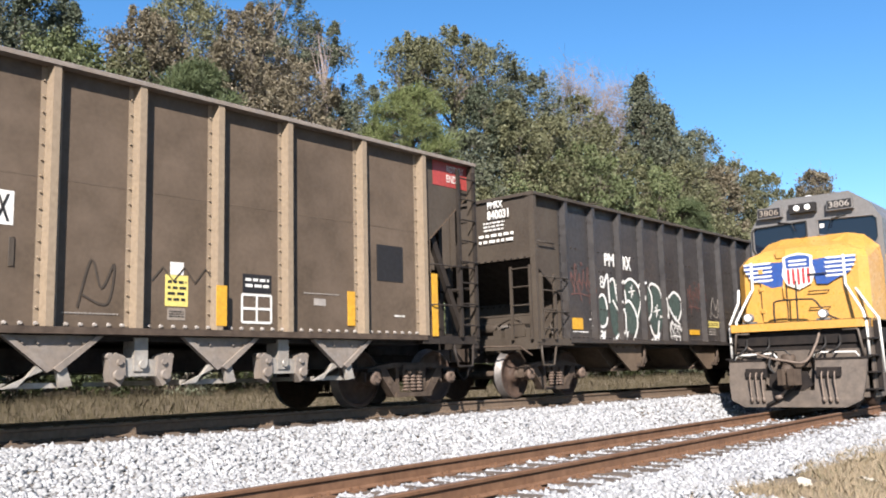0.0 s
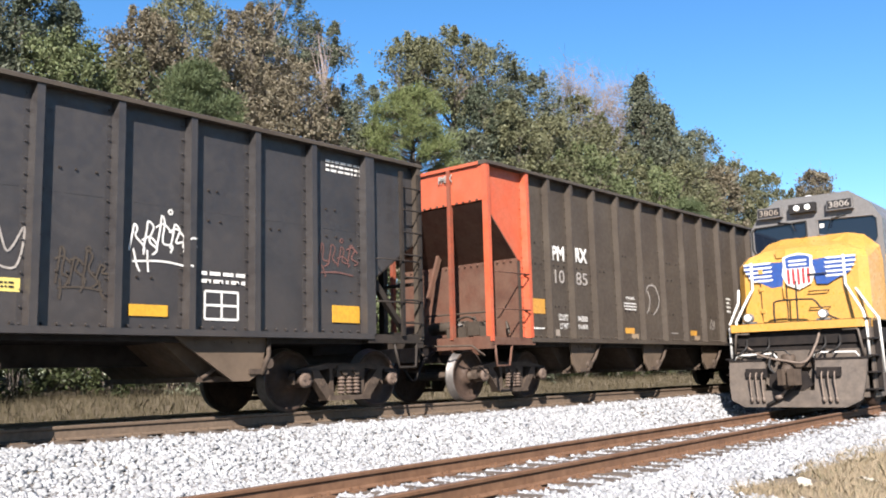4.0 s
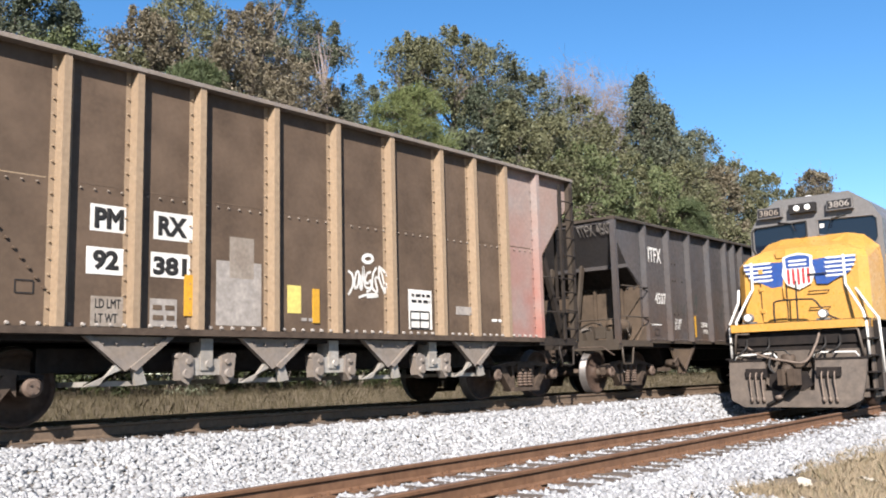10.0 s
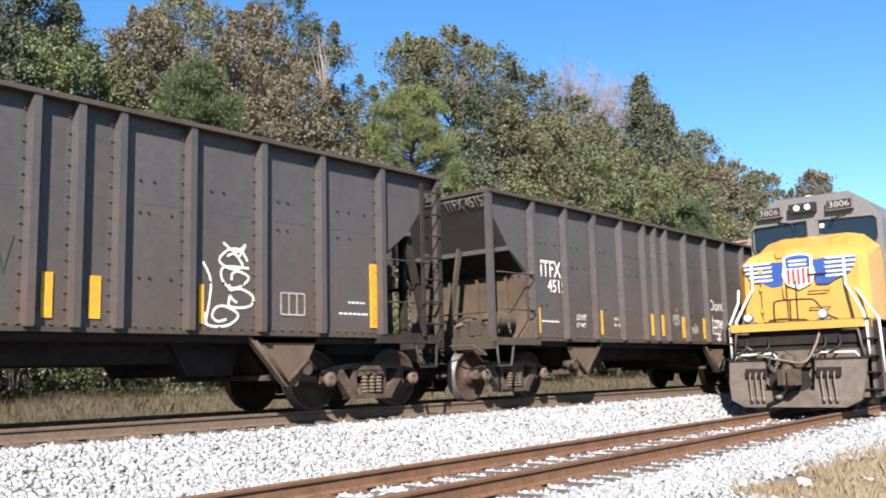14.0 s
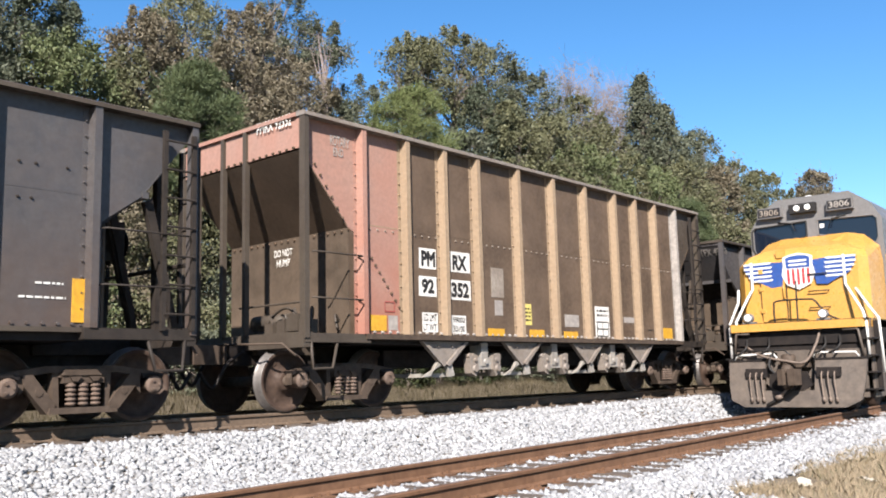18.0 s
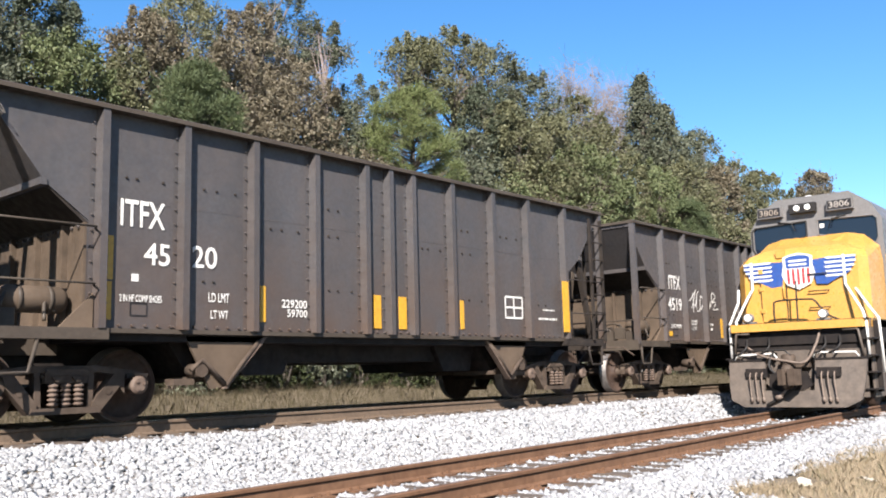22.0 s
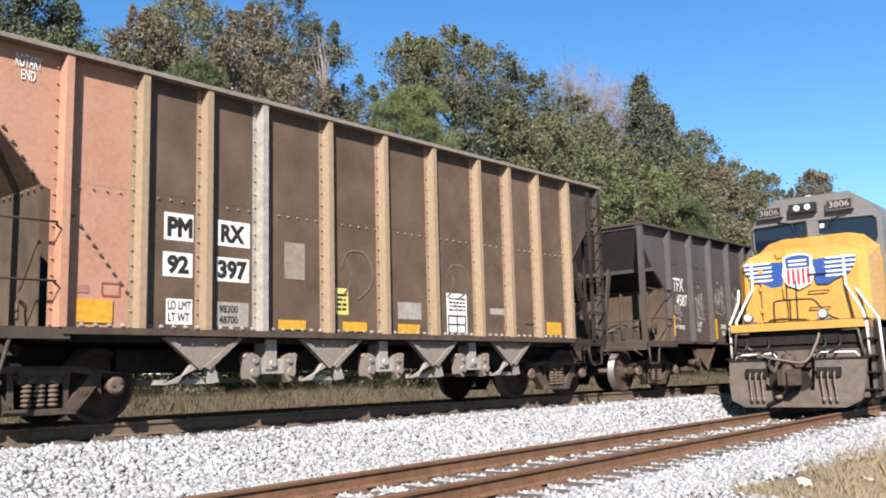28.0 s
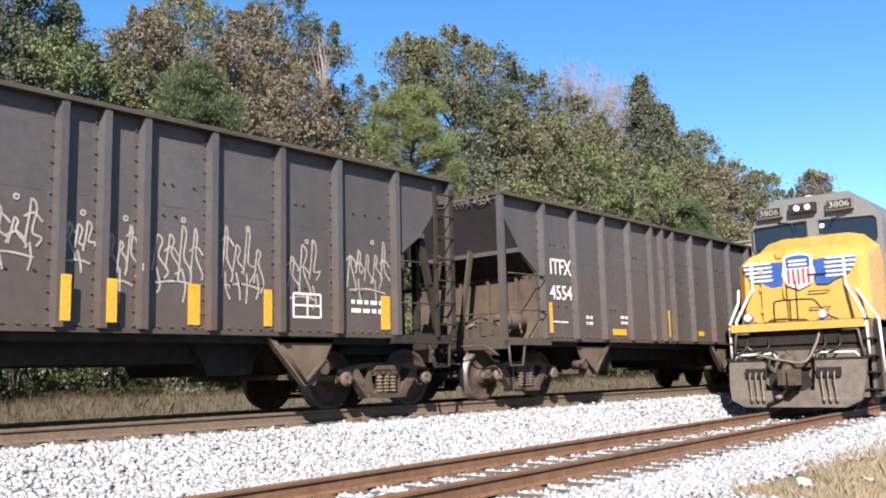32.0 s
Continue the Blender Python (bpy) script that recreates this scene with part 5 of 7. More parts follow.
for s in (1, -1):
    L("corner_steps", lambda bm: [box(bm, 0.45, 0.85, *sorted((s * 1.28, s * 1.6)), z, z + 0.03) for z in (0.45, 0.8, 1.15, 1.5)] + [box(bm, 0.84, 0.88, *sorted((s * 1.28, s * 1.6)), 0.4, 1.9)], M["under"])
# body behind the cab
L("long_hood", lambda bm: slab(bm, [(-0.95, 1.945), (-0.95, 4.35), (-0.7, 4.62), (0.7, 4.62), (0.95, 4.35), (0.95, 1.945)], "x", 5.0, 20.0), M["armour"])
L("hood_roof", lambda bm: box(bm, 5.2, 19.5, -0.62, 0.62, 4.62, 4.72), M["lead"])
L("radiator_flare", lambda bm: slab(bm, [(-0.95, 3.7), (-1.45, 4.1), (-1.45, 4.6), (1.45, 4.6), (1.45, 4.1), (0.95, 3.7)], "x", 15.0, 19.5), M["armour"])
L("fuel_tank", lambda bm: slab(bm, [(-1.3, 0.55), (-1.45, 0.9), (-1.4, 1.45), (1.4, 1.45), (1.45, 0.9), (1.3, 0.55)], "x", 7.6, 13.2), M["under"])
for x in (3.4, 17.2):
    for s in (-1, 1):
        fr = L("truck_frame", lambda bm: slab(bm, [(x - 2.3, 0.75), (x - 2.1, 1.05), (x + 2.1, 1.05), (x + 2.3, 0.75), (x + 2.2, 0.55), (x + 1.2, 0.72), (x + 0.6, 0.5), (x - 0.6, 0.5), (x - 1.2, 0.72), (x - 2.2, 0.55)], "y", s * 1.05 - 0.08, s * 1.05 + 0.08), M["cast"])
        for k in (-1.75, 0.0, 1.75):
            L("axle_box", lambda bm: box(bm, x + k - 0.18, x + k + 0.18, *sorted((s * 1.0, s * 1.25)), 0.35, 0.75), M["cast"], parent=fr)
    for k in (-1.75, 0.0, 1.75):
        wh = L("wheel", lambda bm: (lathe(bm, [(-0.82, 0.20), (-0.82, 0.50), (-0.70, 0.508), (-0.69, 0.535), (-0.66, 0.535), (-0.66, 0.4)], 28, "y", (x + k, 0, 0.508)), lathe(bm, [(0.66, 0.4), (0.66, 0.535), (0.69, 0.535), (0.70, 0.508), (0.82, 0.50), (0.82, 0.20)], 28, "y", (x + k, 0, 0.508)), rod(bm, (x + k, -0.8, 0.508), (x + k, 0.8, 0.508), 0.1, 12)), M["wheel"])
L("roof_horn", lambda bm: [lathe(bm, [(5.6, 0.05), (5.3, 0.04), (5.15, 0.09)], 12, "x", (0, y, 4.86)) for y in (0.0, 0.2)] + [box(bm, 5.3, 5.6, -0.1, 0.3, 4.72, 4.82)], M["lead"])
L("roof_unit", lambda bm: box(bm, 3.2, 4.6, -0.6, 0.6, 5.02, 5.12), M["lead"])
L("antenna_dome", lambda bm: lathe(bm, [(5.02, 0.14), (5.08, 0.13), (5.12, 0.07)], 14, "z", (2.9, 0.2, 0)), M["white"])

# ---- the wood and the grass ----


def leaf_material(name, a, b, amount=0.35):
    m = bpy.data.materials.new(name)
    m.use_nodes = True
    nt = m.node_tree
    p = nt.nodes["Principled BSDF"]
    g = nt.nodes.new("ShaderNodeNewGeometry")
    col = mix_rgb(nt, g.outputs["Random Per Island"], a, b)
    f, _ = noise_ramp(nt, 0.5, 0.0, amount, 2)
    col = mix_rgb(nt, f, col, tuple(c * 0.55 for c in a))
    nt.links.new(col, p.inputs["Base Color"])
    p.inputs["Roughness"].default_value = 0.55
    p.inputs["Specular IOR Level"].default_value = 0.15
    tr = nt.nodes.new("ShaderNodeBsdfTranslucent")
    nt.links.new(col, tr.inputs["Color"])
    mx = nt.nodes.new("ShaderNodeMixShader")
    mx.inputs[0].default_value = 0.16
    nt.links.new(p.outputs[0], mx.inputs[1])
    nt.links.new(tr.outputs[0], mx.inputs[2])
    nt.links.new(mx.outputs[0], nt.nodes["Material Output"].inputs["Surface"])
    return m


LEAF = dict(
    dark=leaf_material("dark_green_leaves", (0.056, 0.064, 0.040), (0.128, 0.132, 0.092)),
    green=leaf_material("green_leaves", (0.070, 0.088, 0.036), (0.145, 0.156, 0.080)),
    olive=leaf_material("olive_leaves", (0.074, 0.076, 0.038), (0.152, 0.146, 0.084)),
    autumn=leaf_material("turning_leaves", (0.080, 0.068, 0.042), (0.190, 0.158, 0.112)),
    needle=leaf_material("pine_needles", (0.078, 0.098, 0.034), (0.158, 0.172, 0.072)),
    fir=leaf_material("dark_pine_needles", (0.046, 0.062, 0.028), (0.092, 0.108, 0.052)),
    deep=leaf_material("deep_green_leaves", (0.040, 0.050, 0.030), (0.088, 0.098, 0.066)),
    # leaf colour darkened to hold the shade inside the wood
    shade=leaf_material("shaded_understorey_leaves", (0.022, 0.028, 0.011), (0.040, 0.046, 0.019)),
    straw=leaf_material("dry_grass", (0.205, 0.155, 0.098), (0.390, 0.310, 0.208)),
    sedge=leaf_material("tall_dry_grass", (0.050, 0.041, 0.024), (0.098, 0.080, 0.048)),
)
M["bark"] = surface("grey_bark", (0.115, 0.095, 0.081), (0.066, 0.053, 0.044), 0.95, big=3, fine=14, amount=0.8, streak=(3, 3, 0.6), bump=0.6)
M["deadwood"] = surface("bare_pale_wood", (0.206, 0.167, 0.156), (0.139, 0.110, 0.104), 0.9, big=3, fine=12, amount=0.8)


def leaves_mesh(rng, centres, radii, per, size, material, needle=False):
    """Many small leaves round clump centres, as one mesh; each clump droops to one side."""
    m = len(centres)
    n = m * per
    c = np.repeat(np.asarray(centres), per, 0)
    r = np.repeat(np.asarray(radii), per)[:, None]
    d = rng.normal(size=(n, 3))
    d /= np.linalg.norm(d, axis=1, keepdims=True)
    squash = np.repeat(rng.uniform(0.55, 1.15, (m, 3)) * np.array([1, 1, 0.8]), per, 0)
    loose = rng.choice([0.8, 1.0, 1.0, 1.25], (n, 1)) if not needle else 1.0
    p = c + (d * rng.random((n, 1)) ** 0.6 + rng.normal(0, 0.18, (n, 3))) * r * squash * loose
    u = rng.normal(size=(n, 3)) if not needle else d + rng.normal(size=(n, 3)) * 0.35 + np.array([0, 0, 0.35])
    u /= np.linalg.norm(u, axis=1, keepdims=True)
    w = np.cross(u, rng.normal(size=(n, 3)))
    w /= np.linalg.norm(w, axis=1, keepdims=True)
    s = size * rng.uniform(0.6, 1.35, (n, 1))
    wide = 0.5 if not needle else 0.07
    lift = np.cross(u, w) * s * 0.18
    v = np.stack([p - u * s - w * s * wide, p + u * s - w * s * wide * 0.6, p + w * s * wide * 1.4 + lift], 1)
    f = np.arange(n * 3).reshape(n, 3)
    return raw_mesh("crown", v.reshape(-1, 3), f, material)


def limb(bm, a, b, r0, r1, rng, n=5, wob=0.12):
    """A tapering, slightly crooked limb."""
    a, b = Vector(a), Vector(b)
    k = 3 if r0 > 0.02 else 1
    pts = [a.lerp(b, i / k) + Vector(rng.normal(0, wob, 3)) * (b - a).length * 0.12 * (0 < i < k) for i in range(k + 1)]
    for i in range(k):
        rod(bm, pts[i], pts[i + 1], r0 + (r1 - r0) * i / k, n, r0 + (r1 - r0) * (i + 1) / k)


def tree(name, x, y, height, spread, leaf, words, seed, clumps=150, per=0, size=0.0, low=0.25, clump_r=0.0, bare=0.0, dead=False, pointed=0.0, airy=0.0):
    """A trunk, forked limbs and a lumpy crown of leaf clumps between low and the top."""
    rng = np.random.default_rng(seed)
    # finer leaves on what stands near
    per = per or (95 if x < 28 else 75 if x < 45 else 58)
    size = size or (0.050 if x < 28 else 0.064 if x < 45 else 0.084)
    clump_r = clump_r or (0.52 if x < 28 else 0.64 if x < 45 else 0.76)
    z0 = ground_z(x, y) - 0.1
    root = new(name)
    root.matrix_basis = pose(x, y, z0)
    tagged(root, words, "tree" if height > 5 else "bush", group="trees behind the railway")
    bm = bmesh.new()
    r0 = 0.03 + height * 0.009
    r0 *= 0.45 if dead else 1.0
    cz0 = height * low
    fork = cz0 + (height - cz0) * 0.12
    limb(bm, (0, 0, 0), (rng.normal(0, 0.15), rng.normal(0, 0.15), fork), r0, r0 * 0.6, rng, 7)
    mid, half = (cz0 + height) / 2, (height - cz0) / 2
    pts, rad = [], []
    while len(pts) < clumps:
        d = rng.normal(size=3)
        d /= np.linalg.norm(d)
        lump = noise.noise((d[0] * 1.7 + seed, d[1] * 1.7, d[2] * 2.2))
        if lump < -0.25 and rng.random() < 0.7:
            continue
        k = rng.random() ** (0.22 if not dead else 0.5) * (1 + 0.34 * lump)
        q = d * k
        zz = min(max((q[2] + 1) / 2, 0.0), 1.0)
        width = spread * (1 - pointed * zz)
        p = np.array([q[0] * width, q[1] * width, mid + half * min(q[2], 1.04)])
        if airy and noise.noise((p[0] * 0.9 + seed, p[1] * 0.9, p[2] * 0.9)) < airy - 0.3:
            continue
        pts.append(p)
        rad.append(clump_r * rng.uniform(0.55, 1.3))
    # single shoots that make the outline ragged
    for _ in range(max(6, clumps // 9) if not dead else 0):
        a, e = rng.uniform(0, 6.28), rng.uniform(0.0, 1.35)
        width = spread * (1 - pointed * (0.5 + 0.5 * math.sin(e)))
        p = np.array([math.cos(a) * math.cos(e) * width, math.sin(a) * math.cos(e) * width, mid + half * math.sin(e)])
        for k in range(3):
            pts.append(p * np.array([1 + 0.04 * k, 1 + 0.04 * k, 1]) + np.array([0, 0, 0.16 * k]))
            rad.append(clump_r * (0.5 - 0.13 * k))
    arms = []
    for i in range(6):
        p = pts[rng.integers(0, clumps)] * np.array([0.55, 0.55, 1])
        p[2] = mid + half * rng.uniform(-0.3, 0.7)
        limb(bm, (0, 0, fork - 0.1 * i), p, r0 * 0.45, r0 * 0.2, rng, 5)
        arms.append(p)
    for p in pts[:clumps][:: (1 if dead else 2)]:
        a = min(arms, key=lambda q: float(((q - p) ** 2).sum()) + (9 if q[2] > p[2] else 0))
        limb(bm, a * rng.uniform(0.9, 1.0), p, r0 * (0.4 if dead and clumps < 20 else 0.16), 0.008, rng, 3)
        for _ in range(0 if not dead else 13 if clumps > 20 else 3):
            tip = p + rng.normal(0, 0.6, 3) + np.array([0, 0, 0.4])
            limb(bm, p + rng.normal(0, 0.2, 3), tip, 0.009, 0.003, rng, 3)
    part("trunk", bm, M["deadwood"] if dead else M["bark"], root)
    keep = int(len(pts) * (1 - bare))
    if keep:
        put("crown", leaves_mesh(rng, pts[:keep], rad[:keep], per, size, leaf), root)
    return root


def pine(x, y, height, spread, seed, leaf, low=0.4):
    rng = np.random.default_rng(seed)
    root = new("pine_tree")
    root.matrix_basis = pose(x, y, ground_z(x, y) - 0.1)
    tagged(root, "young green long-needled pine in front of the wood", "tree", group="trees behind the railway")
    bm = bmesh.new()
    limb(bm, (0, 0, 0), (0, 0, height * 0.97), 0.13, 0.03, rng, 7, 0.05)
    pts, rad = [], []
    for i in range(190):
        k = rng.random() ** 0.75
        z = height * (low + (1 - low) * k)
        w = spread * math.sqrt(max(0.0, 1 - k ** 2.4)) * rng.uniform(0.45, 1.0) + 0.1
        a = rng.uniform(0, 6.28)
        p = (w * math.cos(a), w * math.sin(a), min(z + 0.2 * w, height))
        limb(bm, (0, 0, z - 0.25), p, 0.03, 0.01, rng, 4)
        pts.append(p)
        rad.append(0.42 * rng.uniform(0.7, 1.25))
    part("trunk", bm, M["bark"], root)
    put("crown", leaves_mesh(rng, pts, rad, 260, 0.085, leaf, True), root)
    return root


W = dict(
    oak="dark green broadleaf tree at the edge of the wood", turn="tall tree with brownish turning leaves",
    olive="olive green tree in the wood behind the train", bare="leafless pale grey tree above the wood",
    bush="dense green brush beside the main track", tall="tall dark pointed tree above the brush",
    airy="tall thin-leaved tree with its branches showing",
)
# dark trees and a green one, then a gap in the wood
tree("tree", 10.9, 15.5, 12.7, 1.7, LEAF["deep"], W["oak"], 11, clumps=240, low=0.55)
tree("tree", 13.25, 16.5, 12.2, 0.5, LEAF["deep"], W["tall"], 12, clumps=46, low=0.72, pointed=0.4)
tree("tree", 11.6, 13.5, 10.1, 1.55, LEAF["green"], W["oak"], 13, clumps=260, low=0.5)
tree("tree", 9.2, 13.5, 10.4, 1.2, LEAF["dark"], W["oak"], 58, clumps=170, low=0.5)
# the tall turning group
tree("tree", 15.1, 15.0, 12.2, 1.35, LEAF["autumn"], W["turn"], 14, clumps=220, low=0.5)
tree("tree", 17.3, 16.0, 13.9, 1.5, LEAF["olive"], W["turn"], 31, clumps=220, low=0.55)
tree("tree", 19.3, 15.0, 13.5, 1.7, LEAF["autumn"], W["olive"], 15, clumps=260, low=0.5)
tree("tree", 22.3, 16.5, 16.2, 1.4, LEAF["dark"], W["airy"], 16, clumps=150, low=0.55, airy=0.25)
tree("tree", 23.5, 15.5, 14.3, 1.25, LEAF["dark"], W["airy"], 17, clumps=130, low=0.5, airy=0.25)
tree("tree", 17.6, 14.0, 11.6, 1.9, LEAF["autumn"], W["turn"], 32, clumps=260, low=0.45)
tree("tree", 20.6, 14.0, 11.6, 1.9, LEAF["autumn"], W["turn"], 18, clumps=260, low=0.45)
tree("tree", 22.9, 14.2, 10.6, 1.5, LEAF["dark"], W["olive"], 37, clumps=190, low=0.45)
tree("tree", 25.0, 15.0, 12.2, 0.85, LEAF["dark"], W["airy"], 38, clumps=80, low=0.6, airy=0.2)
tree("tree", 14.0, 14.0, 10.3, 1.0, LEAF["olive"], W["olive"], 39, clumps=140, low=0.5)
tree("bare_tree", 22.6, 14.3, 14.6, 0.9, LEAF["olive"], W["bare"], 40, clumps=10, dead=True, low=0.65, bare=1.0)
# the wide thin-leaved tree and its neighbours
tree("tree", 30.4, 17.0, 15.9, 1.75, LEAF["olive"], W["airy"], 19, clumps=120, low=0.74, airy=0.34)
tree("tree", 33.3, 17.0, 17.0, 2.1, LEAF["olive"], W["airy"], 33, clumps=170, low=0.70, airy=0.34)
tree("tree", 36.6, 17.0, 17.2, 1.6, LEAF["dark"], W["airy"], 20, clumps=120, low=0.70, airy=0.15)
tree("tree", 33.1, 14.5, 13.7, 1.6, LEAF["deep"], W["oak"], 21, clumps=200, low=0.5)
tree("tree", 37.6, 15.0, 15.5, 1.6, LEAF["dark"], W["olive"], 23, clumps=200, low=0.5)
tree("tree", 33.4, 13.5, 12.6, 1.6, LEAF["olive"], W["olive"], 51, clumps=200, low=0.5)
tree("bare_tree", 43.8, 17.0, 18.4, 1.9, LEAF["autumn"], W["bare"], 22, clumps=110, per=20, dead=True, low=0.55, bare=0.55)
tree("bare_tree", 47.4, 17.0, 18.9, 1.8, LEAF["autumn"], W["bare"], 34, clumps=110, per=20, dead=True, low=0.55, bare=0.6)
tree("bare_tree", 50.2, 17.0, 18.3, 1.2, LEAF["autumn"], W["bare"], 52, clumps=60, per=20, dead=True, low=0.7, bare=0.7)
tree("tree", 42.5, 15.5, 15.2, 1.9, LEAF["olive"], W["olive"], 35, clumps=200, low=0.5, airy=0.1)
tree("tree", 35.9, 13.0, 12.5, 2.0, LEAF["olive"], W["olive"], 41, clumps=240, low=0.4)
tree("tree", 40.6, 13.0, 12.8, 2.2, LEAF["olive"], W["olive"], 42, clumps=260, low=0.4)
tree("tree", 36.7, 12.0, 11.0, 2.6, LEAF["green"], W["oak"], 43, clumps=300, low=0.35)
tree("tree", 43.8, 12.5, 11.5, 2.2, LEAF["green"], W["olive"], 44, clumps=240, low=0.4)
tree("tree", 29.6, 13.6, 10.6, 1.9, LEAF["dark"], W["oak"], 45, clumps=210, low=0.4)
# the pointed tree and the falling line of the wood beyond it
tree("tree", 48.3, 14.5, 17.8, 1.4, LEAF["dark"], W["tall"], 24, clumps=170, pointed=0.55, low=0.62)
tree("tree", 50.6, 14.5, 16.3, 1.5, LEAF["dark"], W["tall"], 26, clumps=180, pointed=0.2, low=0.62)
tree("tree", 57.3, 15.0, 16.2, 1.35, LEAF["dark"], W["olive"], 53, clumps=130, low=0.6, airy=0.1)
tree("tree", 54.3, 15.0, 15.4, 1.7, LEAF["dark"], W["oak"], 46, clumps=170, low=0.5)
tree("tree", 49.6, 13.0, 12.6, 2.0, LEAF["olive"], W["olive"], 54, clumps=210, low=0.4)
tree("tree", 55.5, 13.5, 13.0, 1.9, LEAF["autumn"], W["turn"], 55, clumps=200, low=0.4)
tree("tree", 61.6, 14.5, 14.4, 1.9, LEAF["olive"], W["olive"], 56, clumps=200, low=0.4)
tree("tree", 66.6, 14.5, 14.6, 1.8, LEAF["olive"], W["olive"], 57, clumps=190, low=0.4)
tree("tree", 71.0, 14.5, 13.8, 1.9, LEAF["olive"], W["olive"], 36, clumps=180, low=0.4)
tree("tree", 76.0, 14.5, 13.0, 2.0, LEAF["dark"], W["olive"], 29, clumps=150, low=0.4)
tree("tree", 88.9, 18, 18.6, 1.5, LEAF["autumn"], W["turn"], 30, clumps=110, low=0.75, size=0.11)
tree("bare_tree", 88.2, 18, 19.6, 1.5, LEAF["autumn"], W["bare"], 47, clumps=14, dead=True, low=0.8, bare=1.0)
pine(14.9, 11.5, 9.6, 1.45, 41, LEAF["fir"], 0.55)
pine(24.3, 11.5, 11.0, 2.1, 42, LEAF["needle"], 0.5)
pine(45.3, 10.5, 9.4, 1.5, 43, LEAF["fir"], 0.5)
# brush along the edge
brush_rng = random.Random(5)
bx = 6.0
while bx < 100:
    h = brush_rng.uniform(4.6, 6.4) + min(bx * 0.085, 3.6)
    tree("bush", bx, brush_rng.uniform(11.8, 13.0), h, brush_rng.uniform(1.5, 2.1), LEAF[brush_rng.choice(["green", "olive", "olive", "autumn", "green"])], W["bush"], int(bx * 10), clumps=170, low=0.02)
    bx += brush_rng.uniform(1.9, 2.7) + bx * 0.012
# low scrub, mostly in leaves with the shade painted into them
bx = 4.0
while bx < 70:
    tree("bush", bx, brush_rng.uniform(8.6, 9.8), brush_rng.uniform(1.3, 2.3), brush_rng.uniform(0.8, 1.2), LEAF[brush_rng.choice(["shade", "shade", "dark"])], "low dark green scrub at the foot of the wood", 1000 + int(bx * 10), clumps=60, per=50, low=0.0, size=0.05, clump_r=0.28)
    bx += brush_rng.uniform(1.2, 2.0) + bx * 0.012
bx = 5.0
while bx < 90:
    tree("bush", bx, brush_rng.uniform(10.3, 11.2), brush_rng.uniform(2.4, 3.6), brush_rng.uniform(1.2, 1.7), LEAF[brush_rng.choice(["olive", "dark", "green"])], "leafy olive scrub in front of the wood", 3000 + int(bx * 10), clumps=80, per=50, low=0.0)
    bx += brush_rng.uniform(1.5, 2.2) + bx * 0.015
# the depth of the wood behind
for i in range(16):
    tree("tree", -4 + i * 6.0 + brush_rng.uniform(-1, 1), brush_rng.uniform(20, 24), brush_rng.uniform(9, 11.0) + i * 0.25, 3.2, LEAF["dark"], W["oak"], 300 + i, clumps=120, per=60, size=0.16, low=0.05, clump_r=0.9)
# back trees; the odd ones wear the shade-darkened leaf colour
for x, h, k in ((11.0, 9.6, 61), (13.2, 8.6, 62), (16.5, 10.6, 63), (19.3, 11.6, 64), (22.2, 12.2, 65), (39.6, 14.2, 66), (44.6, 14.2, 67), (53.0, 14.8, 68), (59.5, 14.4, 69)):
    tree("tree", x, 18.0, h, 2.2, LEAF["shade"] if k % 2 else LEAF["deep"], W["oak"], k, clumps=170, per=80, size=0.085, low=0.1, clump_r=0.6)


def grass_mesh(name, n, spot, h0, h1, material, seed, lean=0.35, w=0.006):
    rng = np.random.default_rng(seed)
    p = np.array([spot(rng) for _ in range(n)])
    h = rng.uniform(h0, h1, n) * rng.choice([1.0, 0.7, 1.2], n)
    a = rng.uniform(0, 6.28, n)
    side = np.stack([np.cos(a), np.sin(a), np.zeros(n)], 1) * w * rng.uniform(0.7, 1.6, (n, 1))
    tip = np.stack([rng.normal(0, lean, n), rng.normal(0, lean, n), np.ones(n)], 1) * h[:, None]
    mid = tip * np.array([0.35, 0.35, 0.6])
    v = np.stack([p - side, p + side, p + mid + side * 0.7, p + tip, p + mid - side * 0.7], 1)
    return raw_mesh(name, v.reshape(-1, 3), np.arange(n * 5).reshape(n, 5), material)


def verge_spot(rng):
    while True:
        x = 4 + 16 * rng.random()
        y = near_y(x) - 2.3 - 3.2 * rng.random() ** 1.2
        if noise.noise((x * 0.9, y * 0.9, 7)) > -0.5 - (near_y(x) - 2.9 - y) * 0.4:
            return x + rng.normal(0, 0.03), y + rng.normal(0, 0.03), ground_z(x, y) - 0.01


def back_spot(rng):
    while True:
        x = 4 + 46 * rng.random() ** 1.5
        y = rng.uniform(3.3, 9.5)
        if noise.noise((x * 0.6, y * 0.6, 2)) > -0.3 or y > 6:
            return x, y, ground_z(x, y) - 0.02


tagged(new("verge_grass", grass_mesh("verge_grass", 8000, verge_spot, 0.04, 0.12, LEAF["olive"], 63, 0.35, 0.0016)), "short green grass mixed into the dry verge", "grass", kind="stuff")
tagged(new("dry_grass", grass_mesh("dry_grass", 90000, verge_spot, 0.03, 0.12, LEAF["straw"], 61, 0.4, 0.0015)), "short dry straw-coloured grass on the verge beside the ballast", "grass", kind="stuff")
tagged(new("tall_grass", grass_mesh("tall_grass", 110000, back_spot, 0.06, 0.26, LEAF["sedge"], 62, 0.25, 0.0032)), "tall half-dry grass behind the main track", "grass", kind="stuff")

# ---- markings on the cars ----
TAG_SHAPES = {}


LIFT = [0]


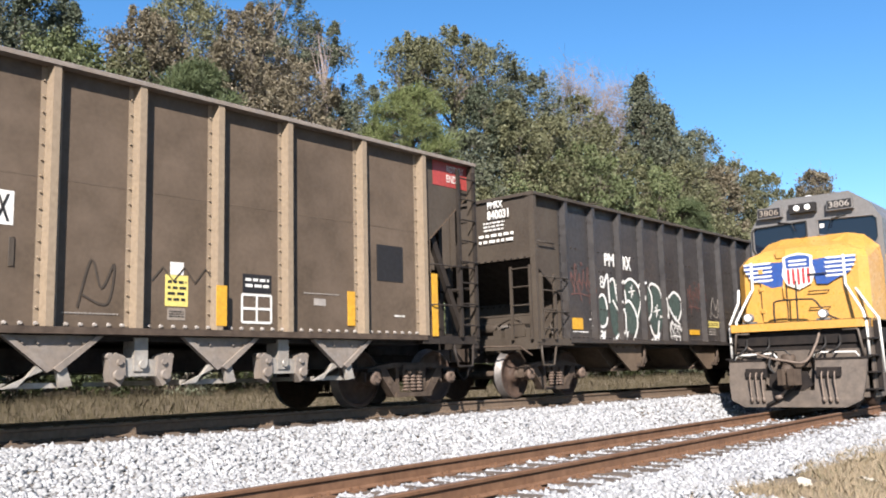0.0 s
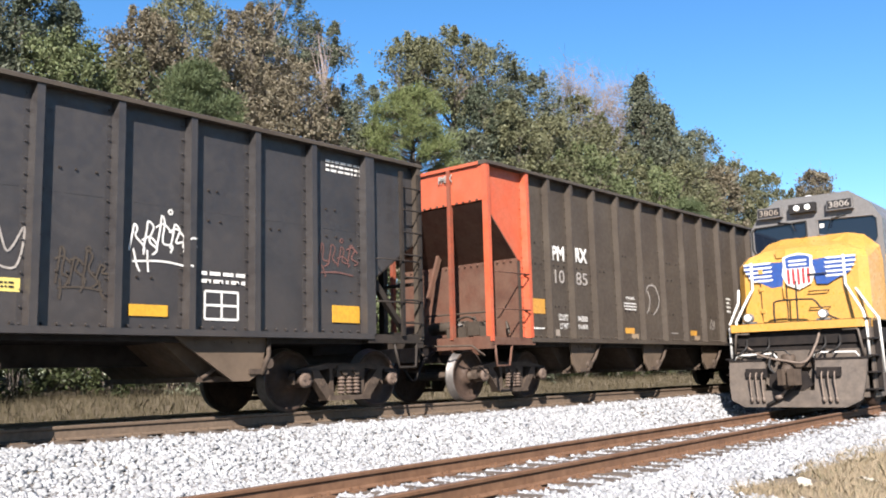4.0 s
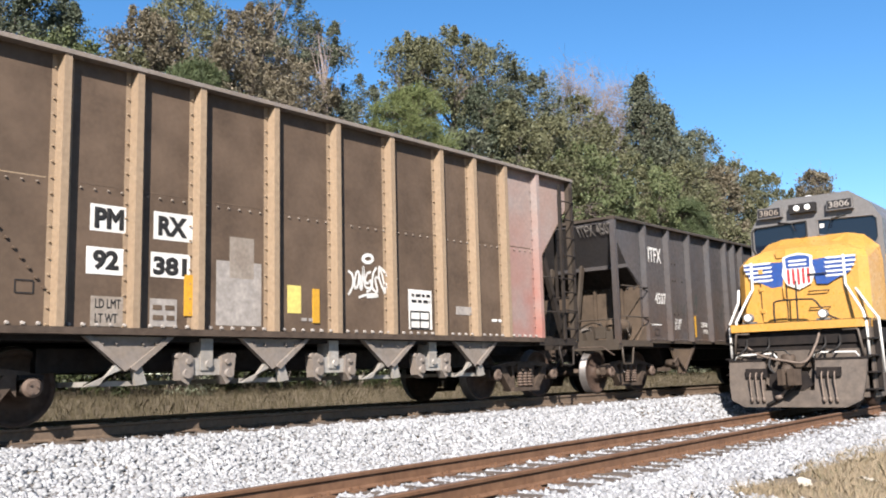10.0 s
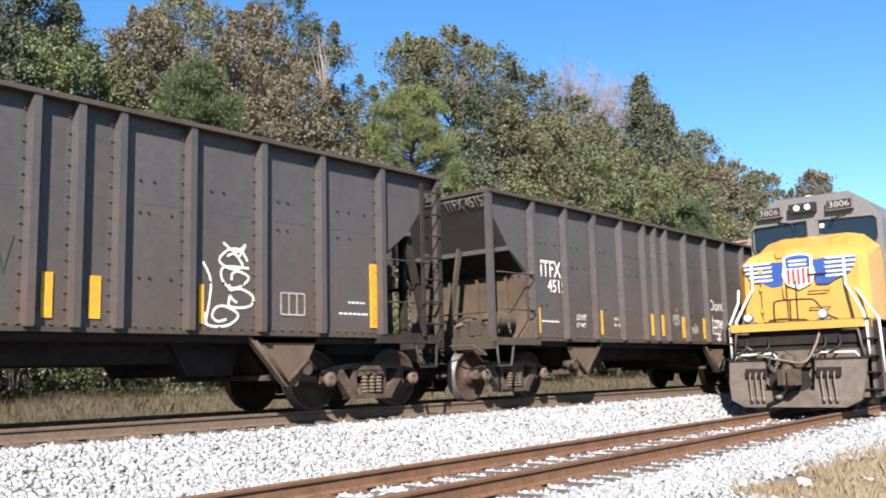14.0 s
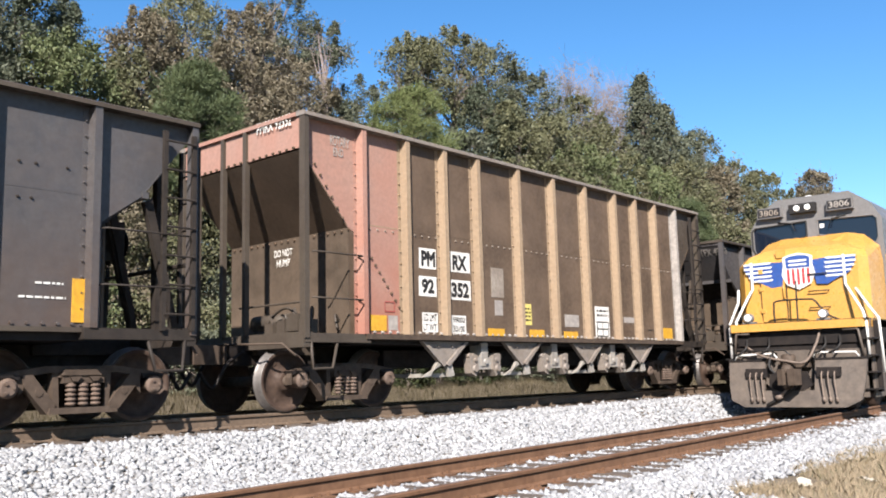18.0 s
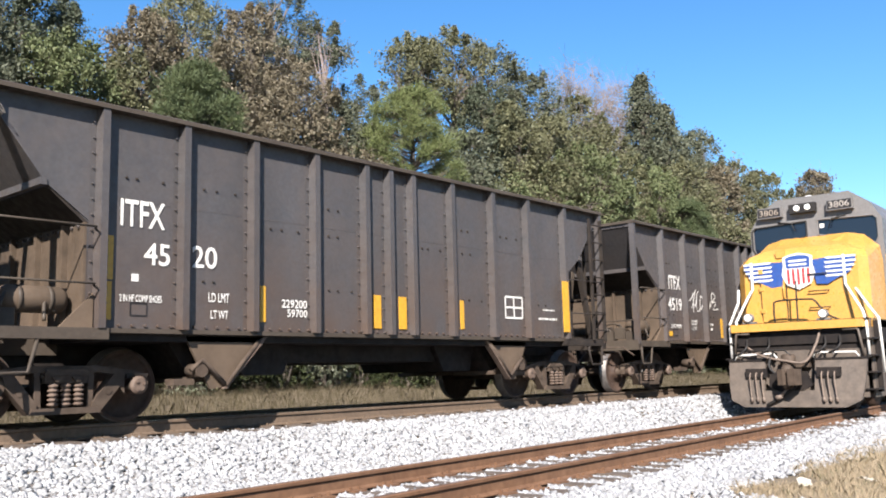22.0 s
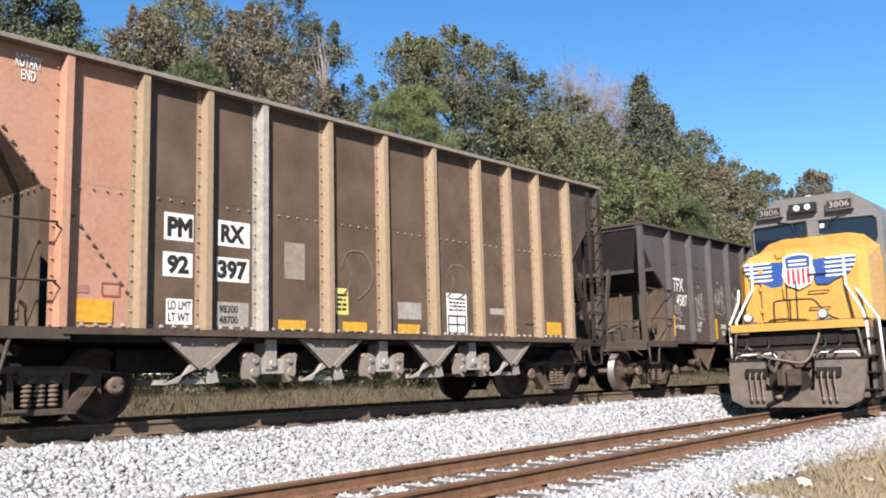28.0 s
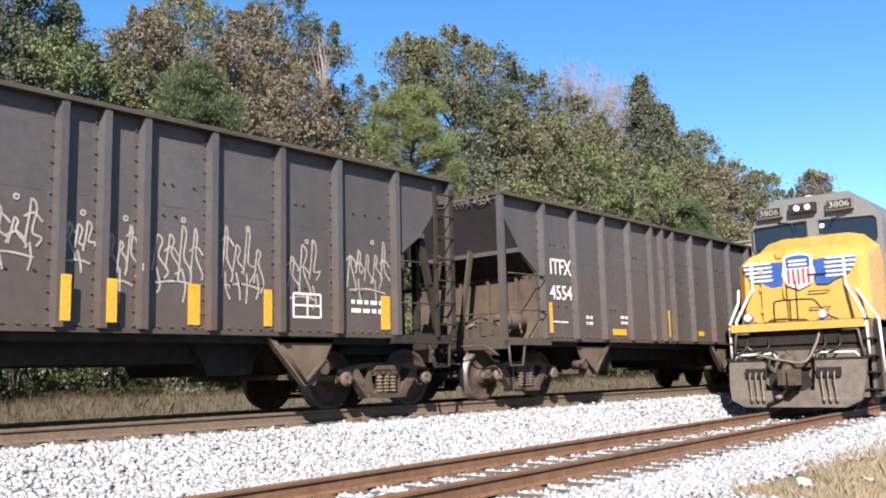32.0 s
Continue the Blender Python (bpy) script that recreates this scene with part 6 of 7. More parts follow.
def stroke(bm, pts, w, y=0.0):
    """A painted ribbon of width w through points in x and z; each lies a hair above the one before."""
    LIFT[0] = (LIFT[0] + 1) % 9
    y -= 0.0004 * LIFT[0]
    pts = [p for i, p in enumerate(pts) if i == 0 or math.dist(p, pts[i - 1]) > 1e-4]
    rows = []
    for i, p in enumerate(pts):
        a, b = pts[max(i - 1, 0)], pts[min(i + 1, len(pts) - 1)]
        d = math.dist(a, b) or 1.0
        nx, nz = -(b[1] - a[1]) / d * w / 2, (b[0] - a[0]) / d * w / 2
        rows.append((bm.verts.new((p[0] - nx, y, p[1] - nz)), bm.verts.new((p[0] + nx, y, p[1] + nz))))
    for (a, b), (c, d) in zip(rows, rows[1:]):
        bm.faces.new((a, c, d, b))


# Strokes of two sprayed scrawls, as shares of their width and height.
SPRAYED = {
    "script": (
            [(-0.5, -0.05), (-0.43, 0.06), (-0.3, 0.35), (-0.24, 0.47), (-0.28, 0.35), (-0.36, -0.08), (-0.43, -0.32)],
            [(-0.37, 0.31), (-0.36, -0.1), (-0.37, -0.49)],
            [(-0.37, -0.13), (-0.31, -0.21), (-0.28, -0.12), (-0.25, 0.13)],
            [(-0.18, 0.4), (-0.23, 0.25), (-0.26, -0.13), (-0.24, -0.42), (-0.17, -0.4), (-0.14, -0.29)],
            [(-0.04, 0.04), (-0.08, 0.21), (-0.12, 0.15), (-0.14, -0.17), (-0.11, -0.35), (-0.05, -0.13), (0.0, 0.12), (0.04, -0.12)],
            [(0.09, 0.02), (0.1, -0.29), (0.13, -0.31), (0.15, 0.02), (0.16, -0.27), (0.19, -0.25), (0.21, 0.0), (0.22, -0.21), (0.25, -0.08)],
            [(0.26, -0.04), (0.28, 0.35), (0.34, 0.38), (0.4, 0.25), (0.34, 0.12), (0.27, -0.04), (0.37, 0.02), (0.4, -0.08), (0.32, -0.27), (0.34, -0.33), (0.49, -0.27)],
    ),
    "curl": (
            [(-0.49, 0.1), (-0.41, 0.02), (-0.4, -0.19), (-0.49, -0.4)],
            [(-0.37, -0.12), (-0.33, 0.08), (-0.28, 0.08), (-0.3, -0.17), (-0.36, -0.25), (-0.37, -0.12)],
            [(-0.25, 0.04), (-0.26, -0.21), (-0.23, -0.23), (-0.19, 0.23), (-0.17, -0.17), (-0.07, -0.23)],
            [(-0.04, 0.12), (-0.12, 0.08), (-0.16, -0.06), (-0.12, -0.13), (-0.04, -0.06), (-0.06, -0.25), (-0.14, -0.31)],
            [(0.07, 0.23), (0.0, 0.08), (-0.02, -0.21), (0.08, -0.29), (0.04, -0.02), (0.1, 0.02)],
            [(0.13, 0.27), (0.12, 0.0), (0.24, -0.31), (0.2, 0.0), (0.15, 0.23), (0.28, 0.08), (0.33, -0.08), (0.23, -0.13), (0.31, -0.21), (0.38, -0.46)],
            [(0.5, 0.04), (0.45, -0.06), (0.4, -0.38)],
            [(-0.29, -0.44), (-0.16, -0.38), (0.04, -0.35), (0.07, -0.39), (-0.13, -0.42)],
    ),
}


def tag_paths(style, w, h, r):
    """The lines of a scrawl in a box of w by h about the middle."""
    lines = []
    if style == "arch":
        lines.append(smooth_path([(-w * 0.5, h * 0.1), (-w * 0.3, h * 0.45), (w * 0.2, h * 0.48), (w * 0.48, h * 0.1), (w * 0.35, -h * 0.25), (0, -h * 0.5)]))
        lines.append(smooth_path([(-w * 0.35, h * 0.3), (-w * 0.2, h * 0.05), (-w * 0.3, -h * 0.3), (-w * 0.45, -h * 0.45)]))
    elif style == "loop":
        lines.append(smooth_path([(-w * 0.4, -h * 0.5), (-w * 0.1, h * 0.45), (w * 0.15, -h * 0.1), (w * 0.45, h * 0.4), (w * 0.3, -h * 0.4), (-w * 0.3, -h * 0.25)]))
    elif style == "zig":
        lines.append([(-w / 2 + w * i / 7, h * (0.45 if i % 2 else -0.4) * r.uniform(0.6, 1)) for i in range(8)])
    elif style == "star":
        for a in (0, 60, 120):
            c, s = math.cos(radians(a)) / 2, math.sin(radians(a)) / 2
            lines.append([(-w * c, -h * s), (w * c, h * s)])
    elif style in ("script", "curl"):
        for keys in SPRAYED[style]:
            lines.append(smooth_path([(u * w, v * h) for u, v in keys], 5))
        if style == "curl":
            for k in (0.11, 0.085):
                lines.append([(w * (-0.1 + k * math.cos(t * 0.524)), h * (0.40 + k * 0.85 * math.sin(t * 0.524 + 0.15))) for t in range(13)])
    elif style == "hand":
        n = max(4, round(w / (h * 0.42)))
        x = -w / 2
        keys = [(x, -h * 0.35)]
        for i in range(n):
            u = w / n
            keys += [(x + u * 0.35, h * r.uniform(0.1, 0.5)), (x + u * 0.55, -h * r.uniform(0.1, 0.45)), (x + u * 0.9, h * r.uniform(-0.2, 0.2))]
            x += u
        lines.append(smooth_path(keys, 5))
        lines.append(smooth_path([(-w * 0.35, h * 0.5), (-w * 0.42, -h * 0.5), (-w * 0.25, -h * 0.1)]))
    elif style == "fancy":
        for k in range(4):
            cx, cz = w * r.uniform(-0.25, 0.25), h * (0.3 - 0.22 * k)
            lines.append(smooth_path([(cx + w * r.uniform(0.15, 0.4) * math.cos(a * 1.1 + k) * (1 - a / 14), cz + h * 0.16 * math.sin(a * 1.1 + k) * (1 - a / 14)) for a in range(9)], 4))
        for s in (-1, 1):
            lines.append(smooth_path([(s * w * 0.5, h * 0.25), (s * w * 0.38, 0), (s * w * 0.46, -h * 0.48)]))
        lines.append(smooth_path([(-w * 0.2, h * 0.5), (0, h * 0.4), (w * 0.15, h * 0.5), (w * 0.05, h * 0.35)]))
    else:
        # tall upright strokes tied by loops, thinner ones running down below them
        n = max(3, round(w / 0.17))
        u = w / n
        line = []
        for i in range(n):
            x = -w / 2 + u * i
            top, low = h * r.uniform(0.18, 0.5), -h * r.uniform(0.02, 0.24)
            line = [(x, low), (x + u * 0.25, top * 0.6), (x + u * 0.35, top), (x + u * r.uniform(0.5, 0.8), top * 0.75), (x + u * 0.45, h * r.uniform(0.0, 0.1)), (x + u * r.uniform(0.9, 1.25), low + h * r.uniform(0.0, 0.12)), (x + u * r.uniform(0.6, 1.1), low * r.uniform(1.1, 1.7))]
            lines.append(smooth_path(line, 4))
            if r.random() < 0.55:
                z = h * r.uniform(-0.05, 0.3)
                lines.append(smooth_path([(x - u * 0.1, z), (x + u * 0.5, z + h * 0.06), (x + u * 1.1, z - h * 0.05)], 4))
            if r.random() < 0.45:
                lines.append(smooth_path([(x + u * 0.3, -h * 0.1), (x + u * r.uniform(0.3, 0.7), -h * 0.3), (x + u * r.uniform(0.2, 0.8), -h * r.uniform(0.36, 0.5))], 3))
        lines.append(smooth_path([(-w * 0.45, -h * 0.27), (0, -h * 0.24), (w * 0.4, -h * 0.29)], 4))
        lines.append([(w * 0.1 + 0.03 * math.cos(a), h * 0.46 + 0.03 * math.sin(a)) for a in (0, 1.05, 2.1, 3.15, 4.2, 5.25, 6.28)])
    return lines


# strokes of the bubble letters, in shares of the whole width and height
BUBBLE = [
    [[(-0.44, 0.10), (-0.405, 0.14), (-0.375, 0.08), (-0.36, -0.05)], [(-0.36, -0.15), (-0.377, -0.24), (-0.41, -0.28), (-0.44, -0.27)], [(-0.44, -0.33), (-0.41, -0.37), (-0.39, -0.46)]],
    [[(-0.39, 0.23), (-0.345, 0.41), (-0.335, 0.23), (-0.33, 0.04)], [(-0.32, 0.32), (-0.295, 0.36), (-0.273, 0.34), (-0.257, 0.19), (-0.24, 0.04)], [(-0.257, 0.24), (-0.23, 0.33), (-0.18, 0.39)], [(-0.297, 0.08), (-0.233, -0.05), (-0.183, 0.11)], [(-0.233, -0.05), (-0.206, -0.2), (-0.233, -0.35), (-0.32, -0.46)]],
    [[(-0.163, 0.32), (-0.09, 0.39), (-0.01, 0.31), (0.023, 0.12), (-0.027, -0.14)], [(-0.163, 0.23), (-0.147, 0.08)], [(-0.164, 0.05), (-0.11, 0.08), (-0.047, -0.06), (-0.03, -0.24), (-0.084, -0.45)]],
    [[(0.0, 0.30), (0.04, 0.35), (0.09, 0.35)], [(0.123, 0.31), (0.157, 0.15), (0.14, -0.07), (0.09, -0.18)]],
    [[(0.13, 0.32), (0.17, 0.36), (0.25, 0.3), (0.29, 0.11), (0.296, -0.13)], [(0.122, -0.23), (0.152, -0.35), (0.204, -0.37), (0.235, -0.16)], [(0.25, -0.1), (0.354, -0.075)]],
    [[(0.37, 0.18), (0.45, 0.27), (0.53, 0.17), (0.527, -0.01), (0.473, -0.15), (0.41, -0.05), (0.366, 0.06)]],
]
BUBBLE_FILL = [(-0.405, -0.08, 0.05, 0.2), (-0.26, -0.03, 0.075, 0.38), (-0.09, 0.0, 0.09, 0.37), (0.07, 0.09, 0.085, 0.24), (0.2, 0.0, 0.085, 0.34), (0.45, 0.06, 0.075, 0.19)]


def throw_up(car, x, z, w, h):
    """Large bubble letters: dark green fills with white outlines."""
    for i, (cu, cv, ru, rv) in enumerate(BUBBLE_FILL):
        def fill(bm):
            ring = [(2 * math.pi * a / 28) for a in range(28)]
            bm.faces.new([bm.verts.new((x + w * (cu + ru * (1 + 0.07 * math.sin(3 * t + i)) * math.cos(t)), -PANEL - 0.004 - i * 0.0006, z + h * (cv + rv * math.sin(t)))) for t in ring])
        make("graffiti_fill", fill, M["teal"], car, "dark green spray-painted bubble letter")
    for letter in BUBBLE:
        def outline(bm):
            for line in letter:
                path = smooth_path([(x + w * u, z + h * v) for u, v in line], 14)
                stroke(bm, path, 0.058, -PANEL - 0.0085)
                for r in TUB:
                    over = [p for p in path if abs(p[0] - r) < 0.05]
                    if len(over) > 1:
                        stroke(bm, over, 0.05, -SIDE - 0.001)
        make("graffiti_outline", outline, M["white"], car, "white spray-painted outline")["kind"] = "stuff"
    for u, v, k in ((-0.08, 0.22, 0.15), (0.21, -0.02, 0.15), (0.40, -0.18, 0.08)):
        def star(bm):
            for a, q in ((78, 1.0), (10, 1.0), (-60, 0.7)):
                c, s = k * q * math.cos(radians(a)), k * q * math.sin(radians(a))
                stroke(bm, [(x + w * u - c, z + h * v - s), (x + w * u + c, z + h * v + s)], 0.03, -PANEL - 0.0085)
        make("graffiti_star", star, M["white"], car)["kind"] = "stuff"
    def eight(bm):
        for zz in (0.34, 0.27):
            stroke(bm, [(x + w * (-0.405 + 0.016 * math.cos(t * 0.52)), z + h * (zz + 0.034 * math.sin(t * 0.52))) for t in range(13)], 0.035, -PANEL - 0.0085)
    make("graffiti_figure", eight, M["white"], car)["kind"] = "stuff"
    def feet(bm):
        for u, ww in ((-0.43, 0.05), (-0.215, 0.09), (0.175, 0.07)):
            bm.faces.new([bm.verts.new((x + w * (u + p), -PANEL - 0.0095, z + h * q)) for p, q in ((-ww, -0.45), (ww * 0.6, -0.46), (ww * 0.9, -0.32), (ww * 0.1, -0.37))])
    make("graffiti_feet", feet, M["white"], car)["kind"] = "stuff"


LAYER = [0]


def mark(index, kind, text, colour, x, z, w, h):
    """One sticker, stencil or scrawl on the near side of a car, or on its leading end."""
    car = CARS[index][0]
    LAYER[0] += 1
    stakes = {0: WIDE, 1: TUB, 2: LONG, 3: RAPID, 6: RAPID, 9: RAPID, 12: RAPID}.get(index, PAIR)
    on_stake = [r for r in stakes if kind == "rect" and colour == "yellow" and w < 0.22 and abs(x - 0.09 - r) < 0.05 + w / 2]
    off = {"rect": 0.004, "bars": 0.0095, "text": 0.0095, "frame": 0.0095, "tag": 0.0085, "end": 0.006}[kind]
    if kind == "end" and CARS_TOP[index] < 3.8:
        # lettered on the slope sheet
        k = (3.62 - z) / 0.87
        m = Matrix.Translation((0.68 * k - 0.012, x, z - 0.01)) @ Matrix.Rotation(radians(-38), 4, "Y") @ Matrix.Rotation(radians(-90), 4, "Z") @ Matrix.Rotation(radians(90), 4, "X")
    elif kind == "end":
        m = Matrix.Translation((-0.03 - off if z > 2.6 else ends_low(index) - off, x, z)) @ Matrix.Rotation(radians(-90), 4, "Z") @ Matrix.Rotation(radians(90), 4, "X")
    else:
        m = Matrix.Translation((x, -PANEL - off, z)) @ Matrix.Rotation(radians(90), 4, "X")
    if isinstance(text, int):
        r = random.Random(LAYER[0])
        def rows(bm):
            for i in range(text):
                hh = h / text
                zz = h / 2 - hh * (i + 0.5)
                u = -w / 2
                while u < w / 2 - 0.01:
                    k = min(w / 2, u + hh * r.uniform(0.5, 1.7))
                    vs = [bm.verts.new(p) for p in ((u, zz - hh * 0.24, 0), (k, zz - hh * 0.24, 0), (k, zz + hh * 0.24, 0), (u, zz + hh * 0.24, 0))]
                    bm.faces.new(vs)
                    u = k + hh * 0.35
        ob = make("stencil_text", rows, M[colour], car)
        ob["kind"] = "stuff"
        ob.matrix_basis = m
    elif on_stake:
        c = min(max(x - 0.09, on_stake[0] + 0.045 - w / 2), on_stake[0] + 0.035 + w / 2)
        make("reflector", lambda bm: box(bm, c - w / 2, c + w / 2, -SIDE - 0.006, -SIDE + 0.012, z - h / 2, z + h / 2), M["yellow"], car, "yellow reflective strip")
    elif kind == "rect":
        make({"yellow": "reflector", "amber": "reflector", "lemon": "sticker", "soot": "paint_patch", "pale": "paint_patch", "dull": "paint_patch"}.get(colour, "plate"), lambda bm: box(bm, x - w / 2, x + w / 2, -PANEL - (0.016 if colour == "yellow" else 0.003) - 0.0011 * (LAYER[0] % 5), -PANEL + 0.002, z - h / 2, z + h / 2), M[colour], car, {"yellow": "yellow reflective strip", "amber": "dusty amber reflective strip", "lemon": "pale yellow sticker"}.get(colour, ""))
    elif kind in ("text", "end"):
        base = lettering(text)
        key = ("type", text, colour)
        if key not in SHARED:
            me = base.copy()
            me.materials.clear()
            me.materials.append(M[colour])
            SHARED[key] = me
        put("lettering", SHARED[key], car, m=m @ Matrix.Diagonal((w, h, 0.05, 1)))
    elif kind == "frame":
        def grid(bm):
            t = min(w, h) * 0.09
            nx, ny = int(text[0]), int(text[2])
            for i in range(nx + 1):
                u = -w / 2 + w * i / nx
                stroke(bm, [(x + u, z - h / 2), (x + u, z + h / 2)], t, -PANEL - off)
            for j in range(ny + 1):
                v = -h / 2 + h * j / ny
                stroke(bm, [(x - w / 2, z + v), (x + w / 2, z + v)], t, -PANEL - off)
        make("stencil_box", grid, M[colour], car)["kind"] = "stuff"
    elif text == "throw":
        throw_up(car, x, z, w, h)
    else:
        r = random.Random(LAYER[0] * 7)
        bm = bmesh.new()
        ribs = {1: TUB, 0: WIDE, 3: RAPID, 9: RAPID}.get(index, PAIR)
        for line in tag_paths(text, w, h, r):
            fine = [(x + a[0] + (b[0] - a[0]) * k / 6, z + a[1] + (b[1] - a[1]) * k / 6) for a, b in zip(line, line[1:]) for k in range(6)]
            for rib in ribs if text in ("script", "scrawl") and index not in (0, 3, 9) else ():
                run = [p for p in fine if abs(p[0] - rib) < 0.047]
                if len(run) > 1 and all(math.dist(p, q) < 0.1 for p, q in zip(run, run[1:])):
                    stroke(bm, run, 0.024, -SIDE - 0.001)
            stroke(bm, [(x + p[0], z + p[1]) for p in line], 0.038 if text == "curl" else 0.034 if text in ("hand", "fancy", "arch", "star") else 0.026, -PANEL - off)
        part("graffiti", bm, M[colour], car, "spray-painted scrawl")["kind"] = "stuff"


CARS_TOP = [4.17, 3.92, 4.30, 4.34, 3.79, 3.79, 4.34, 3.79, 3.79, 4.34, 3.79, 3.79, 4.34]


def ends_low(index):
    """Where the apron of a car's leading end stands."""
    return 1.35 if CARS_TOP[index] < 3.8 else 0.92


mark(0, "rect", "", "white", 4.53, 2.41, 0.32, 0.38)
mark(0, "text", "X", "ink", 4.57, 2.41, 0.15, 0.3)
mark(0, "rect", "", "lemon", 6.72, 1.61, 0.32, 0.39)
mark(0, "bars", 4, "ink", 6.72, 1.61, 0.26, 0.29)
mark(0, "rect", "", "white", 6.72, 1.89, 0.19, 0.16)
mark(0, "rect", "", "pale", 6.72, 1.32, 0.25, 0.15)
mark(0, "bars", 3, "ink", 6.72, 1.32, 0.21, 0.09)
mark(0, "rect", "", "yellow", 7.39, 1.44, 0.15, 0.52)
mark(0, "rect", "", "soot", 7.95, 1.77, 0.47, 0.25)
mark(0, "bars", 2, "white", 7.95, 1.78, 0.39, 0.16)
mark(0, "frame", "2x2", "white", 7.94, 1.43, 0.48, 0.37)
mark(0, "rect", "", "yellow", 9.67, 1.5, 0.14, 0.51)
mark(0, "rect", "", "soot", 10.51, 2.24, 0.58, 0.57)
mark(0, "bars", 1, "dull", 5.6, 1.29, 0.68, 0.03)
mark(0, "bars", 1, "white", 10.7, 1.42, 0.23, 0.06)
mark(0, "tag", "loop", "umber", 5.64, 1.65, 0.52, 0.59)
mark(0, "tag", "zig", "umber", 6.9, 1.82, 1.07, 0.25)
mark(0, "rect", "", "dull", 9.06, 1.57, 0.22, 0.1)
mark(0, "bars", 1, "dull", 9.09, 1.69, 0.67, 0.03)
mark(0, "text", "1", "umber", 4.68, 1.93, 0.07, 0.32)
mark(0, "rect", "", "red", 12.02, 3.9, 0.9, 0.45)
mark(0, "text", "ROTARY", "white", 12.15, 3.99, 0.45, 0.12)
mark(0, "text", "END", "white", 12.04, 3.82, 0.25, 0.13)
mark(0, "rect", "", "yellow", 11.51, 1.62, 0.13, 1.02)
mark(1, "text", "PM", "white", 2.85, 2.82, 0.41, 0.28)
mark(1, "text", "RX", "white", 3.59, 2.8, 0.36, 0.31)
mark(1, "rect", "", "yellow", 1.49, 1.43, 0.42, 0.23)
mark(1, "bars", 1, "white", 1.58, 1.27, 0.62, 0.06)
mark(1, "rect", "", "yellow", 6.67, 1.35, 0.5, 0.12)
mark(1, "rect", "", "lemon", 7.74, 1.57, 0.68, 0.15)
mark(1, "bars", 2, "ink", 7.74, 1.57, 0.54, 0.09)
mark(1, "bars", 3, "dull", 7.65, 1.38, 0.41, 0.18)
mark(1, "rect", "", "yellow", 9.62, 1.35, 0.52, 0.14)
mark(1, "rect", "", "yellow", 12.85, 1.41, 0.53, 0.25)
mark(1, "frame", "2x2", "white", 10.67, 1.45, 0.51, 0.36)
mark(1, "bars", 2, "white", 10.7, 1.81, 0.68, 0.2)
mark(1, "bars", 3, "white", 12.86, 3.62, 0.77, 0.21)
mark(1, "tag", "throw", "white", 4.03, 1.84, 3.77, 1.61)
mark(1, "tag", "scrawl", "rosespray", 1.67, 2.25, 0.77, 0.87)
mark(1, "tag", "scrawl", "rosespray", 6.75, 2.17, 0.83, 0.83)
mark(1, "tag", "scrawl", "rosespray", 12.7, 2.19, 0.75, 0.69)
mark(1, "tag", "scrawl", "white", 9.81, 2.18, 0.92, 0.9)
mark(1, "tag", "star", "white", 2.13, 1.53, 0.33, 0.34)
mark(1, "tag", "scrawl", "white", 5.69, 1.4, 0.57, 0.62)
mark(1, "tag", "loop", "dull", 7.84, 1.99, 0.58, 0.57)
mark(1, "tag", "scrawl", "umber", 8.78, 1.74, 0.63, 0.64)
mark(1, "end", "PMRX", "white", -0.69, 3.77, 0.39, 0.15)
mark(1, "end", "840031", "white", -0.75, 3.57, 0.54, 0.19)
mark(1, "end", 3, "white", -0.65, 3.35, 0.53, 0.21)
mark(1, "end", 2, "white", -0.69, 3.11, 0.86, 0.23)
mark(2, "text", "PM", "white", 2.32, 2.8, 0.44, 0.3)
mark(2, "text", "RX", "white", 3.16, 2.82, 0.46, 0.3)
mark(2, "text", "10", "dull", 2.35, 2.34, 0.34, 0.27)
mark(2, "text", "85", "dull", 3.14, 2.34, 0.44, 0.26)
mark(2, "text", "LD LMT", "white", 2.42, 1.54, 0.32, 0.12)
mark(2, "text", "LT WT", "white", 2.44, 1.37, 0.29, 0.11)
mark(2, "text", "34200", "white", 3.11, 1.53, 0.36, 0.11)
mark(2, "text", "51600", "white", 3.11, 1.37, 0.36, 0.09)
mark(2, "rect", "", "amber", 1.6, 1.73, 0.41, 0.28)
mark(2, "bars", 1, "white", 1.58, 1.31, 0.37, 0.07)
mark(2, "rect", "", "pale", 2.19, 1.24, 0.19, 0.12)
mark(2, "rect", "", "amber", 4.96, 1.33, 0.43, 0.12)
mark(2, "rect", "", "tan", 5.2, 1.21, 0.29, 0.11)
mark(2, "text", "WARNING", "white", 5.05, 2.04, 0.37, 0.07)
mark(2, "bars", 3, "white", 5.03, 1.86, 0.57, 0.19)
mark(2, "rect", "", "amber", 7.98, 1.33, 0.44, 0.12)
mark(2, "rect", "", "tan", 8.21, 1.21, 0.28, 0.11)
mark(2, "rect", "", "amber", 10.19, 1.32, 0.58, 0.16)
mark(2, "rect", "", "amber", 13.67, 1.57, 0.43, 0.28)
mark(2, "frame", "2x2", "white", 11.98, 1.45, 0.42, 0.38)
mark(2, "bars", 4, "white", 12.0, 1.92, 0.46, 0.32)
mark(2, "bars", 4, "white", 10.12, 2.09, 0.23, 0.43)
mark(2, "bars", 5, "dull", 11.18, 1.95, 0.22, 0.56)
mark(2, "bars", 3, "dull", 12.89, 1.9, 0.45, 0.29)
mark(2, "tag", "arch", "dull", 6.06, 2.04, 0.64, 0.67)
mark(2, "rect", "", "pale", 14.03, 1.48, 0.15, 0.6)
mark(2, "bars", 1, "dull", 7.03, 1.31, 0.31, 0.06)
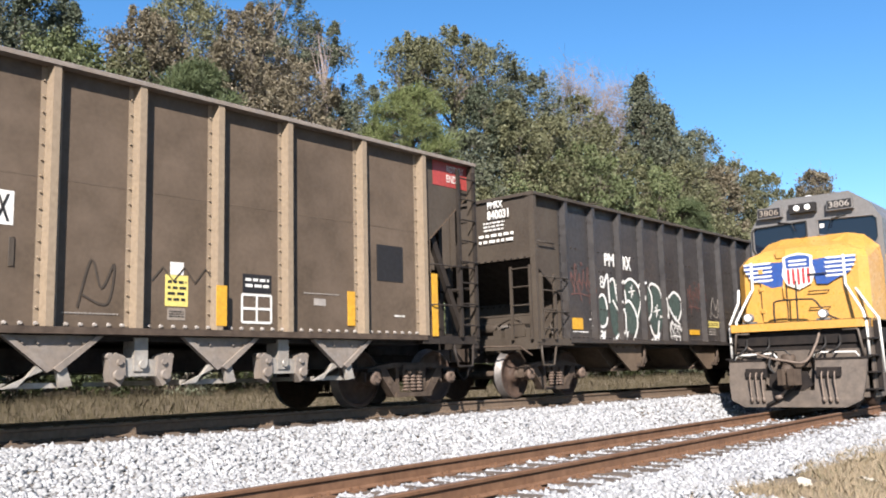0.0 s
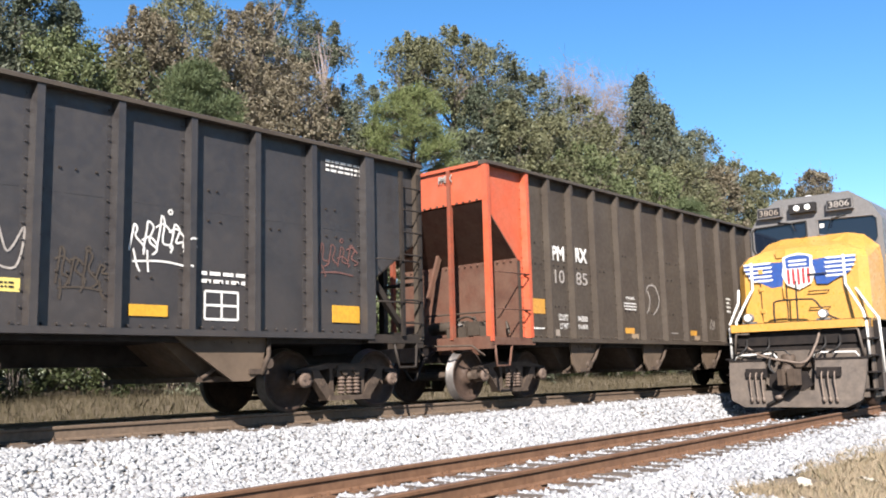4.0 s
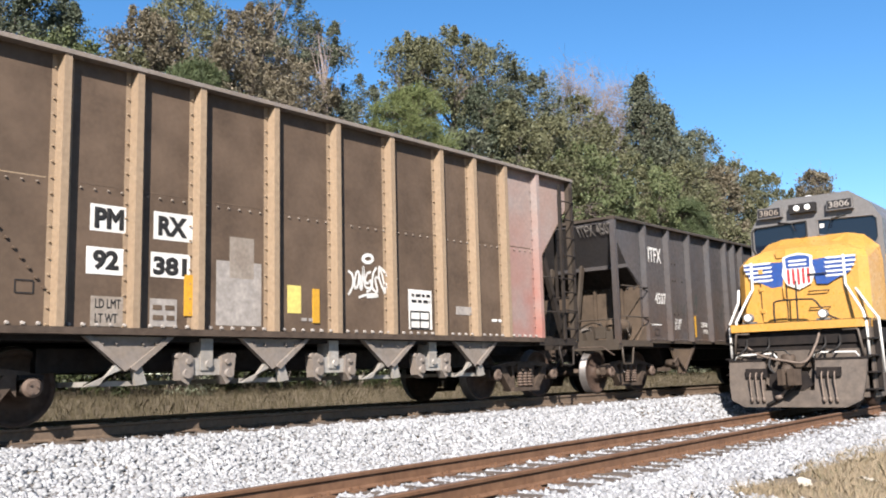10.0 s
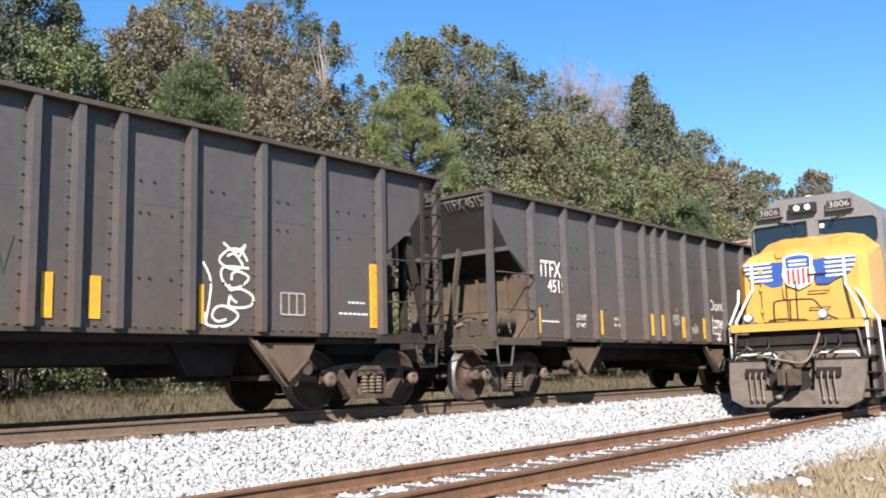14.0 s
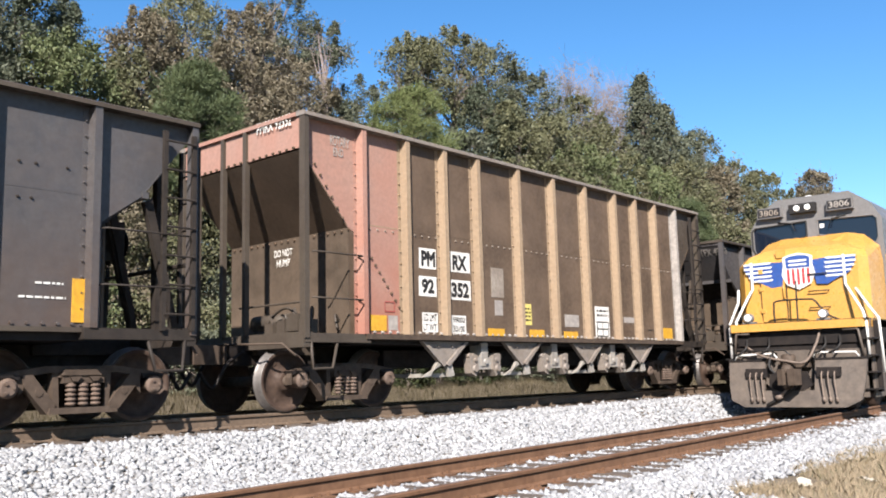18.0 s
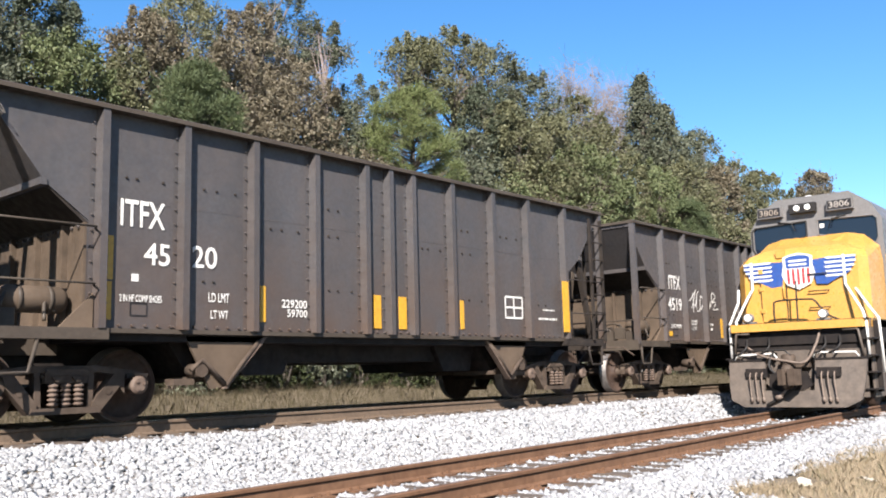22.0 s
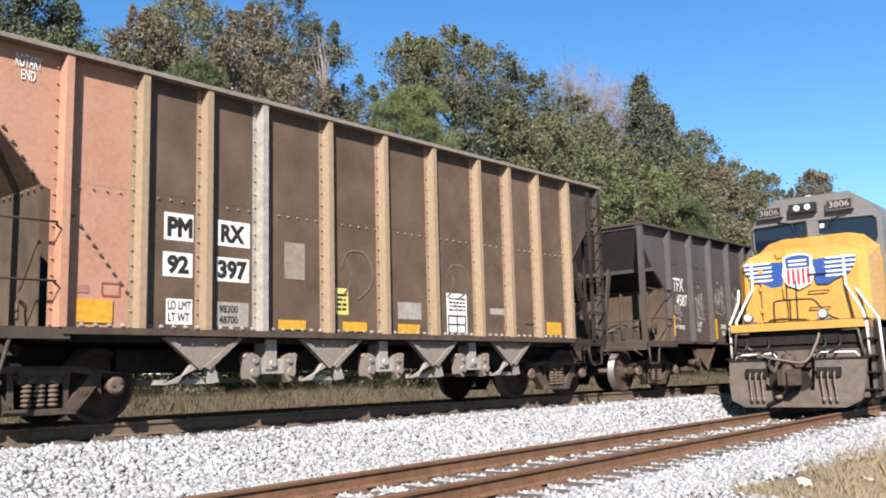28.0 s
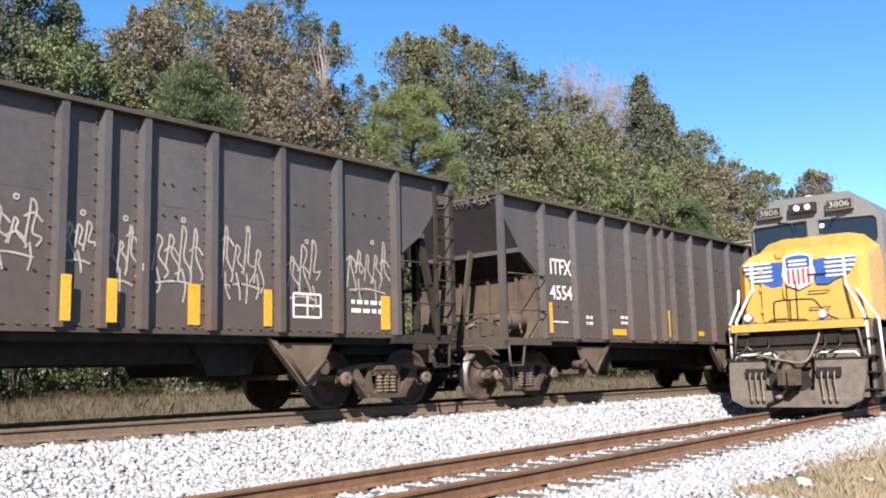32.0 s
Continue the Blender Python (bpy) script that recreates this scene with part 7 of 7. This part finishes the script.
mark(2, "tag", "loop", "dull", 9.07, 1.56, 0.29, 0.26)
mark(2, "end", "PMRX", "dull", -0.63, 4.08, 0.35, 0.15)
mark(3, "rect", "", "white", 2.74, 2.42, 0.45, 0.32)
mark(3, "text", "PM", "ink", 2.75, 2.42, 0.37, 0.25)
mark(3, "rect", "", "white", 3.61, 2.41, 0.55, 0.35)
mark(3, "text", "RX", "ink", 3.60, 2.41, 0.41, 0.25)
mark(3, "rect", "", "white", 2.71, 1.91, 0.46, 0.32)
mark(3, "text", "92", "ink", 2.72, 1.92, 0.33, 0.24)
mark(3, "rect", "", "white", 3.58, 1.92, 0.55, 0.31)
mark(3, "text", "381", "ink", 3.57, 1.91, 0.47, 0.23)
mark(3, "rect", "", "pale", 2.75, 1.32, 0.4, 0.35)
mark(3, "text", "LD LMT", "ink", 2.76, 1.41, 0.32, 0.11)
mark(3, "text", "LT WT", "ink", 2.74, 1.24, 0.28, 0.11)
mark(3, "rect", "", "dull", 3.49, 1.33, 0.37, 0.34)
mark(3, "bars", 2, "brown", 3.49, 1.33, 0.3, 0.25)
mark(3, "rect", "", "yellow", 1.35, 1.53, 0.12, 0.49)
mark(3, "rect", "", "yellow", 3.84, 1.56, 0.13, 0.52)
mark(3, "rect", "", "dull", 4.61, 1.62, 0.72, 0.85)
mark(3, "rect", "", "pale", 4.65, 2.1, 0.39, 0.55)
mark(3, "rect", "", "lemon", 5.54, 1.59, 0.24, 0.39)
mark(3, "rect", "", "yellow", 5.93, 1.51, 0.12, 0.49)
mark(3, "bars", 1, "dull", 5.79, 1.31, 0.26, 0.1)
mark(3, "tag", "curl", "white", 7.08, 1.99, 1.06, 0.72)
mark(3, "rect", "", "white", 8.14, 1.54, 0.55, 0.64)
mark(3, "bars", 2, "ink", 8.15, 1.72, 0.44, 0.19)
mark(3, "frame", "2x2", "ink", 8.12, 1.37, 0.44, 0.27)
mark(3, "rect", "", "dull", 9.24, 1.56, 0.42, 0.14)
mark(3, "bars", 1, "white", 10.14, 1.42, 0.31, 0.1)
mark(3, "frame", "1x1", "ink", 1.78, 1.56, 0.2, 0.14)
mark(3, "end", "PMRX 92381", "white", -0.96, 4.2, 0.73, 0.23)
mark(3, "end", "DO NOT", "white", 0.06, 2.50, 0.46, 0.12)
mark(3, "end", "HUMP", "white", 0.06, 2.34, 0.34, 0.12)
mark(4, "text", "ITFX", "white", 1.93, 3.09, 0.61, 0.34)
mark(4, "text", "4507", "white", 2.10, 2.09, 0.51, 0.26)
mark(4, "text", "LD LMT", "white", 2.92, 1.59, 0.36, 0.12)
mark(4, "text", "LT WT", "white", 2.88, 1.45, 0.28, 0.11)
mark(4, "text", "228300", "white", 4.28, 1.54, 0.33, 0.12)
mark(4, "text", "57700", "white", 4.32, 1.38, 0.27, 0.09)
mark(4, "rect", "", "yellow", 1.51, 1.98, 0.04, 0.44)
mark(4, "rect", "", "yellow", 1.5, 1.49, 0.05, 0.46)
mark(4, "rect", "", "yellow", 3.64, 1.48, 0.07, 0.5)
mark(4, "rect", "", "yellow", 5.8, 1.48, 0.13, 0.51)
mark(4, "rect", "", "yellow", 6.36, 1.48, 0.15, 0.5)
mark(4, "rect", "", "yellow", 7.79, 1.46, 0.08, 0.5)
mark(4, "rect", "", "yellow", 10.86, 1.71, 0.16, 0.98)
mark(4, "bars", 1, "white", 1.83, 1.49, 0.49, 0.06)
mark(4, "tag", "fancy", "white", 8.32, 1.73, 1.01, 1.11)
mark(4, "frame", "3x1", "dull", 9.28, 1.52, 0.42, 0.3)
mark(4, "bars", 1, "white", 10.44, 1.42, 0.59, 0.06)
mark(4, "bars", 1, "white", 10.51, 1.59, 0.36, 0.06)
mark(4, "frame", "1x1", "soot", 1.86, 1.32, 0.19, 0.14)
mark(4, "tag", "loop", "teal", 3.77, 2.07, 0.38, 0.53)
mark(4, "tag", "zig", "teal", 5.09, 1.93, 0.64, 0.65)
mark(4, "tag", "zig", "teal", 2.98, 1.83, 0.6, 0.5)
mark(4, "end", "ITFX 4507", "dull", -1.08, 3.54, 0.87, 0.29)
mark(5, "text", "ITFX", "white", 2.00, 2.47, 0.7, 0.32)
mark(5, "text", "4515", "white", 2.17, 2.14, 0.6, 0.26)
mark(5, "rect", "", "yellow", 1.54, 1.46, 0.1, 0.48)
mark(5, "bars", 1, "white", 1.93, 1.45, 0.58, 0.07)
mark(5, "text", "LD LMT", "white", 3.02, 1.56, 0.36, 0.11)
mark(5, "text", "LT WT", "white", 3.00, 1.4, 0.34, 0.09)
mark(5, "rect", "", "yellow", 3.76, 1.48, 0.12, 0.51)
mark(5, "bars", 2, "dull", 4.42, 1.5, 0.3, 0.26)
mark(5, "end", "ITFX 4515", "dull", -0.98, 3.59, 0.86, 0.22)
mark(5, "rect", "", "yellow", 5.96, 1.48, 0.1, 0.48)
mark(5, "rect", "", "yellow", 6.45, 1.48, 0.1, 0.49)
mark(5, "rect", "", "yellow", 7.47, 1.46, 0.12, 0.51)
mark(5, "rect", "", "yellow", 8.59, 1.45, 0.12, 0.5)
mark(5, "rect", "", "yellow", 10.85, 1.43, 0.15, 0.5)
mark(5, "text", "Dont", "white", 9.34, 2.05, 0.78, 0.27)
mark(5, "text", "Love", "white", 9.36, 1.62, 0.63, 0.3)
mark(5, "frame", "3x1", "white", 9.28, 1.5, 0.45, 0.33)
mark(5, "bars", 1, "white", 10.51, 1.61, 0.32, 0.05)
mark(5, "bars", 1, "white", 10.44, 1.45, 0.53, 0.05)
mark(5, "tag", "scrawl", "dull", 8.05, 1.41, 0.36, 0.23)
mark(5, "tag", "scrawl", "dull", 7.11, 1.64, 0.33, 0.45)
mark(5, "tag", "star", "white", 9.39, 1.2, 0.28, 0.29)
mark(6, "rect", "", "white", 2.69, 2.39, 0.41, 0.34)
mark(6, "text", "PM", "ink", 2.70, 2.39, 0.34, 0.26)
mark(6, "rect", "", "white", 3.52, 2.39, 0.51, 0.35)
mark(6, "text", "RX", "ink", 3.50, 2.38, 0.38, 0.26)
mark(6, "rect", "", "white", 2.68, 1.93, 0.42, 0.33)
mark(6, "text", "92", "ink", 2.68, 1.93, 0.31, 0.25)
mark(6, "rect", "", "white", 3.52, 1.91, 0.52, 0.34)
mark(6, "text", "352", "ink", 3.50, 1.91, 0.46, 0.26)
mark(6, "rect", "", "white", 2.72, 1.34, 0.37, 0.32)
mark(6, "text", "LD LMT", "ink", 2.72, 1.42, 0.32, 0.12)
mark(6, "text", "LT WT", "ink", 2.71, 1.26, 0.31, 0.11)
mark(6, "rect", "", "white", 3.44, 1.32, 0.38, 0.31)
mark(6, "text", "99000", "ink", 3.44, 1.4, 0.31, 0.1)
mark(6, "text", "50100", "ink", 3.44, 1.25, 0.31, 0.11)
mark(6, "rect", "", "pale", 4.54, 2.1, 0.36, 0.53)
mark(6, "rect", "", "dull", 4.56, 1.65, 0.23, 0.27)
mark(6, "rect", "", "lemon", 5.43, 1.56, 0.24, 0.39)
mark(6, "bars", 4, "ink", 5.43, 1.56, 0.18, 0.28)
mark(6, "rect", "", "yellow", 1.53, 1.3, 0.34, 0.24)
mark(6, "rect", "", "yellow", 4.46, 1.21, 0.45, 0.13)
mark(6, "rect", "", "yellow", 5.7, 1.21, 0.46, 0.14)
mark(6, "rect", "", "yellow", 6.85, 1.2, 0.47, 0.13)
mark(6, "rect", "", "yellow", 10.88, 1.3, 0.43, 0.24)
mark(6, "rect", "", "dull", 6.91, 1.48, 0.5, 0.24)
mark(6, "rect", "", "white", 8.05, 1.49, 0.54, 0.63)
mark(6, "bars", 2, "ink", 8.06, 1.67, 0.45, 0.19)
mark(6, "frame", "2x2", "ink", 8.05, 1.34, 0.44, 0.29)
mark(6, "rect", "", "dull", 9.15, 1.56, 0.44, 0.12)
mark(6, "bars", 1, "soot", 10.1, 1.36, 0.28, 0.06)
mark(6, "frame", "1x1", "red", 1.78, 1.56, 0.21, 0.15)
mark(6, "rect", "", "dull", 1.86, 1.31, 0.21, 0.23)
mark(6, "end", "PMRX 92352", "white", -0.91, 4.25, 0.82, 0.19)
mark(6, "end", "DO NOT", "white", 0.06, 2.50, 0.46, 0.12)
mark(6, "end", "HUMP", "white", 0.06, 2.34, 0.34, 0.12)
mark(6, "text", "ROTARY", "dull", 0.77, 4.02, 0.39, 0.16)
mark(6, "text", "END", "dull", 0.74, 3.85, 0.2, 0.13)
mark(7, "text", "ITFX", "white", 1.89, 2.52, 0.6, 0.33)
mark(7, "text", "45", "white", 2.09, 2.04, 0.36, 0.28)
mark(7, "text", "20", "white", 2.77, 2.06, 0.38, 0.29)
mark(7, "rect", "", "yellow", 1.47, 1.96, 0.07, 0.52)
mark(7, "rect", "", "yellow", 1.46, 1.45, 0.07, 0.45)
mark(7, "text", "2 IN HF COMP SHOES", "white", 1.88, 1.49, 0.56, 0.09)
mark(7, "frame", "1x1", "soot", 1.85, 1.36, 0.22, 0.15)
mark(7, "text", "LD LMT", "white", 2.99, 1.55, 0.32, 0.12)
mark(7, "text", "LT WT", "white", 3.00, 1.33, 0.27, 0.11)
mark(7, "rect", "", "yellow", 3.69, 1.5, 0.09, 0.49)
mark(7, "text", "229200", "white", 4.24, 1.52, 0.45, 0.12)
mark(7, "text", "59700", "white", 4.29, 1.39, 0.36, 0.11)
mark(7, "rect", "", "yellow", 5.86, 1.47, 0.15, 0.51)
mark(7, "rect", "", "yellow", 6.42, 1.47, 0.16, 0.51)
mark(7, "rect", "", "yellow", 7.88, 1.49, 0.09, 0.49)
mark(7, "rect", "", "yellow", 10.9, 1.74, 0.2, 0.99)
mark(7, "frame", "2x2", "white", 9.35, 1.67, 0.51, 0.38)
mark(7, "bars", 1, "white", 10.46, 1.66, 0.38, 0.06)
mark(7, "bars", 1, "white", 10.42, 1.49, 0.61, 0.08)
mark(7, "rect", "", "white", 1.8, 1.74, 0.09, 0.09)
mark(7, "end", "ITFX 4520", "dull", -1.27, 3.5, 0.79, 0.21)
mark(8, "text", "ITFX", "white", 2.01, 2.51, 0.59, 0.33)
mark(8, "text", "4519", "white", 1.98, 1.99, 0.68, 0.3)
mark(8, "rect", "", "yellow", 1.55, 1.53, 0.06, 0.38)
mark(8, "rect", "", "yellow", 1.65, 1.3, 0.23, 0.11)
mark(8, "text", "2 IN HF COMP SHOES", "white", 1.98, 1.48, 0.51, 0.09)
mark(8, "frame", "1x1", "soot", 1.92, 1.33, 0.22, 0.15)
mark(8, "text", "LD LMT", "white", 2.95, 1.59, 0.3, 0.12)
mark(8, "text", "LT WT", "white", 2.94, 1.44, 0.25, 0.09)
mark(8, "bars", 2, "white", 3.83, 1.5, 0.28, 0.24)
mark(8, "rect", "", "yellow", 4.48, 1.48, 0.12, 0.49)
mark(8, "rect", "", "yellow", 5.86, 1.44, 0.12, 0.46)
mark(8, "rect", "", "yellow", 6.43, 1.46, 0.14, 0.49)
mark(8, "rect", "", "yellow", 8.64, 1.47, 0.15, 0.49)
mark(8, "rect", "", "yellow", 10.92, 1.45, 0.14, 0.49)
mark(8, "frame", "3x1", "white", 9.36, 1.51, 0.52, 0.33)
mark(8, "bars", 2, "white", 10.53, 1.54, 0.61, 0.27)
mark(8, "tag", "script", "white", 3.53, 2.13, 1.63, 0.59)
mark(8, "tag", "script", "white", 7.55, 2.11, 1.32, 0.67)
mark(9, "rect", "", "white", 2.69, 2.42, 0.42, 0.35)
mark(9, "text", "PM", "ink", 2.70, 2.42, 0.36, 0.25)
mark(9, "rect", "", "white", 3.52, 2.41, 0.51, 0.34)
mark(9, "text", "RX", "ink", 3.50, 2.41, 0.38, 0.24)
mark(9, "rect", "", "white", 2.68, 1.94, 0.42, 0.31)
mark(9, "text", "92", "ink", 2.68, 1.94, 0.31, 0.24)
mark(9, "rect", "", "white", 3.51, 1.93, 0.51, 0.32)
mark(9, "text", "397", "ink", 3.50, 1.93, 0.46, 0.25)
mark(9, "rect", "", "white", 2.71, 1.35, 0.37, 0.32)
mark(9, "text", "LD LMT", "ink", 2.71, 1.43, 0.33, 0.11)
mark(9, "text", "LT WT", "ink", 2.70, 1.28, 0.3, 0.11)
mark(9, "rect", "", "dull", 3.51, 1.34, 0.5, 0.32)
mark(9, "text", "98300", "ink", 3.44, 1.41, 0.29, 0.1)
mark(9, "text", "48700", "ink", 3.44, 1.27, 0.29, 0.1)
mark(9, "rect", "", "pale", 4.55, 2.13, 0.36, 0.52)
mark(9, "rect", "", "lemon", 5.44, 1.6, 0.25, 0.39)
mark(9, "bars", 4, "ink", 5.44, 1.59, 0.19, 0.28)
mark(9, "rect", "", "yellow", 1.6, 1.32, 0.43, 0.27)
mark(9, "rect", "", "yellow", 4.5, 1.23, 0.47, 0.13)
mark(9, "rect", "", "yellow", 5.69, 1.23, 0.47, 0.14)
mark(9, "rect", "", "yellow", 6.86, 1.22, 0.48, 0.15)
mark(9, "rect", "", "yellow", 10.92, 1.31, 0.46, 0.25)
mark(9, "rect", "", "dull", 6.89, 1.51, 0.54, 0.27)
mark(9, "rect", "", "white", 8.05, 1.5, 0.52, 0.69)
mark(9, "bars", 4, "ink", 8.06, 1.66, 0.43, 0.25)
mark(9, "frame", "2x2", "ink", 8.04, 1.32, 0.44, 0.29)
mark(9, "rect", "", "dull", 9.16, 1.58, 0.41, 0.11)
mark(9, "bars", 1, "soot", 10.12, 1.38, 0.28, 0.07)
mark(9, "frame", "1x1", "red", 1.79, 1.58, 0.22, 0.15)
mark(9, "rect", "", "pink", 1.45, 1.57, 0.14, 0.09)
mark(9, "tag", "arch", "chalk", 5.75, 2.01, 0.67, 0.73)
mark(9, "tag", "arch", "chalk", 8.09, 2.04, 0.62, 0.58)
mark(9, "text", "ROTARY", "white", 0.74, 4.1, 0.3, 0.16)
mark(9, "text", "END", "white", 0.74, 3.94, 0.16, 0.12)
mark(9, "end", "PMRX 92397", "white", -0.92, 4.22, 0.77, 0.23)
mark(9, "end", "DO NOT", "white", 0.06, 2.50, 0.46, 0.12)
mark(9, "end", "HUMP", "white", 0.06, 2.34, 0.34, 0.12)
mark(10, "text", "ITFX", "white", 1.82, 2.47, 0.61, 0.32)
mark(10, "text", "4587", "white", 2.00, 2.1, 0.54, 0.28)
mark(10, "rect", "", "yellow", 1.41, 1.48, 0.06, 0.47)
mark(10, "text", "2 IN HF COMP SHOES", "white", 1.82, 1.46, 0.53, 0.11)
mark(10, "frame", "1x1", "soot", 1.59, 1.31, 0.22, 0.15)
mark(10, "text", "LD LMT", "white", 2.84, 1.55, 0.36, 0.12)
mark(10, "text", "LT WT", "white", 2.80, 1.4, 0.28, 0.1)
mark(10, "rect", "", "yellow", 3.64, 1.45, 0.12, 0.51)
mark(10, "text", "229600", "white", 4.22, 1.52, 0.3, 0.12)
mark(10, "text", "55600", "white", 4.25, 1.36, 0.27, 0.11)
mark(10, "rect", "", "yellow", 4.71, 1.44, 0.11, 0.52)
mark(10, "rect", "", "yellow", 5.73, 1.45, 0.12, 0.52)
mark(10, "rect", "", "yellow", 6.28, 1.44, 0.13, 0.51)
mark(10, "rect", "", "yellow", 7.37, 1.45, 0.17, 0.52)
mark(10, "rect", "", "yellow", 8.53, 1.45, 0.13, 0.5)
mark(10, "rect", "", "yellow", 10.79, 1.46, 0.18, 0.52)
mark(10, "frame", "2x2", "white", 9.22, 1.51, 0.5, 0.33)
mark(10, "bars", 2, "white", 10.38, 1.54, 0.62, 0.26)
mark(10, "tag", "scrawl", "dull", 1.68, 1.8, 0.53, 0.54)
mark(10, "tag", "scrawl", "dull", 2.84, 1.98, 0.63, 1.06)
mark(10, "tag", "scrawl", "dull", 3.96, 2.13, 0.8, 1.12)
mark(10, "tag", "scrawl", "dull", 5.04, 2.14, 0.71, 0.88)
mark(10, "tag", "scrawl", "dull", 5.84, 2.09, 0.34, 0.79)
mark(10, "tag", "scrawl", "dull", 6.37, 1.95, 0.37, 1.08)
mark(10, "tag", "scrawl", "dull", 7.13, 2.0, 0.71, 1.12)
mark(10, "tag", "scrawl", "dull", 8.12, 2.01, 0.68, 1.08)
mark(10, "tag", "scrawl", "dull", 9.16, 1.91, 0.58, 1.13)
mark(10, "tag", "scrawl", "dull", 10.43, 2.06, 0.88, 1.04)
mark(11, "text", "ITFX", "white", 2.01, 2.53, 0.74, 0.31)
mark(11, "text", "4554", "white", 1.99, 2.02, 0.77, 0.29)
mark(11, "rect", "", "yellow", 1.56, 1.52, 0.18, 0.59)
mark(11, "bars", 1, "white", 1.92, 1.45, 0.55, 0.07)
mark(11, "bars", 2, "white", 2.97, 1.51, 0.24, 0.24)
mark(11, "bars", 2, "white", 4.39, 1.55, 0.34, 0.23)
mark(11, "rect", "", "yellow", 4.16, 1.29, 0.53, 0.13)
mark(11, "rect", "", "yellow", 6.39, 1.52, 0.1, 0.63)
mark(11, "rect", "", "yellow", 7.95, 1.32, 0.46, 0.12)
mark(11, "end", "ITFX 4554", "dull", -0.94, 3.66, 0.84, 0.17)

# ---- litter on the verge ----
M["paper"] = surface("dirty_paper", (0.472, 0.426, 0.359), (0.363, 0.317, 0.243), 0.8, big=9, amount=0.7)


def scrap(x, y, turn, size, words):
    """A crumpled sheet lying in the grass."""
    r = random.Random(int(x * 100))
    n = 6
    z0 = ground_z(x, y) + 0.05
    vs = [((i / (n - 1) - 0.5) * size, (j / (n - 1) - 0.5) * size * 0.55, 0.035 * noise.noise((i * 0.9, j * 0.9, x)) + r.uniform(0, 0.012)) for i in range(n) for j in range(n)]
    fs = [(i * n + j, (i + 1) * n + j, (i + 1) * n + j + 1, i * n + j + 1) for i in range(n - 1) for j in range(n - 1)]
    me = raw_mesh("paper_scrap", vs + [(a, b, c - 0.004) for a, b, c in vs], fs + [tuple(k + n * n for k in reversed(f)) for f in fs], M["paper"])
    ob = new("paper_scrap", me)
    ob.matrix_basis = pose(x, y, z0, 6, -8, turn)
    tagged(ob, words, "litter")


scrap(10.1, -7.62, 25, 0.26, "crumpled yellowish paper lying in the dry grass")
scrap(10.9, -8.05, 60, 0.20, "crumpled white paper lying in the dry grass")

motions()
